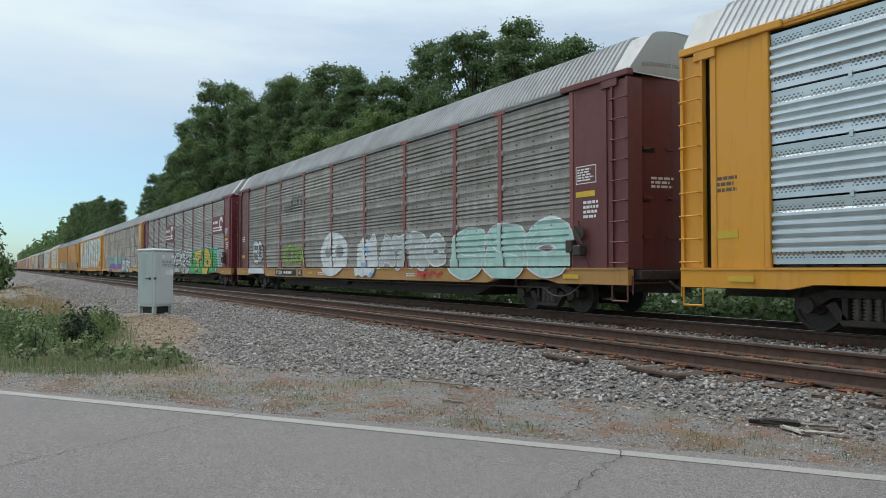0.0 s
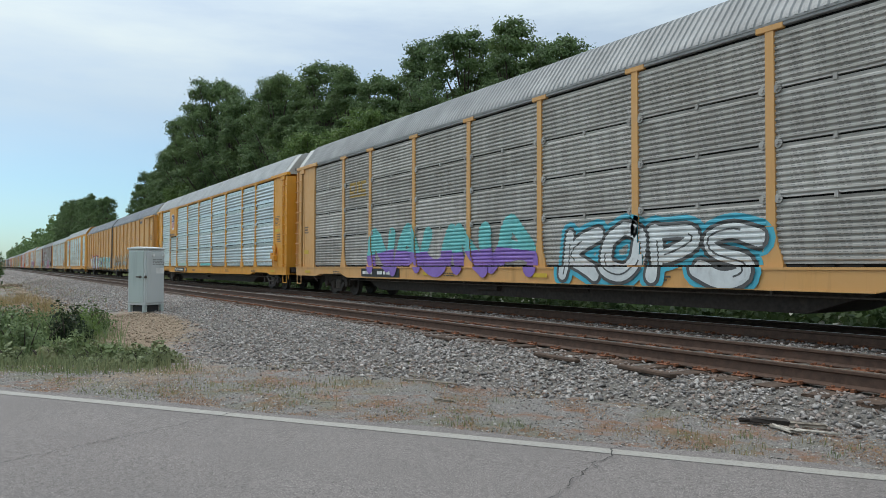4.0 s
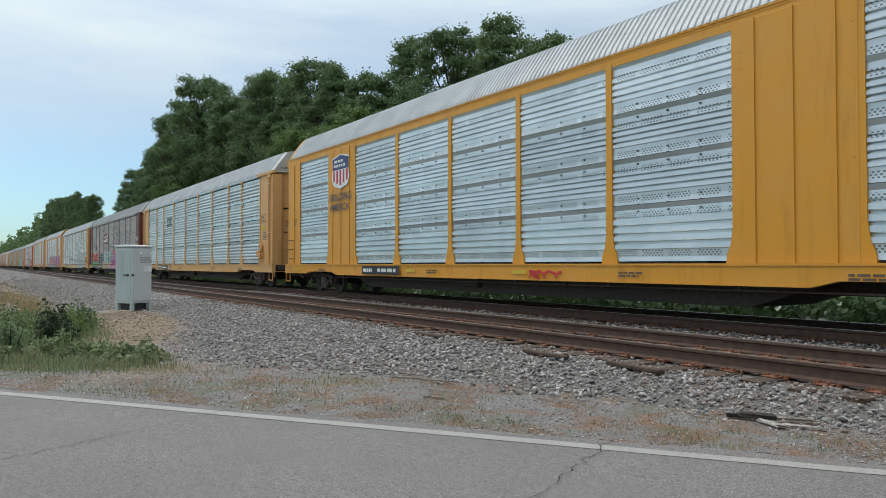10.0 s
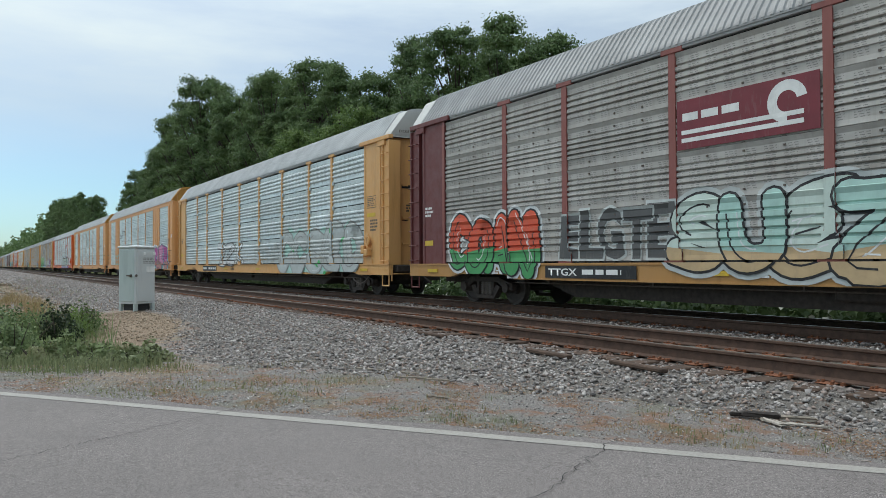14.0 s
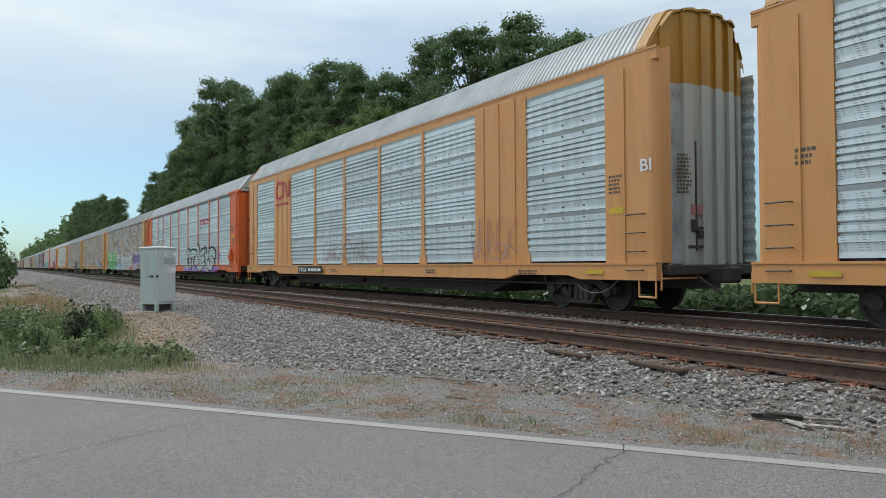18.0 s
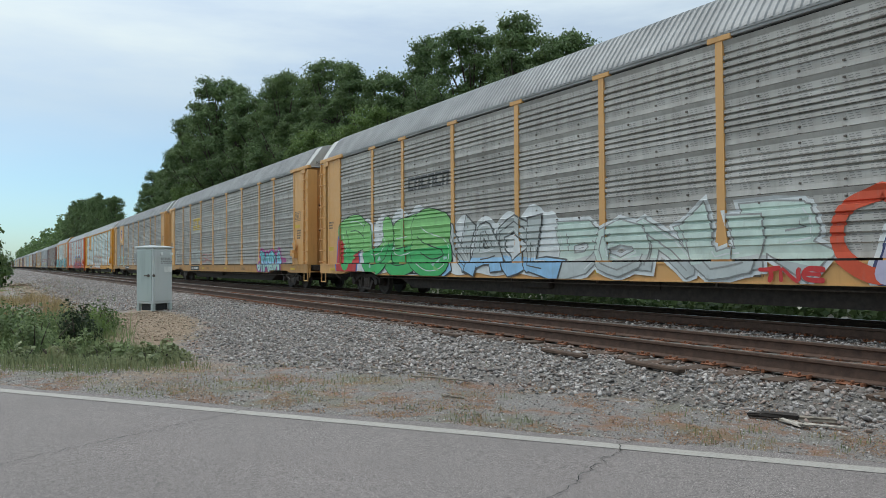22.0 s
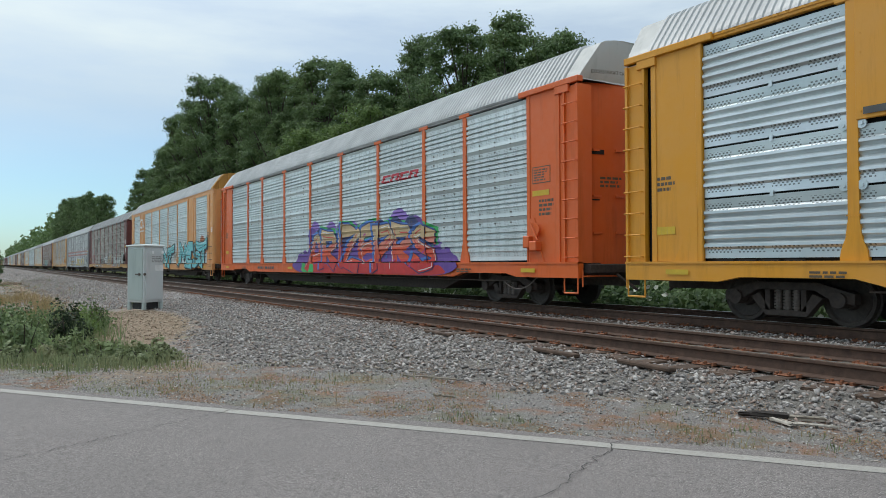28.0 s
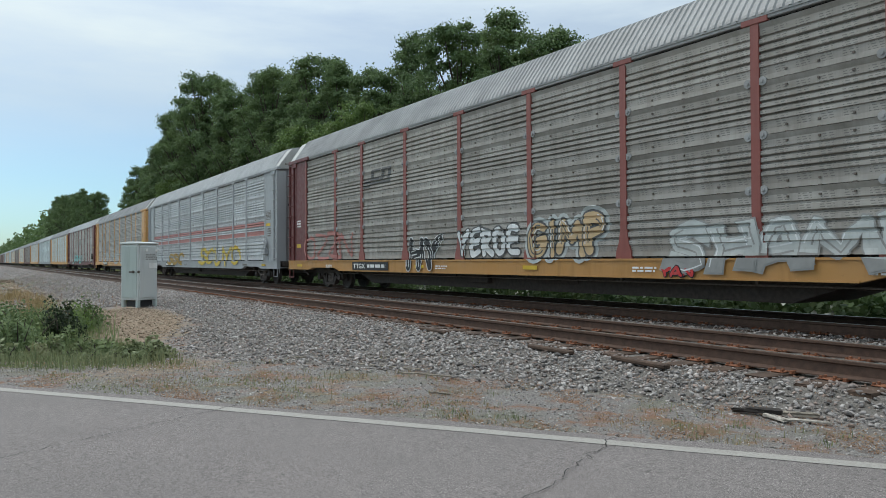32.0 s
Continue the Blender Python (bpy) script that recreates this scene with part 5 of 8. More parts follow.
def graffiti(car, spec, lay, order=0):
    """Spray paint on a car's side, letter by letter: a word or a number of letter-like shapes, between x0 and x1, z0 and z1; lay() puts it on the side."""
    body, x0, x1, z0, z1, fill, line = spec[:7]
    extra = spec[7] if len(spec) > 7 else {}
    seed = extra.get("seed", 3 + int(abs(x0) * 10))
    fills = fill if isinstance(fill, tuple) else (fill,)
    fill = fills[0]
    label = "spray-painted graffiti in %s with %s outlines" % (fill, line) if line else "spray-painted graffiti in %s" % fill
    rng = random.Random(seed)
    glyphs = body if isinstance(body, int) else 1 if body in ("blob", "disc") else len(body)
    bold = extra.get("bold", 0.40 if isinstance(body, int) else 0.07)
    edge = extra.get("edge", 0.055)
    share = [BROAD.get(c, 1.0) for c in body] if isinstance(body, str) and body not in ("blob", "disc") else [1.0] * glyphs
    cells, x = [], x0
    for q in share:
        w = (x1 - x0) * q / sum(share)
        over = extra.get("over", 0.06) * w
        cells.append((x - over, x + w + over, z0 + (rng.uniform(0, 0.06) if glyphs > 1 else 0) * (z1 - z0), z1 - (rng.uniform(0, 0.12) if glyphs > 1 else 0) * (z1 - z0)))
        x += w

    sharp = extra.get("style") == "sharp"
    glyph = [rng.choice(LOOSE) for _ in range(glyphs)] if isinstance(body, int) else body

    def thick(k):
        a, b, c, d = cells[k]
        return (bold if isinstance(body, int) else extra.get("fat", 0.26)) * min((d - c) * 0.95, (b - a) * 1.1)

    def shape(k, grow):
        a, b, c, d = cells[k]
        if body == "disc":
            return disc_shape(a - grow, b + grow, c - grow, d + grow)
        if body == "blob":
            return cloud_shape(a - grow, b + grow, c - grow, d + grow, seed)
        if extra.get("style") != "block":
            return letter_shape(glyph[k], (a, b, c, d), thick(k), grow, seed + 5 * k, sharp, extra.get("lean", 0.0))
        bm = fit_box(text_mesh(body[k], 1.0, 0.42 * bold + grow * 0.55 / max(0.4, d - c), 0.9), a - grow, b + grow, c - grow, d + grow)
        wobble(bm, extra.get("wobble", 0.09), seed + 3 * k, 1.1, extra.get("lean", 0.0) + 0.12 * math.sin(seed + 2.1 * k), z0)
        return wobble(bm, 0.028, seed + 3 * k + 50, 4.0)
    for k, (c, count, size) in enumerate(extra.get("bubbles", ())):
        for j in range(count):
            cx = x0 + (x1 - x0) * (j + rng.uniform(0.1, 0.9)) / count
            cz = z0 + (z1 - z0) * rng.uniform(0.45, 0.95)
            r = size * rng.uniform(0.7, 1.25)
            lay(disc_shape(cx - r, cx + r, cz - r * 0.85, cz + r * 0.85, 20), 0.0015 + 0.0012 * j / count + 0.0014 * k + 0.00037 * order, c, label)
    for k, (c, grow) in enumerate(extra.get("backs", ())):
        if grow <= 0.06:
            lay(cloud_shape(x0, x1, z0 + 0.02, z1 + grow, seed + k), 0.002 + 0.002 * k + 0.00043 * order, c, label)
        else:
            for g in range(glyphs):
                lay(shape(g, edge + grow), 0.002 + 0.002 * k + 0.0004 * (g % 3) + 0.00041 * order, c, label)
    for g in range(glyphs):
        low = 0.008 + 0.013 * (g % 2) + 0.00071 * order
        fill = fills[g % len(fills)]
        if line:
            drop = extra.get("drop")
            if drop:
                bm = shape(g, edge)
                for v in bm.verts:
                    v.co.x, v.co.z = v.co.x + drop[1], v.co.z + drop[2]
                lay(bm, low - 0.002, drop[0], label)
            lay(shape(g, edge), low, line, label)
        bands = extra.get("bands")
        two = extra.get("two")
        if bands:               # level bands of colour, from the foot up
            cuts = [z0 - 1] + [z0 + (z1 - z0) * (q + rng.uniform(-0.025, 0.025)) for q, _ in bands[1:]] + [z1 + 1]
            for (_, c), za, zb in zip(bands, cuts, cuts[1:]):
                bm = shape(g, 0.0)
                for zz, upper in ((za, True), (zb, False)):
                    if bm.faces:
                        bmesh.ops.bisect_plane(bm, geom=bm.verts[:] + bm.edges[:] + bm.faces[:], plane_co=((cells[g][0] + cells[g][1]) / 2, 0, zz), plane_no=(0.04 * math.sin(seed + g), 0, 1), clear_inner=upper, clear_outer=not upper)
                if bm.faces:
                    lay(bm, low + 0.006, c, label)
        elif two:
            cut = z0 + (z1 - z0) * extra.get("cut", 0.5) + rng.uniform(-0.05, 0.05)
            tilt = Vector((rng.uniform(-0.25, 0.25), 0, 1))
            mid = ((cells[g][0] + cells[g][1]) / 2, 0, cut)
            for upper in (True, False):
                bm = shape(g, 0.0)
                bmesh.ops.bisect_plane(bm, geom=bm.verts[:] + bm.edges[:] + bm.faces[:], plane_co=mid, plane_no=tilt, clear_inner=upper, clear_outer=not upper)
                if bm.faces:
                    lay(bm, low + 0.006, fill if upper else two, label)
        else:
            lay(shape(g, 0.0), low + 0.006, fill, label)
        if body not in ("blob", "disc") and line and z1 - z0 > 0.85 and extra.get("style") != "block":
            box = cells[g]
            lay(crease_shape(glyph[g], box, thick(g), seed + 5 * g, sharp, extra.get("lean", 0.0), 0.016, 0.12), low + 0.0105, extra.get("crease", line), label)
            lay(crease_shape(glyph[g], box, thick(g), seed + 5 * g, sharp, extra.get("lean", 0.0), 0.013, -0.33), low + 0.0108, extra.get("glint", "white"), label)
    for k, (c, count, size) in enumerate(extra.get("spots", ())):
        lay(blobs_shape(x0, x1, z0 + 0.05, z1 - 0.05, count, seed + k, size * 0.7), 0.034 + 0.002 * k + 0.00071 * order, c, label)

BAYS = [2.6, 2.1, 2.87, 2.87, 2.87, 2.87, 2.87, 2.1, 2.6]
BAYS_WIDE = [2.7, 2.0, 2.86, 2.86, 2.86, 2.86, 2.86, 2.0, 2.7]
CARS = []                               # each car with its middle at 0 s


def ends(car, s, corner, end_w, colour, spec, keyed):
    """The painted end bay, ladder, door and gear at one end (s = 1: front, -1: rear)."""
    key = round(end_w, 2)

    def side(name, make):
        me = cached((name, key), lambda: make(end_w))
        if s < 0:
            me = cached((name, key, "m"), lambda: mirrored(me))
        return me
    at = (s * (corner - end_w), 0, 0)
    if spec.get("wide"):
        e = part("end_panel", side("wide_end", wide_end_mesh), colour, car, "plain painted end panel", at)
        part("panel_seam", cached(("seam", 2.1), lambda: seam_mesh(2.1, SILL1, PZ1 + 0.08)), colour, e, at=(s * 0.55, 0, 0))
        for k in range(4):
            part("rung", cached("rung", rung_mesh), "rod", e, "grab rung", (s * (end_w - 0.3) + (0.42 if s < 0 else 0.0), 0, SILL1 - 0.14 + 0.36 * k))
    else:
        e = part("end_panel", side("end_panel", end_panel_mesh), colour, car, "painted end bay", at)
        part("end_frame", side("end_frame", end_frame_mesh), spec.get("post", colour), car, at=at)
        part("stile", side("stile", stile_mesh), colour, car, at=at)
        part("gusset", side("gusset", gusset_mesh), colour, car, at=at)
        part("door_track", side("door_track", header_mesh), colour, car, at=at)
        lm, rm = cached("ladder", ladder_mesh), cached("rung", rung_mesh)
        if s < 0:
            lm, rm = cached("ladder_m", lambda: mirrored(cached("ladder", None))), cached("rung_m", lambda: mirrored(cached("rung", None)))
        l = part("ladder", lm, colour, car, at=(s * corner, 0, 0))
        for k in range(9):
            part("rung", rm, colour, l, at=(0, 0, SILL1 + 0.1 + 0.41 * k))
    if spec.get("wide"):
        d = part("end_door", cached("door_wide", lambda: wide_door_mesh(6, 24)), "dirty_white", car, "dirty white folding end door", (s * (corner - 0.28), 0, 0))
        part("door_leaf", cached("door_wide_a", lambda: wide_door_mesh(0, 6)), "shine", d, "bare metal door leaf")
        for z in (1.45, 2.35, 3.3, 4.3):
            part("hinge", cached("hinge", hinge_mesh), colour, d, "scuffed hinge", (0, 0, z))
        part("door_latch", cached("latch", latch_mesh), "tread", d, "dark latch gear")
        part("placard", Mb().box(0.27, 0.30, -0.55, -0.20, 1.95, 2.15), INKS["rosy"], d, "worn red placard")
        c = part("end_cap", cached("ecap_wide", wide_cap_mesh), "mustard", car, "painted upper end wall", (s * (corner - 0.28), 0, 0))
        part("door_jamb", cached(("jamb", s), lambda: Mb().box(min(-s * 0.42, -s * 0.05), max(-s * 0.42, -s * 0.05), FACE + 0.30, FACE + 0.36, SILL1 - 0.1, EAVE + 0.25).mesh("door_jamb")), colour, car, at=(s * corner, 0, 0))
        if s > 0:
            bars("stencil", d, 0, 0.34, 2.35, 3.15, 0, 11, "fadedink", 19).matrix_basis = pose(0.215, -0.86, 0, 0, 0, 72)
    else:
        d = part("end_door", cached("door", end_door_mesh), spec.get("door", colour), car, "bowed end door", (s * (corner - 0.28), 0, 0))
        for slot in ((-0.62, 3.35, 0.30), (-0.66, 2.35, 0.18)):
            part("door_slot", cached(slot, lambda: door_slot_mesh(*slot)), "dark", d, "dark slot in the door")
        c = part("end_cap", cached("ecap", end_cap_mesh), spec.get("cap", "white_end"), car, "scuffed upper end wall", (s * (corner - 0.02), 0, 0))
        if s > 0:
            part("door_stop", cached("stop", lambda: Mb().box(-0.64, -0.47, FACE - 0.04, FACE + 0.02, SILL1, PZ1).mesh("door_stop")), colour, car, at=(corner, 0, 0))
    k = part("coupler", cached("coup", coupler_mesh), "truck", car, at=(s * corner, 0, 0))
    for o in (d, c, k):
        if s < 0:
            o.rotation_euler = (0, 0, math.pi)
    st = cached("step", step_mesh)
    part("stirrup_step", st if s > 0 else cached("step_m", lambda: mirrored(st)), colour, car, at=(s * corner, 0, 0))
    if s > 0 and keyed and not spec.get("wide"):
        bm = fit_box(text_mesh("EXCESS HEIGHT CAR", 1.0, 0.02), -1.2, -0.35, 5.03, 5.11)
        for v in bm.verts:
            v.co = (corner + 0.30 * (1 - (v.co.x / 1.4) ** 2) * (1 - 0.55 * max(0, v.co.z - 5.0) / 0.8) + 0.008, v.co.x, v.co.z)
        me = bpy.data.meshes.new("lettering")
        bm.to_mesh(me)
        bm.free()
        part("lettering", me, INKS["fadedink"], car, "stencilled words EXCESS HEIGHT CAR")
        bars("stencil", car, 0, 0.6, 2.6, 2.85, 0, 3, spec.get("stencil", "fadedink"), 9).matrix_basis = pose(corner + 0.10, -0.98, 0, 0, 0, 78)
    return e


FOLDS = (0.0, 0.0, 0.07, 0.07, 0.02, 0.02, 0.11, 0.11, 0.05, 0.03, 0.09, 0.09)


def fold_rows(k0, k1, high):
    """Upright folds across a car's end between two of its 24 strips; high(y) gives the top."""
    rows = [] if k0 == 0 else [(0.30 * (1 - abs(-1 + k0 / 12) ** 1.6) - 0.06 + FOLDS[(k0 - 1) % 12], (-1 + k0 / 12) * 1.36, high((-1 + k0 / 12) * 1.36))]
    for k in range(k0, k1):
        for a in (-1 + k / 12, -1 + (k + 1) / 12):
            x = 0.30 * (1 - abs(a) ** 1.6) - 0.06 + FOLDS[k % 12]
            rows.append((x, a * 1.36, high(a * 1.36)))
    return rows


def wide_door_mesh(k0, k1):
    """Leaves of an end door of upright folded sheets; x = 0 is the corner."""
    rows = fold_rows(k0, k1, lambda y: 4.52)
    return Mb().sheet([[(x, y, SILL1 - 0.1), (x, y, z)] for x, y, z in rows]).mesh("end_door")


def wide_cap_mesh():
    """The upper end wall of a two-deck car, folded like the door below it, with a coping under the roof."""
    sec = roof_outline()

    def top(y):
        return TALL_ROOF - 0.03 + float(np.interp(y, [p[0] for p in sec], [p[1] for p in sec]))
    rows = fold_rows(0, 24, top)
    mb = Mb().sheet([[(x, y, 4.52), (x, y, z)] for x, y, z in rows])
    mb.sheet([[(-0.34, y, z + TALL_ROOF + 0.035), (0.02, y, z + TALL_ROOF + 0.02), (0.02, y, z + TALL_ROOF - 0.12)] for y, z in sec])
    mb.sheet([[(0.0, y, z), (x + 0.05, y, z), (x + 0.05, y, z - 0.05)] for x, y, z in rows])
    return mb.mesh("end_cap")


def hinge_mesh():
    return Mb().box(-0.04, 0.06, -1.40, -1.28, 0, 0.13, 0.012).rod((0.05, -1.37, -0.05), (0.05, -1.37, 0.18), 0.025, 8).mesh("hinge")


def latch_mesh():
    mb = Mb().rod((0.30, -0.42, 1.25), (0.30, -0.42, 3.4), 0.018, 6).rod((0.31, -0.55, 1.7), (0.31, -0.25, 1.7), 0.022, 6)
    mb.box(0.26, 0.34, -0.56, -0.40, 1.62, 1.86, 0.02).box(0.26, 0.33, -0.36, -0.22, 1.50, 1.66, 0.02)
    return mb.box(0.25, 0.31, -0.62, -0.18, 1.30, 1.36, 0.01).mesh("door_latch")


def autorack(spec, x_mid, keyed):
    car = thing("autorack_car", spec["label"], "railway car", "cars of the freight train")
    wide = spec.get("wide", False)
    bays, half = (BAYS_WIDE, WIDE_HALF) if wide else (BAYS, HALF)
    kind, frame_c, post_c = "tall" if wide else spec.get("kind", "old"), spec["frame"], spec.get("post", spec["frame"])
    lift_s, lift_r = (TALL_SHEET, TALL_ROOF) if wide else (0.0, 0.0)
    end_w = half - sum(bays) / 2
    part("underframe", cached(("uf", half), lambda: underframe_mesh(half)), "truck", car)
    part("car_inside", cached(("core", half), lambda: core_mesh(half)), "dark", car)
    part("far_side", cached(("fs", half), lambda: far_side_mesh(half)), spec["sheet"], car)
    part("roof", cached(("roof", half), lambda: roof_mesh(half - (0.50 if wide else 0.48))), spec.get("roof", "roof_old"), car, "ribbed roof of bare steel", (0, 0, lift_r))
    part("roof_rail", cached(("toprail", half), lambda: top_rail_mesh(half)), spec.get("rail", frame_c if wide else "roof_old"), car, at=(0, 0, lift_r))
    if wide:
        part("upper_rail", cached(("uprail", half), lambda: Mb().box(-half, half, FACE - 0.04, FACE + 0.05, PZ1 + TALL_SHEET - 0.02, PZ1 + TALL_ROOF + 0.05).mesh("upper_rail")), frame_c, car)
    part("side_sill", cached(("sill", half), lambda: sill_mesh(half)), spec.get("sill", frame_c), car, "painted side sill")
    posts, bay_x = [], []
    x = -sum(bays) / 2
    z_top = PZ1 + 0.08 + lift_s
    for k, w in enumerate(bays):
        if k:
            posts.append(x)
        mid = x + w / 2
        bay_x.append((x, x + w))
        full = w - 0.02
        if k in spec.get("solid", ()):
            p = part("flat_panel", cached(("flat", w), lambda: flat_panel_mesh(full, SILL1, z_top)), frame_c, car, "plain painted panel", (mid, 0, 0))
            for q in (-0.33, 0.0, 0.33):
                part("panel_seam", cached(("seam", w), lambda: seam_mesh(full, SILL1, z_top)), frame_c, p, at=(q * w, 0, 0))
            tagged(part("rivet_rows", cached(("rivet", w), lambda: rivet_mesh(full, SILL1, z_top)), frame_c, p), kind="stuff")
        else:
            for row in range(4):
                if row > 1 and k in spec.get("half", ()):
                    continue
                part("side_sheet", cached(("sheet", w, kind, row), lambda: sheet_mesh(full, kind, row)), spec["sheet"], car, at=(mid, 0, 0))
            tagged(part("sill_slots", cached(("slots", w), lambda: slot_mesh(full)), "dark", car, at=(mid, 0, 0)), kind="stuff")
            tagged(part("strap_row", cached(("strap", w, kind), lambda: strap_mesh(full, kind)), spec["sheet"] if kind in ("new", "fine") else "rod", car, at=(mid, 0, 0)), kind="stuff")
            if k in spec.get("half", ()):
                p = part("logo_panel", cached(("logo", w), lambda: flat_panel_mesh(full - 0.1, PZ0 + 1.98, z_top)), frame_c, car, "plain painted panel", (mid, -0.02, 0))
                tagged(part("rivet_rows", cached(("rivet2", w), lambda: rivet_mesh(full - 0.1, PZ0 + 1.98, z_top)), frame_c, p), kind="stuff")
        x += w
    for p in posts:
        ob = part("side_post", cached(("post", wide), lambda: post_mesh(lift_s)), post_c, car, at=(p, 0, 0))
        if not wide:
            part("post_cap", cached("cap", cap_mesh), post_c, ob)
        if not wide and (kind in ("new", "fine") or spec.get("bolts")):
            for z in (PZ0 + 1.05, PZ0 + 1.93, PZ0 + 2.8):
                for s in (-1, 1):
                    part("bolt_washer", cached("bolt", bolt_mesh), spec["sheet"] if kind in ("new", "fine") else "roof_old", ob, at=(s * 0.13, 0, z))
    for s in (-1, 1):
        ends(car, s, half, end_w, spec.get("ends", frame_c), spec, keyed)
        truck(car, s * TRUCK_X, keyed)
    if not wide:
        part("hand_brake", cached("brake", brake_mesh), "truck" if frame_c in ("brown", "maroon") else frame_c, car, at=(half - end_w + 0.2, 0, 0))
    part("brake_rod", cached("pipe", pipe_mesh), "rod", car, "thin brake rod under the sill")
    # stencils on the end bays and along the sill
    light = spec.get("stencil", "fadedink")
    y = FACE - 0.053
    seed = int(abs(x_mid))
    ex = half - end_w
    if not wide:
        bars("stencil", car, ex + 0.42, ex + 0.95, 2.05, 2.45, y, 4, light, seed)
        g = part("data_panel", Mb().box(ex + 0.20, ex + 0.82, y - 0.002, y, 2.80, 3.18), INKS["letter" if light == "letter" else "fadedink"], car, "framed panel of small print")
        part("data_field", Mb().box(ex + 0.22, ex + 0.80, y - 0.004, y, 2.82, 3.16), spec.get("ends", frame_c), g)
        bars("small_print", g, ex + 0.25, ex + 0.77, 2.85, 3.13, y - 0.006, 5, light, seed + 1)
        plate("warning_sign", car, ex + 0.2, ex + 0.78, 2.52, 2.64, y, "sign", "small yellow warning sign")
        bars("stencil", car, -half + 0.75, -half + 1.2, 2.3, 2.6, y, 3, light, seed + 5)
        plate("warning_sign", car, -half + 0.72, -half + 1.16, 1.52, 1.66, y, "sign", "small yellow warning sign")
    else:
        bars("stencil", car, ex + 0.1, ex + 0.5, 2.4, 2.8, y, 5, light, seed)
        plate("warning_sign", car, ex + 0.12, ex + 0.5, 2.0, 2.14, y, "sign", "small yellow warning sign")
        bars("stencil", car, -half + 0.75, -half + 1.1, 2.5, 2.8, y, 3, light, seed)
        if frame_c == "tan":
            flat_word("lettering", "BI", car, ex + 0.98, ex + 1.26, 2.78, 3.02, y - 0.016, "letter", 0.02)
    for u in (-half + 1.0, half - 1.9, 1.3, -3.6):
        plate("reflector", car, u, u + 0.5, SILL0 + 0.13, SILL0 + 0.22, -1.551, "sign", "yellow reflector strip")
    for u in (-9.9, -2.5, 4.6, 9.0):
        bars("stencil", car, u, u + 0.7, SILL0 + 0.1, SILL0 + 0.22, -1.5515, 2, light, seed + int(u))
    n0, n1 = spec.get("number", (-7.6, -5.0))
    bare = frame_c == "orange"          # dark marks painted straight on the sill
    paint = "darkgrey" if bare else "letter"
    if not bare:
        plate("number_ground", car, n0, n1, SILL0 + 0.045, SILL0 + 0.30, -1.604 if wide else -1.551, "black", "black band for the car's marks")
    q = n0 + (n1 - n0) * 0.42
    if spec.get("mark"):
        flat_word("lettering", spec["mark"], car, n0 + 0.1, q - 0.1, SILL0 + 0.095, SILL0 + 0.25, -1.6105 if wide else -1.5575, "letter", 0.02)
    else:
        bars("lettering", car, n0 + 0.1, q - 0.1, SILL0 + 0.09, SILL0 + 0.26, -1.6105 if wide else -1.5575, 1, paint, seed + 4)
    bars("car_number", car, q + 0.05, n1 - 0.1, SILL0 + 0.09, SILL0 + 0.26, -1.6105 if wide else -1.5575, 1, paint, seed + 3, "plain number bars")
    if spec.get("r1"):
        plate("class_ground", car, n1 + 0.35, n1 + 0.75, SILL0 + 0.05, SILL0 + 0.30, -1.551, "black", "black square for the class mark")
        flat_word("lettering", "R1", car, n1 + 0.41, n1 + 0.68, SILL0 + 0.09, SILL0 + 0.26, -1.5575, "letter", 0.02)

    flat = [(-half, -ex), (ex, half)] + [bay_x[k] for k in spec.get("solid", ())]

    def lay(bm, lift, colour, label):
        m = drape(bm, kind, posts, lift, flat, half - (0.25 if wide else 0.76))
        tagged(part("graffiti", m.mesh("graffiti", fix=False), INKS[colour], car, label), kind="stuff")
    for order, g in enumerate(spec.get("graffiti", ())):
        graffiti(car, g, lay, order)
    for fn in spec.get("signs", ()):
        fn(car, bay_x)
    car.location = (x_mid, FAR_Y, 0)
    CARS.append((car, x_mid))
    return car


def mirrored(me):
    m2 = me.copy()
    m2.transform(Matrix.Diagonal((-1, 1, 1, 1)))
    m2.flip_normals()
    return m2


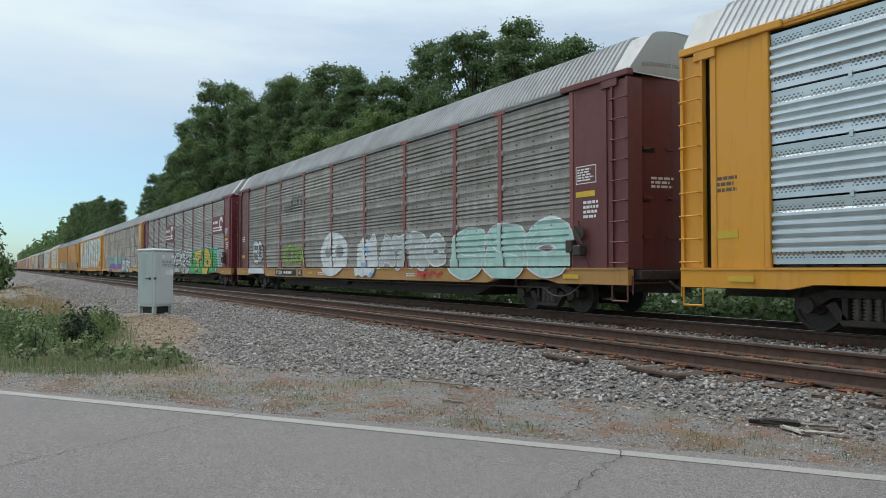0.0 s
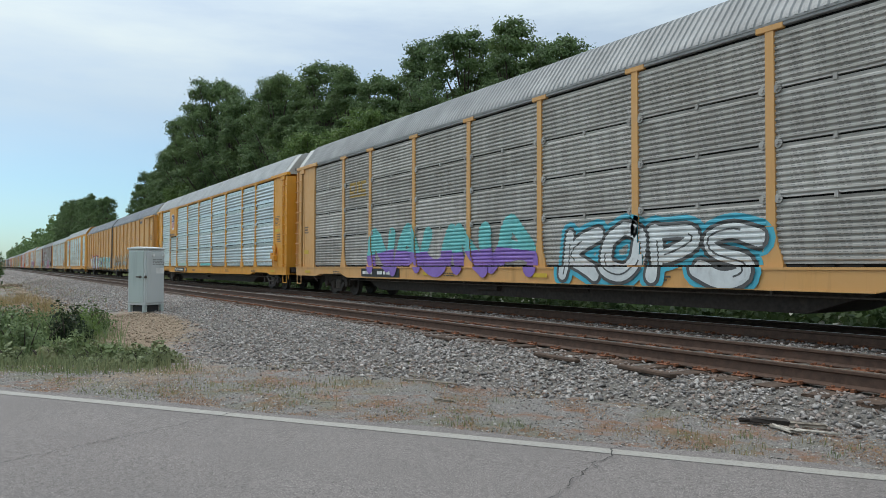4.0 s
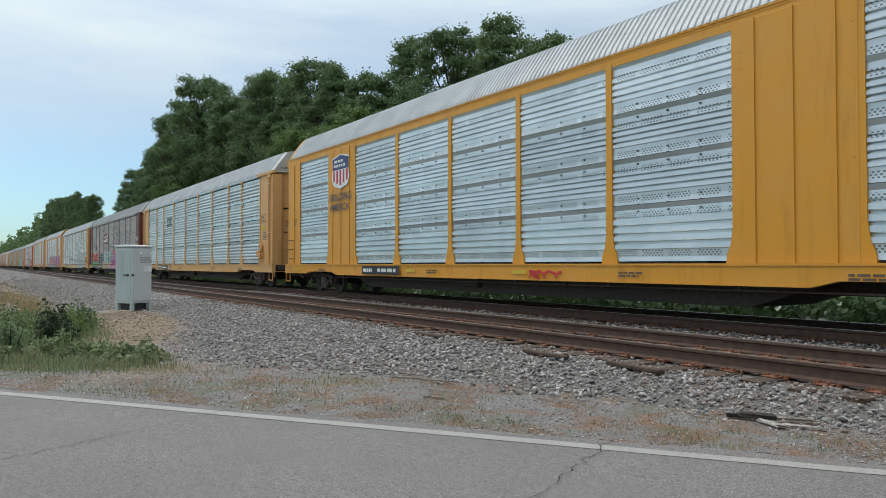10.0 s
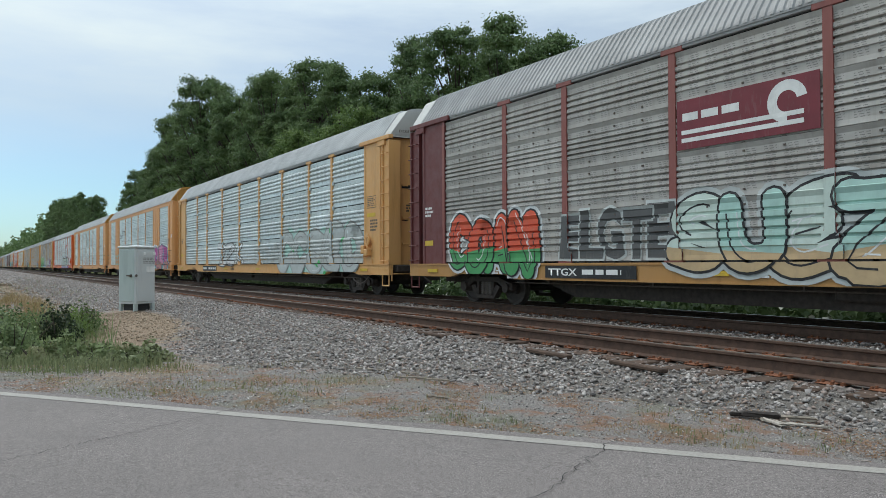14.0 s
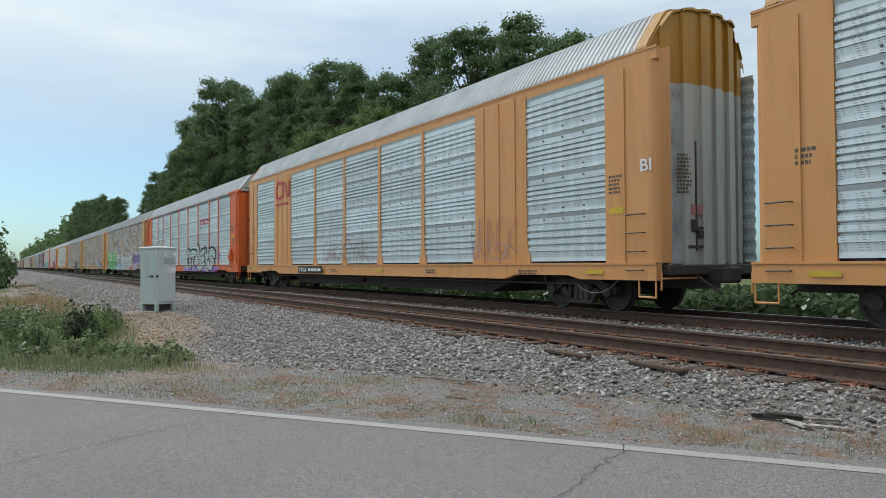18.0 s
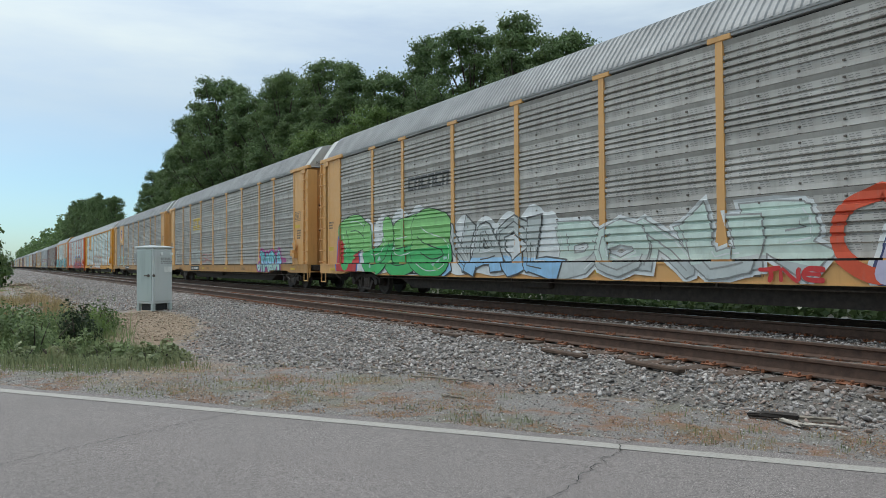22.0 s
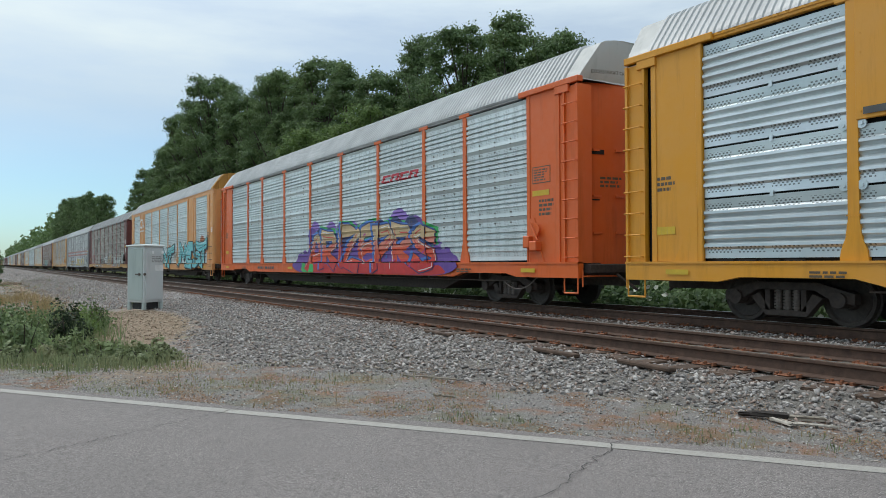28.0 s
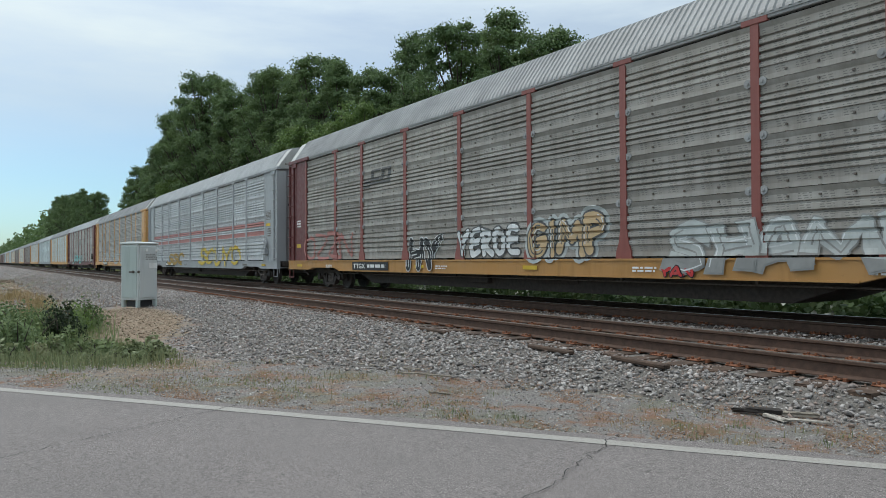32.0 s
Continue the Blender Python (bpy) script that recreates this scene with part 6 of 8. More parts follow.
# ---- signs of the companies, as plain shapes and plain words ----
def shield_sign(w=0.42, z0=3.42, z1=4.52, y=FACE - 0.085):
    """A shield with a dark blue upper part over red and white stripes."""
    def make(car, bay_x):
        x0, x1 = bay_x[1]
        m = (x0 + x1) / 2 + 0.02
        sh = [(-w, z1 - 0.12), (-w * 0.6, z1 - 0.05), (0, z1), (w * 0.6, z1 - 0.05), (w, z1 - 0.12), (w * 0.86, z1 - 0.4), (w, z0 + 0.35), (w * 0.75, z0 + 0.1), (0, z0), (-w * 0.75, z0 + 0.1), (-w, z0 + 0.35), (-w * 0.86, z1 - 0.4)]
        s = part("shield", Mb().prism([(m + a, b) for a, b in sh], 1, y - 0.004, y), INKS["letter"], car, "shield sign with red and white stripes under blue")
        up = [(-w * 0.94, z1 - 0.15), (0, z1 - 0.03), (w * 0.94, z1 - 0.15), (w * 0.83, z1 - 0.4), (w * 0.88, z1 - 0.52), (-w * 0.88, z1 - 0.52), (-w * 0.83, z1 - 0.4)]
        part("shield_top", Mb().prism([(m + a, b) for a, b in up], 1, y - 0.008, y - 0.003), INKS["navy"], s)
        for k in range(5):
            a = m - w * 0.82 + k * w * 0.365
            part("stripe", Mb().box(a, a + w * 0.18, y - 0.008, y - 0.003, z0 + 0.12 + 0.07 * abs(k - 2), z1 - 0.54), INKS["flagred"], s)
        bars("stencil", s, m - w * 0.7, m + w * 0.7, z1 - 0.46, z1 - 0.16, y - 0.012, 2, "letter", 4, "company lettering as plain bars")
        if w > 0.6:
            flat_word("lettering", "BUILDING", car, x0 + 0.14, x1 - 0.16, 3.2, 3.46, y - 0.006, "darkgrey", 0.02)
            flat_word("lettering", "AMERICA", car, x0 + 0.14, x1 - 0.30, 2.85, 3.11, y - 0.006, "darkgrey", 0.02)
        else:
            bars("stencil", car, x0 + 0.18, x1 - 0.12, 3.07, 3.24, y - 0.006, 1, "darkgrey", 6, "slogan as plain dark bars")
    return make


def block_sign(x0, x1, z0, z1, colour, count, slant=0.0, under=None, on_sheet=""):
    """A company's sign as a row of thick plain shapes."""
    def make(car, bay_x):
        bm = bmesh.new()
        w = (x1 - x0) / count
        for k in range(count):
            a, b = x0 + k * w + 0.04 * w, x0 + (k + 1) * w - 0.06 * w
            h = z1 - z0
            t = h * 0.26
            for pa, pb, qa, qb in ((a, b, z1 - t, z1), (a, b, z0, z0 + t), (a, a + (b - a) * 0.32, z0 + t, z1 - t)) if k % 2 == 0 else ((a, b, z1 - t, z1), (a, a + (b - a) * 0.32, z0, z1 - t), (b - (b - a) * 0.32, b, z0, z1 - t)):
                vs = [bm.verts.new((px + slant * (pz - z0), 0, pz)) for px, pz in ((pa, qa), (pb, qa), (pb, qb), (pa, qb))]
                bm.faces.new(vs)
        if under:
            for k in range(under):
                zz = z0 - 0.12 - 0.13 * k
                vs = [bm.verts.new(p) for p in ((x0, 0, zz), (x1, 0, zz), (x1, 0, zz + 0.075), (x0, 0, zz + 0.075))]
                bm.faces.new(vs)
        if on_sheet:
            m = drape(bm, on_sheet, (), 0.006)
            part("company_sign", m.mesh("company_sign", fix=False), INKS[colour], car, "company sign of plain painted shapes")
        else:
            for v in bm.verts:
                v.co.y = FACE - 0.0795
            me = bpy.data.meshes.new("company_sign")
            bm.to_mesh(me)
            bm.free()
            part("company_sign", me, INKS[colour], car, "company sign of plain painted shapes")
    return make


def worm_sign(x0, x1, z0, z1, colour):
    """An open ring and an arch of one thick line, with a row of small print below."""
    def make(car, bay_x):
        m = (x0 + x1) / 2
        for pts in ([(0.95, 0.85), (0.35, 0.95), (0.1, 0.6), (0.15, 0.2), (0.5, 0.08), (0.98, 0.15)], [(1.12, 0.1), (1.15, 0.9), (1.4, 0.85), (1.75, 0.12), (1.98, 0.1), (2.0, 0.95)]):
            rows = []
            sc = (x1 - x0) / 2
            pp = [(x0 + a * sc, z0 + 0.25 * (z1 - z0) + b * 0.75 * (z1 - z0)) for a, b in pts]
            for i, p in enumerate(pp):
                a, b = pp[max(i - 1, 0)], pp[min(i + 1, len(pp) - 1)]
                n = Vector((-(b[1] - a[1]), b[0] - a[0])).normalized() * 0.07
                rows.append([(p[0] + n.x, FACE - 0.0795, p[1] + n.y), (p[0] - n.x, FACE - 0.0795, p[1] - n.y)])
            part("company_sign", Mb().sheet(rows).mesh("company_sign"), INKS[colour], car, "company sign of one thick line")
        bars("stencil", car, x0, x1, z0, z0 + 0.16, FACE - 0.0795, 1, colour, 3)
    return make


def plate_sign(bay, z0, z1, colour, mark, inset=0.06):
    """A flat painted board fixed over the sheets, with white bars and an open ring."""
    def make(car, bay_x):
        y = FACE - 0.046
        a, b = bay_x[bay]
        x0, x1 = a + 0.12 + inset, b - 0.12 - inset
        p = plate("sign_board", car, x0, x1, z0, z1, y, colour, "painted sign board with white marks", 0.01)
        bars("lettering", p, x0 + 0.12, x0 + (x1 - x0) * 0.58, z0 + (z1 - z0) * 0.52, z1 - (z1 - z0) * 0.22, y - 0.013, 1, "letter", 5, "company lettering as plain bars")
        if mark == "wheel":
            c, zc, r = x0 + (x1 - x0) * 0.80, (z0 + z1) / 2 + 0.06, (z1 - z0) * 0.38
            rows = []
            for k in range(17):
                t = math.pi * (0.05 + 1.45 * k / 16)
                rows.append([(c + r * math.cos(t), y - 0.013, zc + r * math.sin(t)), (c + r * 0.5 * math.cos(t), y - 0.013, zc + r * 0.5 * math.sin(t))])
            part("emblem", Mb().sheet(rows).mesh("emblem"), INKS["letter"], p, "white open-ring emblem")
        for k in range(2):
            zz = z0 + (z1 - z0) * (0.14 + 0.16 * k)
            part("emblem", Mb().quad((x0 + 0.1, y - 0.0145, zz), (x1 - 0.25, y - 0.0145, zz), (x1 - 0.25, y - 0.0145, zz + 0.075), (x0 + 0.1, y - 0.0145, zz + 0.075)).mesh("emblem"), INKS["letter"], p)
    return make


def stripe_band(z0, z1, colour):
    def make(car, bay_x):
        bm = bmesh.new()
        for a, b in bay_x:
            vs = [bm.verts.new(p) for p in ((a + 0.03, 0, z0), (b - 0.03, 0, z0), (b - 0.03, 0, z1), (a + 0.03, 0, z1))]
            bm.faces.new(vs)
        m = drape(bm, "old", (), 0.005)
        part("painted_band", m.mesh("painted_band", fix=False), INKS[colour], car, "faded painted band along the side")
    return make


def S(label, frame_c, sheet, **kw):
    return dict(label=label, frame=frame_c, sheet=sheet, **kw)


SPECS = [
    S("bright yellow car carrier with shiny corrugated steel sides", "yellow", "galv_new", kind="new", roof="roof_new", rail="yellow"),
    S("brown car carrier with grimy corrugated sides and mint graffiti", "brown", "galv_dark", post="redpost", sill="sillrust", stencil="letter", mark="TTGX", r1=True, bolts=True,
      number=(-7.52, -4.98), signs=[block_sign(-5.9, -4.5, 3.62, 4.0, "darkgrey", 2, 0.3, 2, "old"), block_sign(-6.7, -5.7, 3.7, 3.74, "darkgrey", 1, 0, 2, "old")],
      graffiti=[("disc", -2.3, -0.02, 0.72, 2.35, "white", ""), ("disc", -1.95, -1.3, 1.40, 1.85, "grey", "lilac", dict(edge=0.06)), ("disc", -0.95, -0.3, 1.40, 1.85, "grey", "lilac", dict(edge=0.06)), ("disc", -1.75, -1.5, 1.68, 1.85, "white", ""), ("blob", 0.93, 2.4, 0.72, 2.1, "white", "grey", dict(edge=0.03, spots=(("sky", 4, 0.25),))), (4, 2.6, 6.7, 1.0, 2.05, "silver", "white"), (3, 7.07, 11.84, 0.78, 2.2, "mint", "white", dict(bold=0.42)),
                (3, 5.27, 6.69, 0.70, 0.96, "red", "", dict(bold=0.3, seed=2)), (5, -6.74, -4.15, 1.11, 2.0, "lime", "", dict(bold=0.12)), (2, -11.13, -9.62, 1.2, 2.3, "white", "darkgrey", dict(bold=0.2)),
                ("blob", -11.4, -9.2, 0.7, 1.1, "white", "")]),
    S("maroon car carrier with weathered sides and sign boards", "maroon", "galv_old", kind="fine", stencil="letter", sill="sillrust",
      signs=[plate_sign(3, 2.92, 4.1, "maroonsign", "wheel", -0.04), plate_sign(8, 2.97, 3.95, "maroonsign", "wheel", 0.0)],
      graffiti=[("GION", -8.8, -4.4, 0.7, 2.1, "lilac", "black", dict(style="sharp", fat=0.24, edge=0.04, two="silver", cut=0.35, over=0.12, backs=(("white", 0.07),))), ("ANERS", -4.3, 4.1, 0.68, 2.2, ("silver", "white"), "black", dict(style="sharp", fat=0.25, edge=0.06, over=0.14, two="silver", cut=0.35, drop=("black", 0.1, -0.04), backs=(("white", 0.09),))), ("blob", 10.0, 10.7, 0.8, 2.1, "sky", ""), ("blob", 4.06, 10.2, 0.66, 2.2, "moss", ""), ("ETNDT", 4.1, 10.1, 0.66, 2.16, ("green", "yellow", "green", "yellow", "green"), "black", dict(style="sharp", fat=0.40, edge=0.035, over=0.26, drop=("black", 0.12, -0.05), backs=(("sky", 0.10), ("moss", 0.06)))),
                (3, -13.1, -11.9, 1.1, 1.8, "white", "", dict(bold=0.1)), (4, -11.4, -9.1, 1.1, 2.05, "silver", "", dict(bold=0.14))]),
    S("faded yellow car carrier with weathered sides and pale graffiti", "cream", "galv_old", kind="fine",
      signs=[block_sign(-8.8, -7.5, 3.5, 3.9, "ochre", 3, 0.0, 1, "fine")],
      graffiti=[(5, -7.2, 1.3, 0.76, 2.3, "teal", "", dict(bold=0.34, two="violet", cut=0.45)), ("KOPS", 2.2, 7.0, 0.7, 1.95, "white", "darkgrey", dict(bold=0.03, edge=0.07, backs=(("cyan", 0.1),))),
                (4, 9.21, 11.61, 1.04, 2.0, "white", "", dict(bold=0.14))]),
    S("bright yellow car carrier with shiny sides and shield sign", "yellow", "galv_new", kind="new", roof="roof_new", rail="yellow", half=(1,), signs=[shield_sign()], mark="TTGX", r1=True, number=(-7.3, -4.7),
      graffiti=[("blob", -6.7, -4.4, 1.09, 1.24, "mint", ""), ("blob", -0.9, 1.35, 1.09, 1.22, "teal", ""), ("blob", 1.6, 4.2, 1.09, 1.22, "grey", "")]),
    "articulated",
    S("bright yellow car carrier with yellow panels and shiny sheets", "yellow", "galv_new", wide=True, solid=(1, 7), roof="roof_new", rail="yellow", signs=[shield_sign(0.70, 3.60, 4.78)], graffiti=[(3, 1.9, 3.0, 0.68, 0.9, "red", "", dict(bold=0.3, seed=2))], number=(-6.3, -3.9)),
    S("faded yellow car carrier with bright corrugated steel sides", "cream", "galv_new", kind="new", roof="roof_new", rail="galv_new", mark="TTGX", number=(-8.26, -5.47), r1=True,
      signs=[block_sign(-6.24, -4.85, 3.45, 4.0, "darkgrey", 3, 0.08, None, "new")]),
    S("brown car carrier with weathered sides, sign and pink graffiti", "brown", "galv_old", post="redpost", sill="sillrust", stencil="letter", mark="TTGX", number=(-7.71, -5.1),
      signs=[plate_sign(3, 3.02, 3.9, "maroonsign", "wheel", 0.0)],
      graffiti=[("COAN", -11.6, -8.15, 0.7, 2.25, "vermilion", "black", dict(two="moss", cut=0.40, fat=0.33, edge=0.045, over=0.16, backs=(("white", 0.07),))), ("ELGTE", -7.3, -4.3, 1.08, 2.15, "darkgrey", "silver", dict(style="block", bold=0.10, edge=0.05, wobble=0.04)), ("SUEZ", -4.2, -0.2, 0.80, 2.25, ("frost", "mint"), "black", dict(fat=0.34, edge=0.045, two="sand", cut=0.3, over=0.2, backs=(("silver", 0.08),))),
                ("blob", 0.6, 8.3, 0.67, 1.2, "pink", ""), (6, 0.5, 7.0, 0.9, 2.35, "pink", "rosy", dict(style="sharp", bold=0.34, edge=0.05, over=0.16, two="magenta", cut=0.35, backs=(("orange", 0.0), ("mauve", 0.09)), spots=(("orange", 9, 0.24), ("violet", 5, 0.18)))), (2, 7.2, 8.75, 1.05, 1.9, "mint", "darkgrey", dict(bold=0.25)),
                ("disc", 10.9, 11.55, 1.05, 1.70, "sky", "white"), ("disc", 11.05, 11.4, 1.12, 1.45, "blue", "")]),
    S("pale yellow car carrier with grey corrugated sides", "cream", "galv_mid", kind="new", roof="roof_new",
      graffiti=[(3, -4.9, -0.9, 0.95, 2.05, "white", "darkgrey", dict(bold=0.22)), (4, 0.7, 4.0, 1.05, 1.9, "silver", "", dict(bold=0.3)), (5, 3.96, 11.7, 0.62, 2.45, "silver", "grey", dict(bold=0.34, backs=(("mint", 0.0),), spots=(("green", 5, 0.22),)))]),
    S("tan car carrier with flat tan panels and pink graffiti", "tan", "galv_mid", wide=True, solid=(1, 7), roof="roof_new", mark="TTGX", number=(-5.61, -3.0),
      signs=[block_sign(-5.9, -4.5, 3.55, 3.95, "darkgrey", 2, 0.3, None, "old"), block_sign(-6.85, -5.9, 3.7, 3.74, "darkgrey", 1, 0.2, 3, "old")],
      graffiti=[("blob", -3.5, 3.6, 0.62, 1.1, "mauve", ""), ("blob", -3.7, 3.6, 0.95, 2.3, "magenta", ""), ("NANRA", -3.2, 3.1, 0.66, 2.42, "coral", "aqua", dict(fat=0.36, edge=0.08, over=0.22, bands=((0, "mauve"), (0.36, "coral"), (0.66, "mauve")), drop=("teal", -0.1, 0.05), crease="white")),
                ("blob", 3.5, 6.0, 1.2, 2.5, "white", ""), ("EASER", 3.6, 12.0, 0.66, 2.4, ("magenta", "pink"), "navy", dict(style="sharp", fat=0.33, edge=0.06, over=0.18, two="rosy", cut=0.35, drop=("teal", 0.12, -0.08), backs=(("white", 0.09),), spots=(("teal", 4, 0.14),))), (4, -9.0, -7.1, 1.05, 1.95, "teal", "", dict(bold=0.14)),
                (3, -4.4, -3.0, 1.3, 2.3, "teal", "", dict(bold=0.12))]),
    S("tan car carrier with flat tan panels and red scrawl", "tan", "galv_mid", wide=True, solid=(1, 7), roof="roof_new", mark="TTGX", number=(-5.79, -3.21),
      signs=[worm_sign(-8.95, -7.2, 3.62, 4.72, "flagred")], graffiti=[(8, -3.4, 0.6, 1.1, 1.9, "rosy", "", dict(bold=0.045)), (5, 6.9, 8.9, 1.2, 2.2, "rosy", "", dict(bold=0.045)), (6, 6.9, 8.7, 1.1, 1.6, "mauve", "", dict(bold=0.05, seed=77))]),
    S("orange car carrier with grey corrugated sides and silver graffiti", "orange", "galv_mid", roof="roof_new",
      signs=[block_sign(4.7, 6.9, 3.52, 3.85, "flagred", 4, 0.4, None, "old"), block_sign(4.55, 6.6, 3.36, 3.40, "darkgrey", 1, 0, None, "old")],
      graffiti=[("blob", 1.0, 9.6, 0.66, 0.98, "violet", ""), ("OTAEKS", 1.1, 8.5, 0.70, 2.15, "frost", "black", dict(fat=0.31, edge=0.085, over=0.14, two="silver", cut=0.25, drop=("black", 0.10, 0.05), bubbles=(("pink", 8, 0.30),))), ("disc", 9.25, 9.7, 1.45, 1.85, "pink", ""), ("disc", 9.5, 9.8, 0.7, 1.0, "pink", ""), (3, 8.9, 9.6, 1.15, 1.6, "lilac", "", dict(bold=0.12)), (3, 0.3, 1.2, 0.72, 1.05, "white", "", dict(bold=0.12))]),
    S("faded yellow car carrier with weathered grey sides and graffiti", "cream", "galv_old", roof="roof_old", mark="TTGX", number=(-6.86, -4.51),
      signs=[block_sign(-6.86, -4.5, 3.2, 3.6, "darkgrey", 6, 0.1, None, "old")],
      graffiti=[("blob", -12.0, -10.4, 0.66, 2.0, "red", "blue", dict(edge=0.07)), ("PUES", -11.6, -4.6, 0.66, 2.6, ("leafy", "leafy"), "black", dict(fat=0.42, edge=0.03, over=0.2, two="green", cut=0.42, backs=(("white", 0.06),), spots=(("mint", 5, 0.16), ("leafy", 4, 0.16)))), ("NACL", -4.6, 0.2, 0.68, 2.25, "silver", "darkgrey", dict(style="sharp", fat=0.28, edge=0.04, over=0.14, two="sky", cut=0.3, backs=(("white", 0.06),))), ("DONUR", 0.2, 6.0, 0.68, 2.02, "frost", "grey", dict(style="sharp", fat=0.40, edge=0.03, over=0.24, two="silver", cut=0.3, backs=(("white", 0.065),))), ("O", 6.3, 7.6, 0.75, 2.2, "vermilion", "", dict(fat=0.18)),
                (3, 5.11, 6.17, 0.68, 0.95, "red", "", dict(bold=0.3, edge=0.02)), ("AON", 7.0, 10.4, 0.68, 2.2, "violet", "navy", dict(bold=0.1, edge=0.05, two="lilac", cut=0.42, over=0.1, backs=(("white", 0.08),)))]),
    S("faded yellow car carrier with weathered sides and teal graffiti", "cream", "galv_old", mark="TTGX", number=(-6.54, -4.34), sill="sillrust",
      signs=[block_sign(-6.35, -4.65, 3.3, 3.9, "sign", 3, 0.08, 1, "old")],
      graffiti=[("JIMBA", 7.2, 10.3, 0.66, 1.66, "aqua", "navy", dict(fat=0.33, edge=0.035, over=0.08, bands=((0, "mint"), (0.35, "sky"), (0.5, "aqua")), backs=(("magenta", 0.09),))), (2, 10.2, 10.9, 1.1, 1.35, "magenta", "", dict(bold=0.3)), (4, -6.6, -4.2, 1.2, 2.05, "silver", "", dict(bold=0.2)),
                (3, -11.5, -10.6, 1.3, 2.0, "white", "", dict(bold=0.16)), (3, -3.9, -1.6, 1.15, 1.7, "rosy", "", dict(bold=0.12)), (4, -10.4, -9.0, 1.1, 1.8, "grey", "", dict(bold=0.1))]),
    S("faded yellow car carrier with black, blue and green graffiti", "cream", "galv_old", sill="sillrust", mark="TTGX", number=(-5.4, -3.1),
      half=(1,), signs=[shield_sign()],
      graffiti=[("blob", 3.1, 7.9, 0.62, 1.4, "black", "white", dict(edge=0.025)), ("FEUT", 3.05, 7.2, 0.70, 2.10, "black", "white", dict(style="sharp", fat=0.42, edge=0.03, over=0.16, crease="white")), ("blob", 7.98, 9.5, 0.66, 1.85, "cyan", ""), ("AE", 7.98, 9.5, 0.8, 1.9, "cyan", "darkgrey", dict(fat=0.46, edge=0.02, over=0.16, glint="sky")),
                ("blob", 9.4, 11.8, 0.66, 1.8, "lime", ""), ("MOC", 9.4, 11.8, 0.8, 1.88, "lime", "darkgrey", dict(fat=0.46, edge=0.02, over=0.16, glint="lime")), ("disc", 11.5, 11.85, 1.6, 1.85, "lime", "darkgrey", dict(edge=0.02)), (5, -1.26, 2.86, 1.15, 2.2, "grey", "white", dict(bold=0.24, edge=0.03)), (4, -10.5, -5.4, 0.9, 2.0, "mint", "", dict(bold=0.14))]),
    S("bright yellow car carrier with shiny sides and silver graffiti", "yellow", "galv_new", kind="new", roof="roof_new", rail="yellow", half=(1,), signs=[shield_sign()], mark="TTGX", number=(-7.75, -5.08),
      graffiti=[(6, -4.44, 3.6, 0.72, 2.2, "silver", "red", dict(bold=0.46, edge=0.07, two="white", cut=0.45, backs=(("yellow", 0.0),)))]),
    S("orange car carrier with grey corrugated sides and bright mural", "orange", "galv_mid", roof="roof_new",
      signs=[block_sign(4.5, 6.8, 3.5, 3.75, "flagred", 4, 0.4, None, "old"), block_sign(4.4, 6.4, 3.36, 3.40, "darkgrey", 1, 0, None, "old")],
      graffiti=[("blob", -2.4, 8.4, 0.64, 1.6, "purple", ""), ("blob", -1.6, 7.9, 0.66, 1.05, "red", ""), ("blob", -2.0, -0.9, 0.66, 1.05, "green", ""), ("ARIZEPRS", -1.4, 7.7, 0.66, 2.30, "sand", "navy", dict(style="sharp", fat=0.24, edge=0.035, over=0.20, crease="red", bands=((0, "red"), (0.28, "vermilion"), (0.52, "coral"), (0.66, "sand")), drop=("blue", -0.13, 0.05), bubbles=(("violet", 8, 0.62), ("purple", 7, 0.46)), backs=(("green", 0.10), ("navy", 0.06)), spots=(("magenta", 5, 0.1), ("blue", 4, 0.1))))]),
    S("tan car carrier with flat tan panels and teal graffiti", "tan", "galv_mid", wide=True, solid=(1, 7), roof="roof_new", mark="TTGX", number=(-6.0, -3.6),
      signs=[worm_sign(-8.95, -7.2, 3.55, 4.6, "letter")],
      graffiti=[("BOEK", -12.6, -5.6, 0.64, 2.5, "aqua", "black", dict(style="sharp", fat=0.34, edge=0.055, over=0.13, drop=("navy", 0.14, -0.06), bubbles=(("rosy", 5, 0.34),), spots=(("orange", 4, 0.07),))), ("blob", -5.5, -3.3, 0.66, 2.1, "rust", ""), ("O", -5.0, -3.5, 1.1, 2.3, "rosy", "", dict(fat=0.16)), ("FUNR", -5.3, -3.5, 1.05, 1.6, "sand", "", dict(fat=0.16)), ("RUNT", -3.7, 3.2, 0.64, 2.25, "aqua", "black", dict(style="sharp", fat=0.30, edge=0.055, over=0.13, drop=("black", 0.12, -0.05), bubbles=(("rust", 7, 0.4),))),
                (2, 3.4, 4.9, 1.1, 1.8, "sand", "", dict(bold=0.12)), ("MEST", 4.9, 11.9, 0.64, 2.4, "aqua", "black", dict(style="sharp", fat=0.30, edge=0.055, over=0.13, drop=("black", 0.13, -0.06), bubbles=(("rust", 7, 0.42),), spots=(("orange", 5, 0.08),)))]),
    S("brown car carrier with grimy corrugated sides and white graffiti", "brown", "galv_dark", post="redpost", sill="sillrust", stencil="letter", bolts=True, mark="TTGX", number=(-7.7, -5.2),
      signs=[block_sign(-6.6, -5.2, 3.55, 3.9, "darkgrey", 2, 0.3, 1, "old"), block_sign(-7.1, -6.6, 3.6, 3.64, "darkgrey", 1, 0, 2, "old")],
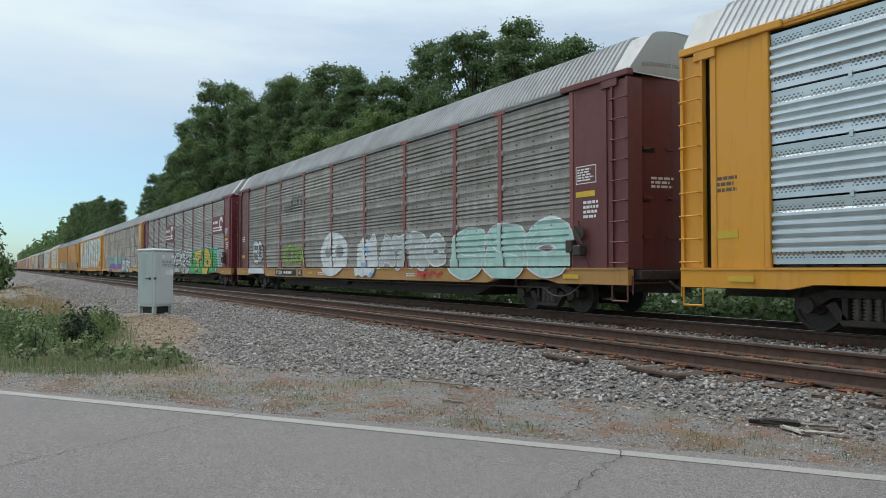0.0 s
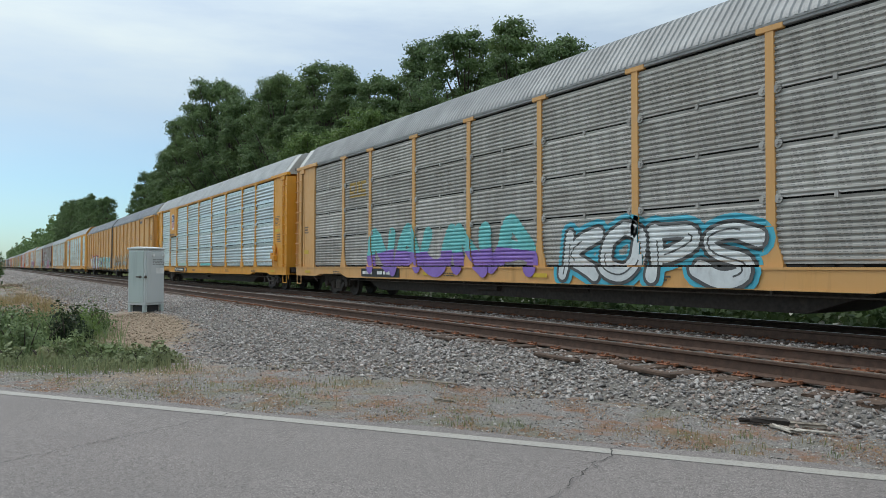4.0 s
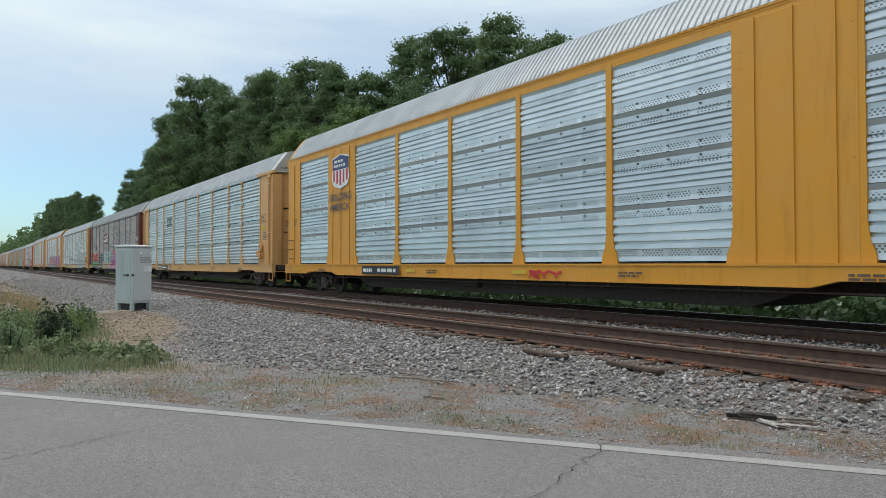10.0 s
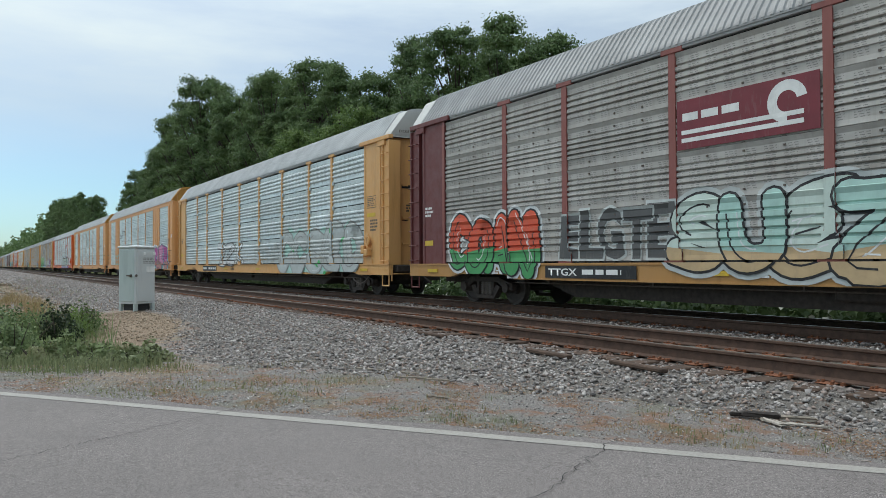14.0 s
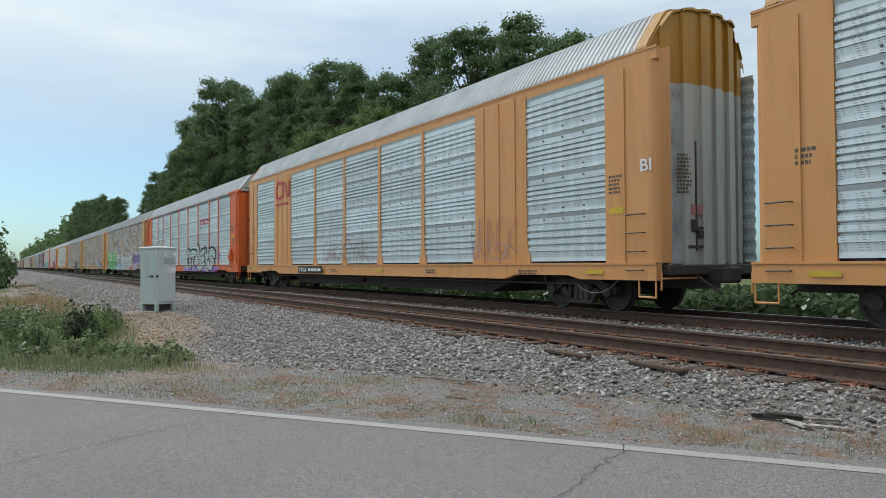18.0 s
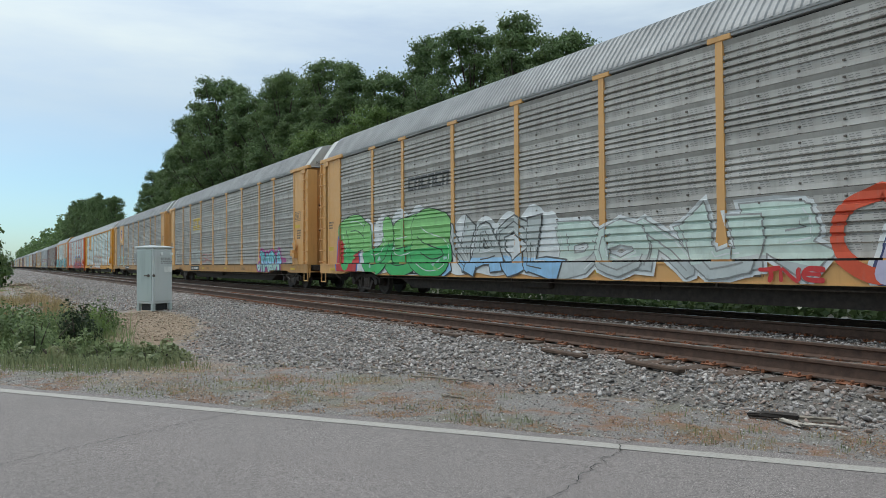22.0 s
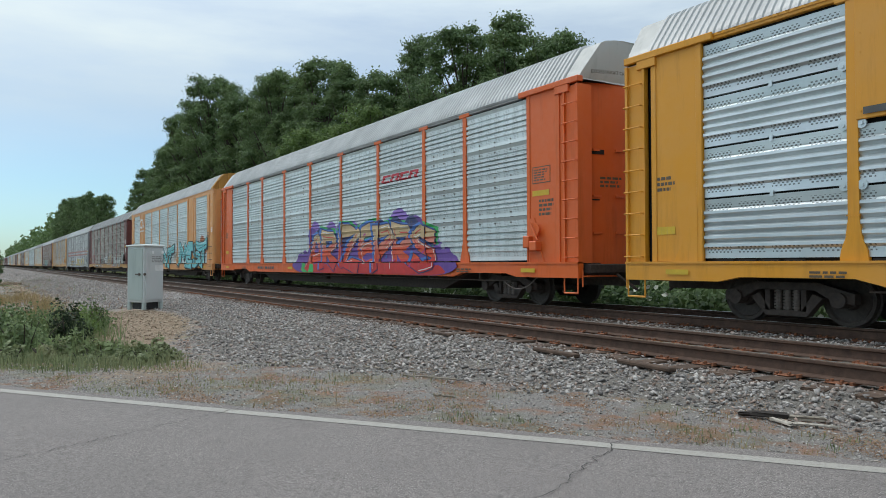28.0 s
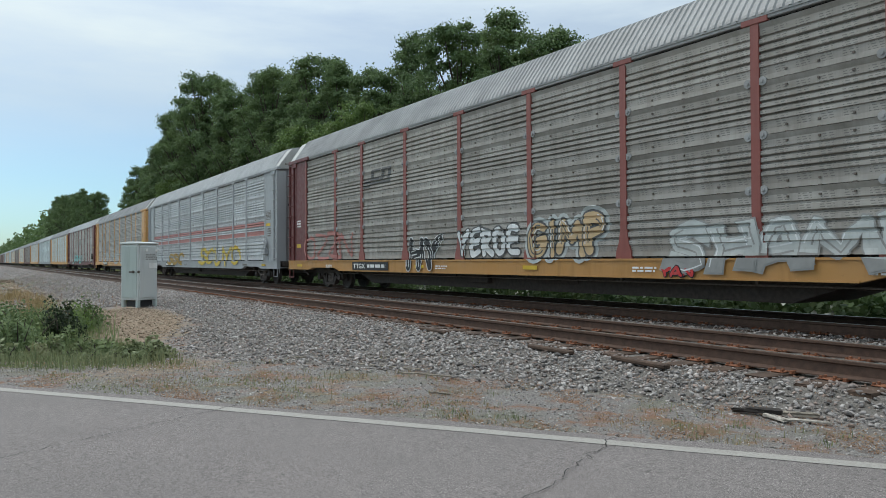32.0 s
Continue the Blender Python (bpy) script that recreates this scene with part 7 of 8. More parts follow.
      graffiti=[("HY", -4.1, -2.3, 0.66, 1.72, "black", "white", dict(bold=0.1, edge=0.03)), ("YEROE", -1.5, 1.05, 1.07, 1.85, "white", "darkgrey", dict(bold=0.07, edge=0.045)), ("GIMP", 1.4, 3.85, 1.05, 1.95, "sand", "darkgrey", dict(bold=0.1, edge=0.045, backs=(("silver", 0.08),))),
                ("SHAMU", 5.45, 10.0, 0.72, 1.74, "silver", "grey", dict(style="sharp", fat=0.32, edge=0.03, over=0.12, two="grey", cut=0.3)), (3, 5.29, 6.01, 0.69, 0.9, "red", "black", dict(bold=0.3, edge=0.02)), (4, -12.0, -7.8, 1.05, 2.0, "rosy", "", dict(bold=0.14)), ("blob", 10.2, 11.4, 1.2, 1.95, "grey", "mint")]),
    S("pale grey car carrier with faded pink bands", "steelgrey", "galv_white", signs=[stripe_band(2.15, 2.35, "rosy"), stripe_band(2.55, 2.75, "rosy")], roof="roof_new",
      graffiti=[(5, 1.0, 8.4, 0.76, 1.8, "yellow", "", dict(bold=0.2)), (3, -7.0, -3.0, 0.8, 1.6, "ochre", "", dict(bold=0.25))]),
    S("faded yellow car carrier with weathered sides", "cream", "galv_old", graffiti=[(5, -8, 4, 0.8, 1.9, "silver", "", dict(bold=0.2))]),
    S("brown car carrier with weathered sides and teal graffiti", "brown", "galv_old", roof="roof_new", post="redpost", graffiti=[(4, -6, 2, 0.8, 1.9, "teal", "", dict(bold=0.25))]),
]
FAR_SPECS = [
    S("weathered grey car carrier far down the line", "brown", "galv_old", post="redpost"),
    S("faded yellow car carrier far down the line", "cream", "galv_mid"),
    S("grimy car carrier far down the line", "brown", "galv_dark"),
    S("dark brown car carrier far down the line", "brown", "galv_dark"),
    S("grey car carrier far down the line", "steelgrey", "galv_mid", roof="roof_new"),
    S("tan car carrier far down the line", "tan", "galv_old"),
]
ART_GRAFFITI = [
    ("BUER", -15.7, -10.3, 0.80, 2.1, "frost", "letter", dict(style="sharp", fat=0.27, edge=0.035, over=0.05, backs=(("red", 0.24), ("navy", 0.15), ("letter", 0.07)), bands=((0, "lilac"), (0.2, "frost"), (0.62, "sky"), (0.78, "frost")), drop=("purple", 0.1, -0.03), spots=(("yellow", 3, 0.06),))),
    (2, -9.9, -7.6, 0.95, 2.0, "mint", "darkgrey", dict(bold=0.3, backs=(("purple", 0.05),), spots=(("green", 4, 0.15),))),
    (6, -7.4, -1.5, 0.95, 2.0, ("mint", "teal"), "grey", dict(bold=0.3, edge=0.05, over=0.12, two="mint", cut=0.4, backs=(("frost", 0.09),))),
    (2, 0.75, 1.6, 1.1, 1.9, "silver", "", dict(bold=0.2)),
    (2, 1.75, 3.30, 1.05, 2.05, "sand", "darkgrey", dict(bold=0.32, edge=0.02, over=0.26, glint="silver", crease="darkgrey", seed=4, two="mist", cut=0.4, spots=(("mist", 3, 0.10),))),
    (2, 3.80, 5.30, 1.05, 2.15, "sand", "darkgrey", dict(bold=0.32, edge=0.02, over=0.26, glint="silver", crease="darkgrey", seed=9, two="mist", cut=0.4, spots=(("mist", 3, 0.10),))),
    (2, 5.85, 7.20, 1.05, 2.10, "sand", "darkgrey", dict(bold=0.32, edge=0.02, over=0.26, glint="silver", crease="darkgrey", seed=14, two="mist", cut=0.4, spots=(("mist", 3, 0.10),))),
    (2, 7.70, 9.40, 1.05, 2.20, "sand", "darkgrey", dict(bold=0.32, edge=0.02, over=0.26, glint="silver", crease="darkgrey", seed=21, two="mist", cut=0.4, spots=(("mist", 3, 0.10),))),
    ("A", 10.50, 11.95, 0.96, 2.05, ("mist", "grey"), "darkgrey", dict(style="sharp", fat=0.38, edge=0.025, over=0.02, two="mint", cut=0.25, glint="silver", spots=(("mauve", 3, 0.10), ("mint", 3, 0.12), ("mist", 2, 0.1)))),
    ("A", 12.45, 13.85, 0.96, 2.10, ("mist", "grey"), "darkgrey", dict(style="sharp", fat=0.38, edge=0.025, over=0.02, two="mint", cut=0.25, glint="silver", spots=(("mauve", 3, 0.10), ("mint", 3, 0.12), ("mist", 2, 0.1)))),
    ("S", 14.30, 15.40, 0.96, 2.10, ("mist", "grey"), "darkgrey", dict(style="sharp", fat=0.38, edge=0.025, over=0.02, two="mint", cut=0.25, glint="silver", spots=(("mauve", 3, 0.10), ("mint", 3, 0.12), ("mist", 2, 0.1)))),
    ("T", 16.00, 17.20, 0.96, 2.15, ("mist", "grey"), "darkgrey", dict(style="sharp", fat=0.38, edge=0.025, over=0.02, two="mint", cut=0.25, glint="silver", spots=(("mauve", 3, 0.10), ("mint", 3, 0.12), ("mist", 2, 0.1)))),
    ("R", 17.65, 19.05, 0.96, 2.20, ("mist", "grey"), "darkgrey", dict(style="sharp", fat=0.38, edge=0.025, over=0.02, two="mint", cut=0.25, glint="silver", spots=(("mauve", 3, 0.10), ("mint", 3, 0.12), ("mist", 2, 0.1)))),
    (2, -17.9, -17.3, 1.5, 2.0, "blue", "", dict(bold=0.12)),
    (3, -19.6, -18.9, 1.4, 2.9, "coral", "", dict(bold=0.1)),
]



# ---- the two-unit articulated car with flat sides ----
def art_panel_mesh(w):
    return Mb().box(-w / 2, w / 2, FACE - 0.02, FACE + 0.03, 0.80, EAVE - 0.04).mesh("side_panel")


def louvre_mesh(w, n, step):
    """A patch of pressed louvres, from z = 0 up."""
    rows = []
    for k in range(n):
        rows += [(FACE - 0.021, k * step), (FACE - 0.040, k * step + 0.006), (FACE - 0.023, k * step + step * 0.7)]
    return Mb().sheet([[(-w * 0.40, y, z) for y, z in rows], [(w * 0.40, y, z) for y, z in rows]]).mesh("louvre")


def art_rivet_mesh(w):
    mb = Mb()
    for z in (1.0, 1.95, 2.1, 2.95, 3.75, 3.88, 4.68):
        for k in range(5):
            x = -w * 0.4 + k * w * 0.2
            mb.box(x - 0.016, x + 0.016, FACE - 0.034, FACE - 0.018, z - 0.012, z + 0.012)
    return mb.mesh("rivet_rows")


def rib_mesh():
    return Mb().box(-0.06, 0.06, FACE - 0.10, FACE + 0.02, 0.78, EAVE - 0.06, 0.012).box(-0.09, 0.09, FACE - 0.11, FACE, 0.66, 0.84, 0.012).mesh("side_post")


def articulated(x_mid, keyed):
    """Two units of 20.7 m over three trucks."""
    car = thing("articulated_autorack", "faded yellow two-unit enclosed car carrier with punched panels and graffiti", "railway car", "cars of the freight train")
    unit, n = 20.7, 10
    for u in range(2):
        c = 10.9 - u * 21.8
        h = unit / 2
        part("roof", cached("roof_art", lambda: roof_mesh(h)), "roof_dark", car, "ribbed grey roof", (c, 0, 0))
        part("roof_rail", cached("rail_art", lambda: top_rail_mesh(h)), "roof_dark", car, at=(c, 0, 0))
        # solid near-black block for the shade inside the unit
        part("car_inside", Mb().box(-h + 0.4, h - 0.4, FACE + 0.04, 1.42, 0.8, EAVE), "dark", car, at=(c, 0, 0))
        part("underframe", Mb().box(-h, h, -1.4, 1.5, 0.62, 0.8), "truck", car, at=(c, 0, 0))
        part("centre_sill", Mb().box(-h, h, -0.3, 0.3, 0.45, 0.62), "truck", car, at=(c, 0, 0))
        part("side_sill", Mb().box(-h + 3, h - 3, -1.49, -1.40, 0.70, 0.80), "truck", car, at=(c, 0, 0))
        w = unit / n
        for k in range(n):
            x = c - h + (k + 0.5) * w
            lv = 1 <= k <= n - 4 if u == 0 else 2 <= k <= n - 2
            p = part("side_panel", cached("art", lambda: art_panel_mesh(w - 0.01)), "buff", car, at=(x, 0, 0))
            tagged(part("rivet_rows", cached("artrivet", lambda: art_rivet_mesh(w)), "buff", p), kind="stuff")
            if lv:
                for z in (2.28, 3.15, 4.05):
                    part("louvre", cached("louvre", lambda: louvre_mesh(w, 10, 0.046)), "buff", p, "patch of pressed louvres", (0, 0, z))
                part("louvre", cached("louvre_low", lambda: louvre_mesh(w, 10, 0.046)), "buff", p, "patch of pressed louvres", (0, 0, 1.3))
        for k in range(n + 1):
            part("side_post", cached("rib_art", rib_mesh), "buff", car, at=(c - h + k * w + (0.06 if k == 0 else -0.06 if k == n else 0), 0, 0))
        for k in (0, n - 1):
            x = c - h + (k + 0.5) * w
            plate("vent_grate", car, x - 0.7, x + 0.7, 0.86, 1.0, FACE - 0.021, "darkgrey", "dark grate at the foot of the panel")
    for s in (-1, 1):
        corner = 21.25
        part("end_door", cached("door", end_door_mesh), "buff", car, "bowed end door", (s * (corner - 0.01), 0, 0)).rotation_euler = (0, 0, 0 if s > 0 else math.pi)
        part("end_cap", cached("ecap", end_cap_mesh), "white_end" if s > 0 else "roof_dark", car, "upper end wall", (s * (corner + 0.02), 0, 0)).rotation_euler = (0, 0, 0 if s > 0 else math.pi)
        l = part("ladder", cached("ladder", None) if s > 0 else cached("ladder_m", None), "buff", car, at=(s * corner, 0, 0))
        for k in range(9):
            part("rung", cached("rung", None) if s > 0 else cached("rung_m", None), "buff", l, at=(0, 0, SILL1 + 0.1 + 0.41 * k))
        part("coupler", cached("coup", coupler_mesh), "truck", car, at=(s * corner - s * 0.2, 0, 0)).rotation_euler = (0, 0, 0 if s > 0 else math.pi)
        part("door_track", Mb().box(-1.9, 1.9, FACE - 0.15, FACE, EAVE - 0.16, EAVE - 0.04, 0.01), "buff", car, at=(s * (corner - 1.9), 0, 0))
        part("stirrup_step", cached("step", None) if s > 0 else cached("step_m", None), "buff", car, at=(s * corner, 0, 0))
        truck(car, s * 18.2, keyed)
    truck(car, 0.0, keyed)
    bel = Mb()
    for k in range(7):
        x = -0.52 + k * 0.155
        sec = [(-1.47, 0.85)] + roof_outline() + [(1.47, 0.85)]
        bel.prism([(y * 1.01, z) for y, z in sec], 0, x, x + 0.085)
    yy = FACE - 0.023
    g = part("data_panel", Mb().box(19.6, 20.3, yy - 0.002, yy, 3.05, 3.42), INKS["fadedink"], car, "framed panel of small print")
    part("data_field", Mb().box(19.63, 20.27, yy - 0.004, yy, 3.08, 3.39), "buff", g)
    bars("small_print", g, 19.68, 20.22, 3.12, 3.35, yy - 0.006, 4, "fadedink", 5)
    bars("stencil", car, 19.65, 20.15, 2.1, 2.45, yy, 4, "fadedink", 6)
    plate("warning_sign", car, 19.75, 20.2, 1.15, 1.28, yy, "sign", "small yellow warning sign")
    plate("warning_sign", car, 18.25, 18.55, 1.3, 1.6, FACE - 0.115, "sign", "small yellow warning sign")
    plate("sign_board", car, 15.0, 16.1, 4.5, 4.68, yy, "darkgrey", "dark name board as a plain bar")
    part("bellows", bel, "black", car, "black folded bellows between the two units")
    part("hand_brake", cached("brake", None), "truck", car, at=(20.2, 0, 0))
    part("brake_rod", cached("pipe", None), "rod", car, at=(8.0, 0, 0))
    flat_word("lettering", "NOKL", car, -18.53, -17.74, 2.24, 2.44, FACE - 0.034, "fadedink", 0.02)
    bars("car_number", car, -17.4, -16.22, 2.22, 2.48, FACE - 0.034, 1, "fadedink", 8, "dark number bars")
    plate("paint_patch", car, -17.44, -16.3, 1.02, 1.93, FACE - 0.047, "letter", "ragged white paint patch")
    car.location = (x_mid, FAR_Y, 0)
    CARS.append((car, x_mid))
    return car


GAP_SHIFT = {1: -0.14, 3: 0.25, 4: 0.3, 5: 0.5, 6: -0.33, 12: 0.08, 13: 0.1, 18: -0.10, 19: -0.26, 20: -0.42, 21: -0.42}     # cars differ a little in length
FIRST_GAP = -9.565                         # the coupling between the first two cars at 0 s


def far_car(spec, x_mid):
    """A car that stays far off: sides, roof, sill, ends, posts."""
    car = thing("autorack_car", spec["label"], "railway car", "cars of the freight train")
    h, key = HALF, round(HALF - sum(BAYS) / 2, 2)
    for row in range(4):
        part("side_sheet", cached(("farsheet", row), lambda: sheet_mesh(23.7, "old", row)), spec["sheet"], car)
    part("far_side", cached(("fs", h), None), spec["sheet"], car)
    part("car_inside", cached(("core", h), None), "dark", car)
    part("roof", cached(("roof", HALF), None), spec.get("roof", "roof_old"), car)
    part("roof_rail", cached(("toprail", h), None), spec.get("rail", "roof_old"), car)
    part("side_sill", cached(("sill", h), None), spec.get("sill", spec["frame"]), car)
    part("underframe", cached(("uf", h), None), "truck", car)
    for s in (-1, 1):
        part("end_panel", cached(("end_panel", key), None) if s > 0 else cached(("end_panel", key, "m"), None), spec["frame"], car, at=(s * (h - 1.755), 0, 0))
        part("ladder", cached("ladder" if s > 0 else "ladder_m", None), spec["frame"], car, at=(s * h, 0, 0))
        part("end_door", cached("door", None), spec["frame"], car, at=(s * (h - 0.28), 0, 0)).rotation_euler = (0, 0, 0 if s > 0 else math.pi)
        part("end_cap", cached("ecap", None), "white_end", car, at=(s * (h - 0.02), 0, 0)).rotation_euler = (0, 0, 0 if s > 0 else math.pi)
        truck(car, s * TRUCK_X, False)
    for k in range(1, 9):
        part("side_post", cached(("post", False), None), spec.get("post", spec["frame"]), car, at=(-sum(BAYS) / 2 + sum(BAYS[:k]), 0, 0))
    car.location = (x_mid, FAR_Y, 0)
    CARS.append((car, x_mid))


def build_train():
    gaps = [FIRST_GAP + PITCH]
    for spec in SPECS:
        gaps.append(gaps[-1] - (42.9 if spec == "articulated" else PITCH))
    gaps = [g + GAP_SHIFT.get(k, 0.0) for k, g in enumerate(gaps)]
    for k, spec in enumerate(SPECS):
        mid = (gaps[k] + gaps[k + 1]) / 2
        if spec == "articulated":
            car = articulated(mid, True)

            def lay(bm, lift, colour, label):
                ribs = [c - 10.35 + 2.07 * k for c in (10.9, -10.9) for k in range(1, 10)]
                x0, x1 = min(v.co.x for v in bm.verts), max(v.co.x for v in bm.verts)
                bmesh.ops.bisect_plane(bm, geom=bm.verts[:] + bm.edges[:] + bm.faces[:], plane_co=(0, 0, 0.805), plane_no=(0, 0, 1), clear_inner=True)
                for p in ribs:
                    for e in (-0.06, 0.06):
                        if x0 < p + e < x1:
                            bmesh.ops.bisect_plane(bm, geom=bm.verts[:] + bm.edges[:] + bm.faces[:], plane_co=(p + e, 0, 0), plane_no=(1, 0, 0), dist=1e-5)
                mb = Mb()
                for f in bm.faces:
                    cx = f.calc_center_median().x
                    y = FACE - (0.102 if any(abs(cx - p) < 0.06 for p in ribs) else 0.046) - 0.8 * lift
                    mb.quad(*[(v.co.x, y + 0.8 * v.co.y, v.co.z) for v in f.verts])
                bm.free()
                tagged(part("graffiti", mb.mesh("graffiti", fix=False), INKS[colour], car, label), kind="stuff")
            for order, g in enumerate(ART_GRAFFITI):
                graffiti(car, g, lay, order)
        else:
            autorack(spec, mid, k <= 20)
    rng = random.Random(12)
    x = gaps[-1]
    for k in range(24):
        far_car(FAR_SPECS[(k * 3 + rng.randrange(2)) % len(FAR_SPECS)], x - PITCH / 2)
        x -= PITCH


build_train()

# ---- the signal case beside the track ----


def signal_case():
    w, d, h = 0.74, 0.70, 1.68
    c = thing("signal_case", "pale grey metal signal case on a dark stand", "signal cabinet")
    part("body", Mb().box(-w / 2, w / 2, -d / 2, d / 2, 0.0, h, 0.012), "case", c)
    part("lid", Mb().box(-w / 2 - 0.035, w / 2 + 0.035, -d / 2 - 0.035, d / 2 + 0.035, h, h + 0.05, 0.012).prism([(-d / 2, h + 0.05), (d / 2, h + 0.05), (0, h + 0.085)], 0, -w / 2, w / 2), "case", c)
    part("base", Mb().box(-w / 2 + 0.1, w / 2 - 0.1, -d / 2 + 0.1, d / 2 - 0.1, -0.2, -0.01, 0.01), "darksteel", c, "dark steel stand")
    for sx in (-1, 1):
        for sy in (-1, 1):
            part("leg", Mb().box(sx * (w / 2 - 0.05) - 0.05, sx * (w / 2 - 0.05) + 0.05, sy * (d / 2 - 0.05) - 0.05, sy * (d / 2 - 0.05) + 0.05, -0.22, 0.005, 0.006), "caseside", c, "grey steel leg")
    dr = part("door", Mb().box(-w / 2 + 0.05, w / 2 - 0.05, -d / 2 - 0.022, -d / 2 + 0.004, 0.07, h - 0.06, 0.008), "case", c)
    sd = part("door", Mb().box(-w / 2 - 0.022, -w / 2 + 0.004, -d / 2 + 0.05, d / 2 - 0.05, 0.07, h - 0.06, 0.008), "caseside", c)
    plate2 = Mb().box(0.02, 0.34, -d / 2 - 0.03, -d / 2 - 0.02, 0.95, 1.12)
    part("label_plate", plate2, INKS["letter"], dr, "white label plate")
    bars("small_print", dr, -0.1, 0.36, 1.2, 1.4, -d / 2 - 0.026, 4, "grey", 3)
    for x in (-0.12, 0.26):
        part("lock", Mb().box(x, x + 0.09, -d / 2 - 0.05, -d / 2 - 0.02, 1.46, 1.55, 0.01), INKS["letter"], dr, "small pale lock cover")
    part("handle", Mb().rod((-w / 2 - 0.06, -0.2, 0.85), (-w / 2 - 0.02, -0.2, 0.85), 0.04, 8).box(-w / 2 - 0.07, -w / 2 - 0.05, -0.22, -0.05, 0.83, 0.87), "rod", sd)
    part("handle", Mb().rod((-0.38, -d / 2 - 0.06, 0.85), (-0.38, -d / 2 - 0.02, 0.85), 0.04, 8), "rod", dr)
    return c


M["darksteel"] = plain("dark_stand_steel", (0.03, 0.03, 0.032), 0.7)
CASE_Z = -0.145
case = signal_case()
case.matrix_basis = pose(-23.7, 4.15, CASE_Z, 0, 0, 122)

# ---- plants ----


def leaf_cards(rng, centres, normals, size):
    """Small bent leaf clumps at given places."""
    n = len(centres)
    d = normals + rng.normal(0, 0.55, (n, 3))
    d /= np.linalg.norm(d, axis=1, keepdims=True) + 1e-9
    a = np.cross(d, rng.normal(size=(n, 3)))
    a /= np.linalg.norm(a, axis=1, keepdims=True) + 1e-9
    b = np.cross(d, a)
    s = size * rng.uniform(0.55, 1.35, (n, 1))
    p = [centres - a * s - b * s * 0.35, centres + b * s * -0.7 + d * s * 0.15, centres + a * s - b * s * 0.2, centres + a * s * 0.6 + b * s * 0.7, centres - a * s * 0.5 + b * s * 0.8]
    v = np.stack(p, 1).reshape(-1, 3)
    f = np.arange(n * 5).reshape(-1, 5)
    return v, f


def tree_kind(seed, h, w, material, lobes=150, per=330, size=0.088):
    rng = np.random.default_rng(seed)
    t = thing("tree", "tall leafy broadleaf tree at the wood's edge", "tree", "trees behind the track")
    mb = Mb()
    lean = rng.normal(0, 0.25, 2)
    pts = [Vector((lean[0] * k / 5, lean[1] * k / 5, h * 0.8 * k / 5)) for k in range(6)]
    r0 = h * 0.016
    for k in range(5):
        mb.rod(pts[k], pts[k + 1], r0 * (1 - 0.17 * k), 8, r0 * (1 - 0.17 * (k + 1)))
    V, N = [], []
    bough = [(rng.uniform(0, 6.28), rng.uniform(0.86, 1.12)) for _ in range(7)]
    for k in range(lobes):
        q = (k + 0.5) / lobes
        z = h * (0.16 + 0.80 * q)
        a = k * 2.399 + rng.uniform(-0.5, 0.5)
        swell = bough[int(q * 6.99)][1] * (1 + 0.22 * math.cos(2 * (a - bough[int(q * 6.99)][0])))
        reach = w * (0.30 + 0.78 * math.sin(math.pi * min(1.0, 0.12 + 0.86 * q ** 0.85))) * swell
        out = 1.0 - 0.85 * rng.random() ** 1.7
        c = np.array([math.cos(a) * reach * out, math.sin(a) * reach * out, z + rng.uniform(-0.6, 0.6)])
        r = np.array([1, 1, rng.uniform(0.6, 1.0)]) * w * rng.uniform(0.17, 0.30)
        m = int(per * rng.uniform(0.6, 1.3))
        d = rng.normal(size=(m, 3))
        d /= np.linalg.norm(d, axis=1, keepdims=True)
        d[:, 2] = np.where(d[:, 2] < -0.4, -d[:, 2] * 0.6, d[:, 2])
        rad = rng.uniform(0.1, 1.0, (m, 1)) ** 0.6 + 0.25 * rng.random((m, 1)) ** 4
        rad *= 1 + 0.3 * np.sin(d[:, 0:1] * 7 + k) * np.sin(d[:, 1:2] * 6 + 2 * k)
        V.append(c + d * r * rad)
        N.append(d + np.array([0, 0, 0.25]))
        if k % 3 == 0:
            b = pts[min(4, int(q * 5))]
            mb.rod(b, Vector(c), r0 * 0.35, 5, r0 * 0.08)
    v, f = leaf_cards(rng, np.concatenate(V), np.concatenate(N), size)
    part("trunk", mb, "bark", t)
    cr = fast("crown", v, f, material, "", "", "")
    cr.parent = t
    t["tall"] = float(np.percentile(v[:, 2], 99.7))
    return t


def shrub(name, seed, rx, ry, rz, count, size, material, label, category, at, stems=True, sparse=0.5):
    rng = np.random.default_rng(seed)
    t = thing(name, label, category)
    d = rng.normal(size=(count, 3))
    d /= np.linalg.norm(d, axis=1, keepdims=True)
    d[:, 2] = np.abs(d[:, 2])
    lump = 0.75 + 0.35 * np.sin(d[:, 0:1] * 5 + seed) * np.cos(d[:, 1:2] * 4 + seed * 2)
    c = d * np.array([rx, ry, rz]) * rng.uniform(sparse, 1.0, (count, 1)) * lump
    v, f = leaf_cards(rng, c, d, size)
    cr = fast("foliage", v, f, material, "", "", "")
    cr.parent = t
    mb = Mb()
    for k in range(7):
        q = rng.normal(size=2)
        mb.rod((0, 0, -0.05), (q[0] * rx * 0.4, q[1] * ry * 0.4, rz * 0.7), 0.02, 5, 0.006)
    part("stem", mb, "bark", t)
    t.location = at
    return t


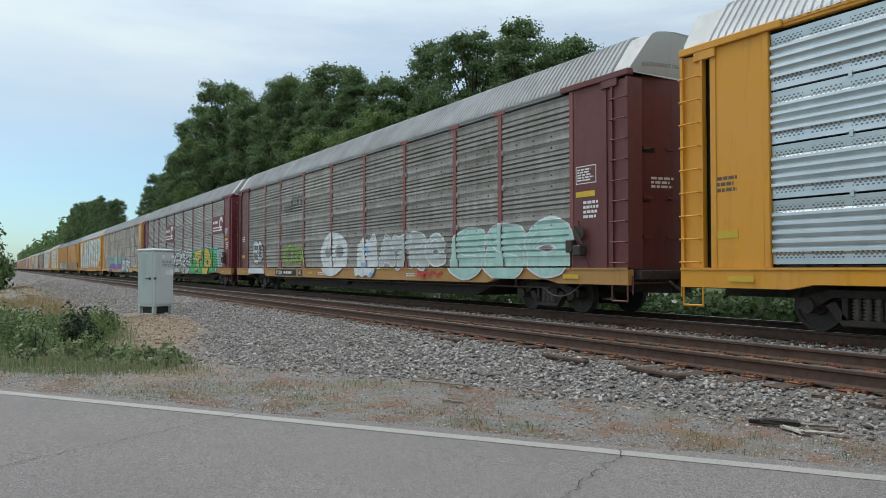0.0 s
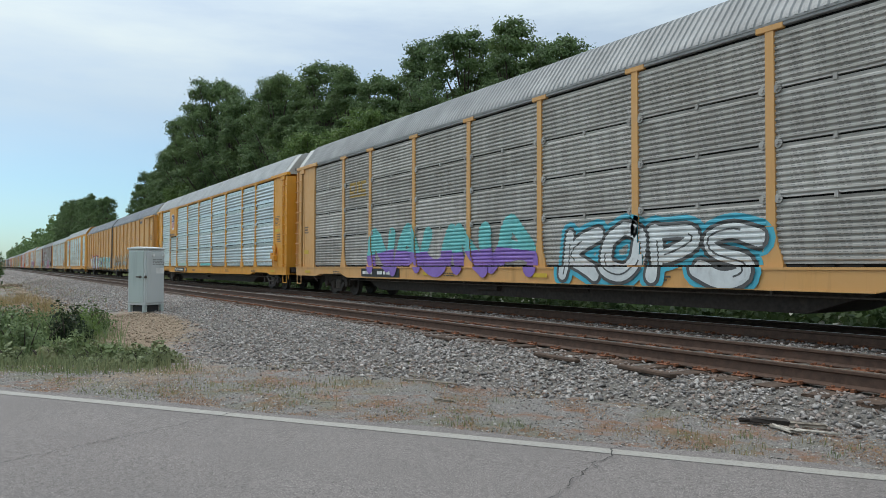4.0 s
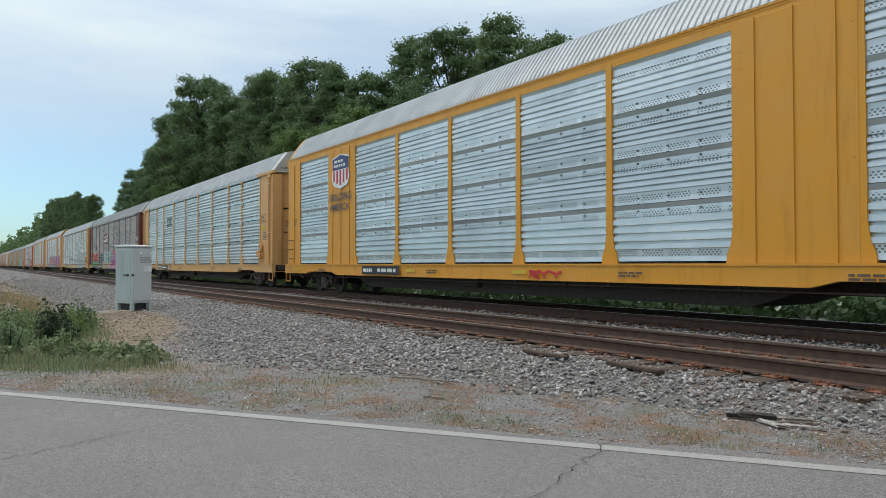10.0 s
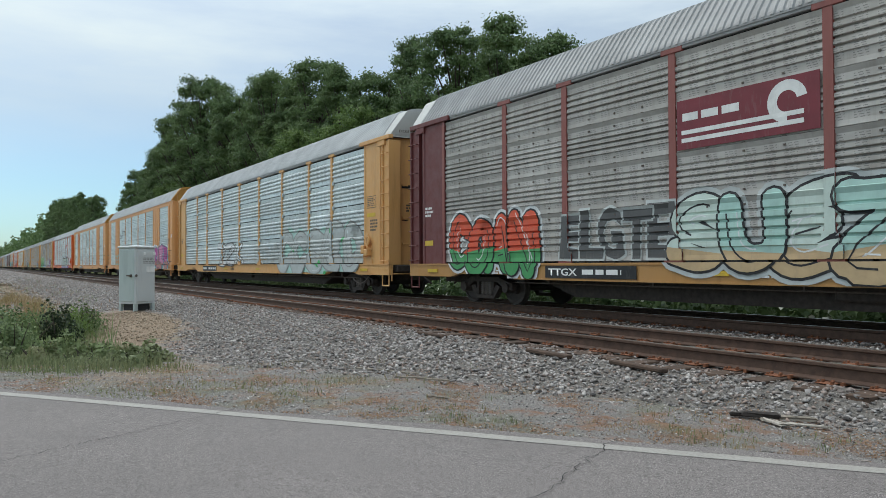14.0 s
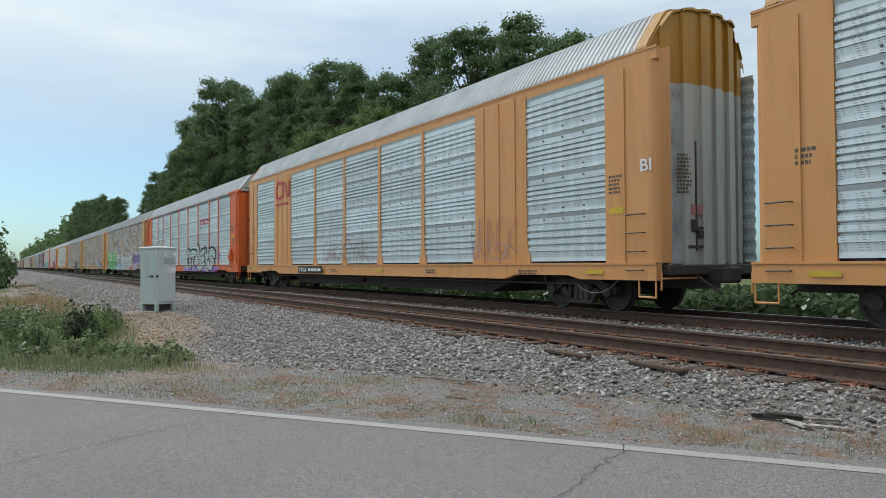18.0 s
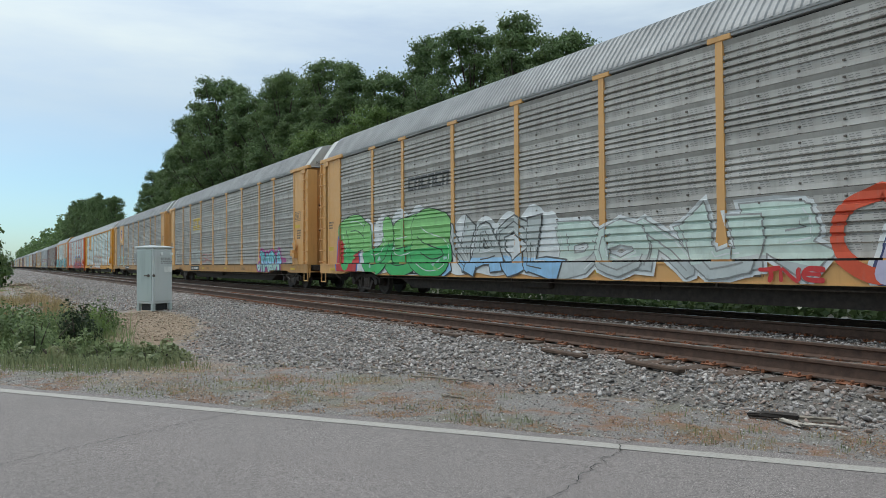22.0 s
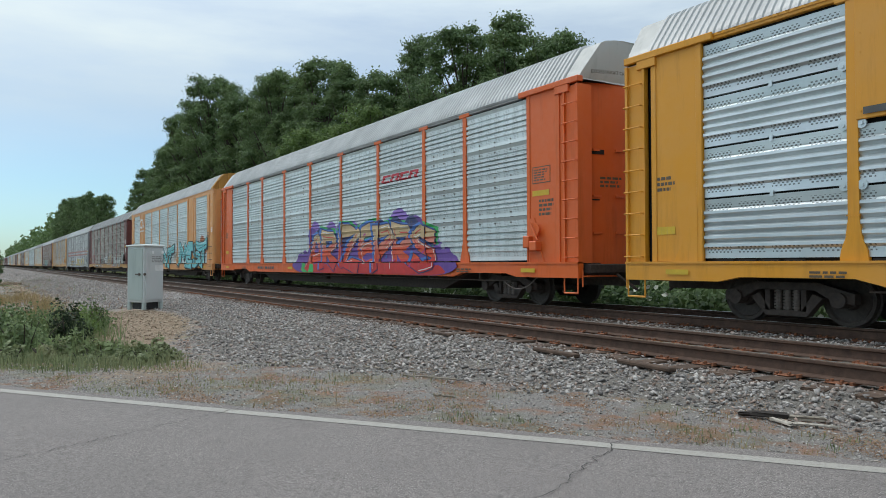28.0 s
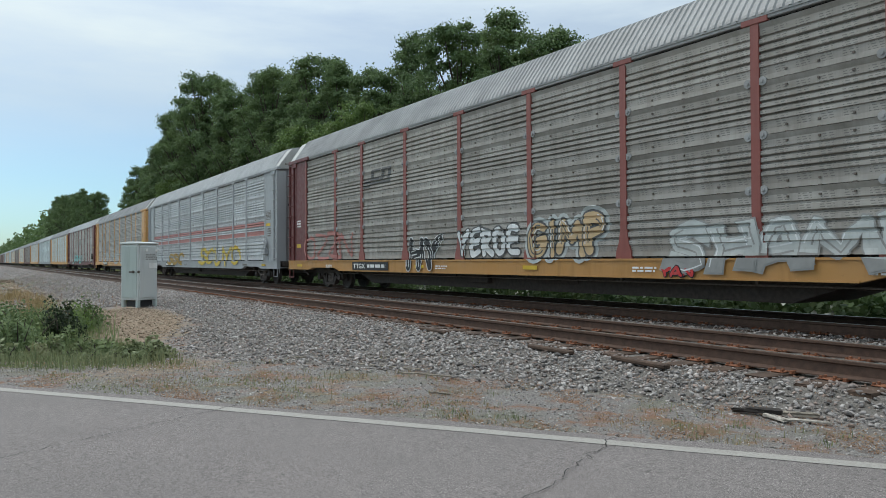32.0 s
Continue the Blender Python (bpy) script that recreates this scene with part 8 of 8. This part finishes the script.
def blades(name, pts, h, width, seed, material, label, lie=1.0):
    """Grass blades as thin bent strips, in one mesh."""
    rng = np.random.default_rng(seed)
    n = len(pts)
    a = rng.uniform(0, 6.28, n)
    lean = rng.uniform(0.1, 0.7, (n, 1)) * h
    hh = h * rng.uniform(0.45, 1.15, (n, 1))
    side = np.stack([np.cos(a), np.sin(a), np.zeros(n)], 1) * width
    out = np.stack([-np.sin(a), np.cos(a), np.zeros(n)], 1)
    up = np.array([0, 0, lie])
    v = np.stack([pts - side, pts + side, pts + side * 0.6 + up * hh * 0.6 + out * lean * 0.35, pts - side * 0.6 + up * hh * 0.6 + out * lean * 0.35,
                  pts + up * hh + out * lean], 1).reshape(-1, 3)
    k = np.arange(n)[:, None] * 5
    f = np.concatenate([k + np.array([[0, 1, 2, 3]]), k + np.array([[3, 2, 4, 4]])])
    f3 = np.concatenate([k + np.array([[0, 1, 2]]), k + np.array([[0, 2, 3]]), k + np.array([[3, 2, 4]])])
    return fast(name, v, f3, material, label, "grass")


TOPS = [(-27, 9), (-30.1, 13.2), (-31.6, 14.9), (-34.4, 16.3), (-37.4, 16.5), (-41.8, 17.0), (-44.4, 16.7), (-47.0, 17.5), (-51.8, 18.1), (-55.3, 17.8), (-60.8, 19.0), (-68.2, 21.1), (-75.6, 20.6), (-82.1, 22.9), (-90.9, 24.0), (-105.7, 26.4), (-119.6, 25.7), (-130.4, 22.6), (-142.6, 22.8), (-158.8, 22.4), (-166.8, 17.5), (-170.4, 11.5), (-184.5, 17.4), (-202.9, 21.2), (-261.2, 24.8), (-329.1, 28.3), (-412.4, 32.9), (-420, 30)]


def tree_top(x):
    """The height of the wood's edge along the line."""
    return float(np.interp(-x, [-p[0] for p in TOPS], [p[1] for p in TOPS]))


def build_trees():
    kinds = [tree_kind(11, 21, 4.0, "leaf"), tree_kind(23, 19, 4.5, "leaf"), tree_kind(37, 22, 3.7, "leaf"), tree_kind(41, 17, 4.4, "leaf_light"), tree_kind(59, 20, 4.9, "leaf", 170, 330)]
    rng = random.Random(3)
    spots = []
    x = -30.5
    while x > -330:
        for row in range(3):
            y = 27 + row * 6.5 + rng.uniform(-1.2, 1.2)
            px = x + rng.uniform(-1.5, 1.5) - row * 3
            if abs(y / -px - 0.153) < 0.008 + 3.6 / -px:
                spots.append((px, y, 7.0, None))
                continue
            spots.append((px, y, tree_top(px * 27 / y) * (1.0, 1.0, 0.97)[row] * (0.93 + 0.10 * smooth(-150, -80, px)) * rng.uniform(0.89, 1.01), None))
        x -= 4.7 + 0.020 * abs(x)
    spots += [(-50, 22.5, 11.5, 3), (-45, 22, 12.0, 3), (-39, 22.5, 10.5, 3), (-58, 23, 12.5, 3), (-103, 22.5, 12.5, 3), (-108, 23, 11.5, 3), (-164, 27, 18.0, 2), (-155, 27.5, 20.0, 0), (-182, 23, 9, 3), (-190, 23, 8, 3)]
    used = set()
    for k, (x, y, top, which) in enumerate(spots):
        j = which if which is not None else (0, 1, 2, 4)[(k * 7 + k // 3) % 4]
        s = top / (kinds[j]["tall"] - 0.0) * 1.03
        wide = s * rng.uniform(0.9, 1.15) * (0.84 + 0.14 * smooth(-125, -65, x))
        base = Matrix.Translation((x, y, -0.75)) @ Matrix.Rotation(rng.uniform(0, 6.28), 4, "Z") @ Matrix.Diagonal((wide, wide, s, 1))
        if j not in used:
            used.add(j)
            kinds[j].matrix_basis = base
        else:
            copy_thing(kinds[j], Matrix.Identity(4)).matrix_basis = base
    for kind in kinds:
        for o in bpy.data.objects:
            if "tall" in o:
                del o["tall"]


build_trees()


def far_woods():
    rng = np.random.default_rng(8)
    n = 20000
    x = -330 - 900 * rng.random(n) ** 1.2
    top = 17 + 5 * np.sin(x * 0.045) + 3 * np.sin(x * 0.13 + 1)
    y = 24 + rng.uniform(0, 10, n)
    z = top * rng.random(n) ** 0.7
    c = np.stack([x, y, z], 1)
    nrm = rng.normal(size=(n, 3))
    v, f = leaf_cards(rng, c, nrm, 0.8)
    fast("far_woods", v, f, "leaf", "distant dark green wood along the line", "woods")


far_woods()


def undergrowth():
    """The hedge of weeds behind the far track, seen below the cars."""
    rng = np.random.default_rng(14)
    n = 62000
    x = -70 * rng.random(n) ** 1.25 + 2
    y = 15.2 + 3.2 * rng.random(n)
    top = 0.02 + 0.45 * (0.5 + 0.5 * np.sin(x * 0.8) * np.cos(x * 0.27 + 1)) + 0.35 * (y - 15.2) / 3.2
    z = -0.72 + (top + 0.72) * rng.random(n) ** 0.6
    c = np.stack([x, y, z], 1)
    nrm = np.tile(np.array([[0.2, -0.7, 0.7]]), (n, 1))
    v, f = leaf_cards(rng, c, nrm, 0.075)
    fast("undergrowth", v, f, "leaf_under", "thick green undergrowth behind the far track", "undergrowth")
    n = 420
    x = -40 * rng.random(n) ** 1.2 + 1
    g = np.stack([x, 15.25 + 0.25 * rng.random(n), -0.35 + 0.75 * rng.random(n)], 1)
    keep = np.sin(x * 1.9) * np.cos(x * 0.7) > 0.25
    v, f = leaf_cards(rng, g[keep], np.tile(np.array([[0.1, -0.9, 0.4]]), (keep.sum(), 1)), 0.07)
    fast("blossoms", v, f, "blossom", "clusters of pale blossom in the undergrowth", "blossom")


undergrowth()


def near_plants():
    gz = ground_z
    for k, (x, y, rx, ry, rz, n, mat) in enumerate([
            (-15.6, 1.35, 0.55, 0.5, 1.1, 4600, "leaf_dark"), (-15.8, 0.55, 0.8, 0.6, 0.80, 3600, "leaf_weed"), (-14.2, -0.1, 0.8, 0.5, 0.62, 3200, "leaf_weed"),
            (-17.8, 0.6, 1.1, 0.8, 0.95, 3600, "leaf_bush"), (-19.5, 2.2, 0.8, 0.6, 0.85, 2600, "leaf_bush"), (-16.4, -0.8, 1.1, 0.8, 1.0, 3400, "leaf_weed"),
            (-15.0, 0.6, 0.9, 0.6, 0.95, 5200, "leaf_weed"), (-16.6, 0.1, 1.1, 0.8, 1.15, 5200, "leaf_bush"), (-13.6, 1.2, 0.7, 0.5, 0.55, 3600, "leaf_weed"), (-11.6, 2.0, 0.7, 0.45, 0.40, 3000, "grass"), (-12.3, 2.35, 0.7, 0.4, 0.42, 3000, "grass"), (-12.6, 1.6, 0.7, 0.5, 0.46, 3400, "leaf_weed"), (-18.2, 1.9, 0.7, 0.5, 0.8, 3400, "leaf_light"), (-14.9, -0.3, 0.6, 0.5, 0.8, 3000, "leaf_light"),
            (-13.3, 0.9, 0.8, 0.45, 0.42, 2000, "grass"), (-12.4, 1.3, 0.6, 0.4, 0.34, 1500, "grass"), (-12.6, 0.3, 0.7, 0.45, 0.4, 1600, "grass"), (-14.6, 1.5, 0.6, 0.4, 0.4, 1500, "grass"),
            (-21.5, 1.6, 1.0, 0.7, 0.7, 2400, "leaf_weed"), (-20.0, 0.2, 1.2, 0.9, 0.95, 2600, "leaf_bush"), (-17.6, 1.7, 0.5, 0.4, 0.5, 1600, "leaf_weed"), (-11.6, 1.7, 0.5, 0.3, 0.28, 1000, "grass"), (-14.7, 1.9, 0.7, 0.3, 0.22, 1300, "grass"), (-13.4, 1.95, 0.7, 0.3, 0.26, 1300, "grass")]):
        shrub("bush", 70 + k, rx, ry, rz, n, 0.028, mat, "dense dark green bush in the weeds" if mat == "leaf_dark" else "low grey-green bush in the weedy hollow", "bush", (x, y, gz(x, y) - 0.05), sparse=0.3)
    for k, (x, y, h) in enumerate([(-150, 1.0, 5.0), (-158, -0.5, 5.6), (-170, -2.5, 6.0), (-140, -2.2, 4.5), (-186, 0.4, 5.0), (-60, -1.3, 5.2), (-66, -1.4, 6.4), (-76, -1.6, 7.0), (-57, -3.4, 5.4)]):
        shrub("roadside_tree", 90 + k, 2.5, 2.5, h, 4200, 0.14, "leaf_bush" if x > -100 else "leaf", "small leafy tree beside the line", "tree", (x, y, -0.9), sparse=0.4)
    rng = np.random.default_rng(21)
    n = 22000
    x, y = rng.uniform(-26, -9, n), rng.uniform(-3.0, 3.4, n)
    o = (x - ROAD_P.x) * ROAD_N.x + (y - ROAD_P.y) * ROAD_N.y
    d = np.array([noise.noise((a * 0.5, b * 0.7, 4.0)) for a, b in zip(x, y)])
    keep = (o > 1.0 + 0.6 * rng.random(n)) & (d > -0.3) & (y < 2.5 + 0.8 * d) & (x < -10.2 + 2.0 * d) & ~(((x + 20.5) / 4.2) ** 2 + ((y - 3.3) / 0.9) ** 2 < 1)
    x, y = x[keep], y[keep]
    blades("tall_grass", np.stack([x, y, heights(x, y) - 0.01], 1), 0.21, 0.006, 5, "grass", "tall weedy green grass beside the road")
    n = 9000
    a, o = rng.uniform(-10, 14, n), 0.3 + 3.3 * rng.random(n)
    x, y = ROAD_P.x + ROAD_W.x * a + ROAD_N.x * o, ROAD_P.y + ROAD_W.y * a + ROAD_N.y * o
    d = np.array([noise.noise((p * 1.1, q * 1.1, 9.0)) for p, q in zip(x, y)])
    keep = (d > 0.12) & (y < 5.4)
    x, y = x[keep], y[keep]
    n = 5200
    mx, my = rng.uniform(-26, -15, n), rng.uniform(2.0, 4.5, n)
    keep = ((mx + 20.4) / 4.6) ** 2 + ((my - 3.1) / 1.0) ** 2 < 1
    mx, my = mx[keep], my[keep]
    blades("dry_grass", np.stack([mx, my, heights(mx, my) - 0.01], 1), 0.05, 0.006, 17, "needles", "flattened dry grass on the dirt mound", 0.3)
    n = 7000
    fx, fy = -24 - 60 * rng.random(n) ** 1.4, rng.uniform(-8, 4.4, n)
    d = np.array([noise.noise((p * 0.3, q * 0.5, 14.0)) for p, q in zip(fx, fy)])
    k1, k2 = d > 0.12, (d < 0.05) & (d > -0.35)
    blades("tall_grass", np.stack([fx, fy, heights(fx, fy) - 0.01], 1)[k1][::2], 0.26, 0.014, 18, "grass", "weedy grass beside the line")
    blades("dry_grass", np.stack([fx, fy, heights(fx, fy) - 0.01], 1)[k2][::2], 0.16, 0.012, 19, "needles", "brown dry grass beside the line")
    n = 7000
    gx, gy = rng.uniform(-38, -21, n), rng.uniform(-2.0, 2.3, n)
    d = np.array([noise.noise((p * 0.35, q * 0.6, 44.0)) for p, q in zip(gx, gy)])
    keep = (d > -0.15) & (gy < 2.2 + d)
    blades("dry_grass", np.stack([gx, gy, heights(gx, gy) - 0.01], 1)[keep], 0.34, 0.010, 45, "straw", "tall olive and straw-coloured grass on the slope")
    n = 16000
    va, vo = rng.uniform(-9, 8, n), 0.3 + 2.6 * rng.random(n)
    vx, vy = ROAD_P.x + ROAD_W.x * va + ROAD_N.x * vo, ROAD_P.y + ROAD_W.y * va + ROAD_N.y * vo
    d = np.array([noise.noise((p * 0.8, q * 1.3, 61.0)) + 0.35 * noise.noise((p * 3.3, q * 3.3, 7.0)) for p, q in zip(vx, vy)])
    keep = (d > 0.14 + 0.04 * va * (va > 0)) & (vy < 3.6)
    blades("grass_tufts", np.stack([vx, vy, heights(vx, vy) - 0.004], 1)[keep], 0.055, 0.0035, 62, "verge", "low yellow-green grass on the gravel verge", 0.7)
    # tall stalks among the weeds
    n = 1100
    sx, sy = rng.uniform(-22, -12.5, n), rng.uniform(-2.5, 2.4, n)
    so = (sx - ROAD_P.x) * ROAD_N.x + (sy - ROAD_P.y) * ROAD_N.y
    d = np.array([noise.noise((p * 0.6, q * 0.8, 24.0)) for p, q in zip(sx, sy)])
    keep = (so > 2.0) & (d > -0.1)
    blades("weed_stalks", np.stack([sx, sy, heights(sx, sy) - 0.02], 1)[keep], 0.75, 0.007, 25, "leaf_weed", "tall thin weed stalks in the hollow")
    # rusty needles and straw, drifted along the road's edge and below the ballast
    n = 46000
    na, no = rng.uniform(-4, 14, n), 0.27 + np.abs(rng.normal(0, 1.0, n)) * 0.8
    far = rng.random(n) < 0.45
    no = np.where(far, no + 0.9 + 0.5 * rng.random(n), no)
    nx, ny = ROAD_P.x + ROAD_W.x * na + ROAD_N.x * no, ROAD_P.y + ROAD_W.y * na + ROAD_N.y * no
    d = np.array([noise.noise((p * 0.9, q * 1.5, 31.0)) + 0.4 * noise.noise((p * 3.1, q * 3.1, 5.0)) for p, q in zip(nx, ny)])
    keep = (d > 0.10) & (nx < 1.5) & (ny < 6.6)
    flat_p = np.stack([nx, ny, heights(nx, ny) + 0.002], 1)[keep]
    blades("fallen_needles", flat_p, 0.07, 0.006, 33, "needles", "rusty brown pine needles and straw on the gravel", 0.14)
    # upright dry tufts
    cx, cy = [], []
    for _ in range(46):
        ta, to = rng.uniform(3.2, 10.5), 0.32 + abs(rng.normal(0, 0.5))
        for j in range(int(rng.uniform(14, 40))):
            cx.append(ROAD_P.x + ROAD_W.x * ta + ROAD_N.x * to + rng.normal(0, 0.07))
            cy.append(ROAD_P.y + ROAD_W.y * ta + ROAD_N.y * to + rng.normal(0, 0.06))
    cx, cy = np.array(cx), np.array(cy)
    tuft = np.stack([cx, cy, heights(cx, cy) - 0.004], 1)
    half = len(tuft) * 2 // 3
    blades("dry_grass", tuft[:half], 0.045, 0.0028, 35, "straw", "dry straw-coloured tufts of grass at the road's edge", 0.7)
    blades("grass_tufts", tuft[half:], 0.06, 0.003, 36, "grass", "small green tufts at the road's edge")
    h = len(x) // 2
    p = np.stack([x, y, heights(x, y) - 0.005], 1)
    blades("grass_tufts", p[:h], 0.07, 0.004, 6, "grass", "short green tufts in the gravel")
    blades("dry_grass", p[h:], 0.06, 0.004, 7, "straw", "short dry straw-coloured grass in the gravel")


near_plants()


# ---- what lies on the verge ----
M["palewood"] = plain("pale_split_wood", (0.42, 0.375, 0.32), 0.85, 0, 0.45, 22, 0.4)


def debris():
    t = thing("rotten_tie_piece", "split dark and grey rotten piece of railway tie", "wood debris", "wood scraps on the gravel")
    r = random.Random(6)
    for k, (x, y, l, w, h, a, mat) in enumerate([(-0.06, 0, 0.30, 0.07, 0.05, 22, "charwood"), (0.12, 0.10, 0.44, 0.035, 0.03, 34, "oldwood"), (0.10, -0.10, 0.26, 0.035, 0.02, -22, "palewood"),
                                                 (0.16, -0.09, 0.24, 0.03, 0.02, -30, "palewood"), (-0.16, -0.03, 0.26, 0.04, 0.035, 30, "charwood"), (0.34, 0.0, 0.30, 0.02, 0.014, 20, "palewood"), (-0.22, -0.01, 0.12, 0.03, 0.02, 50, "palewood")]):
        m = Mb().box(-l / 2, l / 2, -w / 2, w / 2, 0, h, h * 0.25)
        m.v = [(p[0] + 0.02 * r.uniform(-1, 1), p[1] + 0.012 * r.uniform(-1, 1), p[2] + 0.008 * r.uniform(-1, 1)) for p in m.v]
        o = part("splinter", m, mat, t, at=(x, y, 0.0))
        o.rotation_euler = (0, 0, radians(a))
    t.matrix_basis = pose(-3.72, 5.63, ground_z(-3.72, 5.63) + 0.02, 0, 0, 4)
    for k, (x, y, l, a) in enumerate([(-8.0, 4.3, 1.0, 24), (-7.2, 4.35, 0.8, 28), (-6.2, 3.9, 0.3, 10), (-9.8, 3.9, 0.35, 60)]):
        m = Mb()
        q = Vector((-l / 2, 0, 0.012))
        for j in range(5):
            w = Vector((-l / 2 + l * (j + 1) / 5, 0.03 * r.uniform(-1, 1), 0.012 + 0.012 * r.random()))
            m.rod(q, w, 0.012, 6, 0.010)
            q = w
        s = tagged(part("stick", m, "oldwood"), "dead grey stick lying on the gravel", "stick", "wood scraps on the gravel")
        s.matrix_basis = pose(x, y, ground_z(x, y), 0, 0, a)
    for k, (x, y) in enumerate([(-5.9, 5.75), (-7.4, 5.7), (-10.5, 5.8)]):
        m = Mb().box(-0.45, 0.45, -0.05, 0.05, 0, 0.05, 0.012)
        b = tagged(part("board", m, "tie"), "weathered brown board end on the ballast", "board", "wood scraps on the gravel")
        b.matrix_basis = pose(x, y + 0.7, -0.2, 0, 0, r.uniform(-6, 6))


debris()


def motions():
    """The train rolls by at a nearly even pace; each wheelset turns with it."""
    def run(t):
        return SPEED * t + GAIN * t * t
    for car, x in CARS:
        walk(car, [(2.0 * k, pose(x + run(2.0 * k), FAR_Y, 0)) for k in range(17)])
    for w in TURNING:
        x = w.location.x
        walk(w, [(k / FPS, pose(x, 0, WHEEL_R, 0, math.degrees(run(k / FPS) / WHEEL_R) % 360.0, 0)) for k in range(32 * FPS + 1)])


motions()
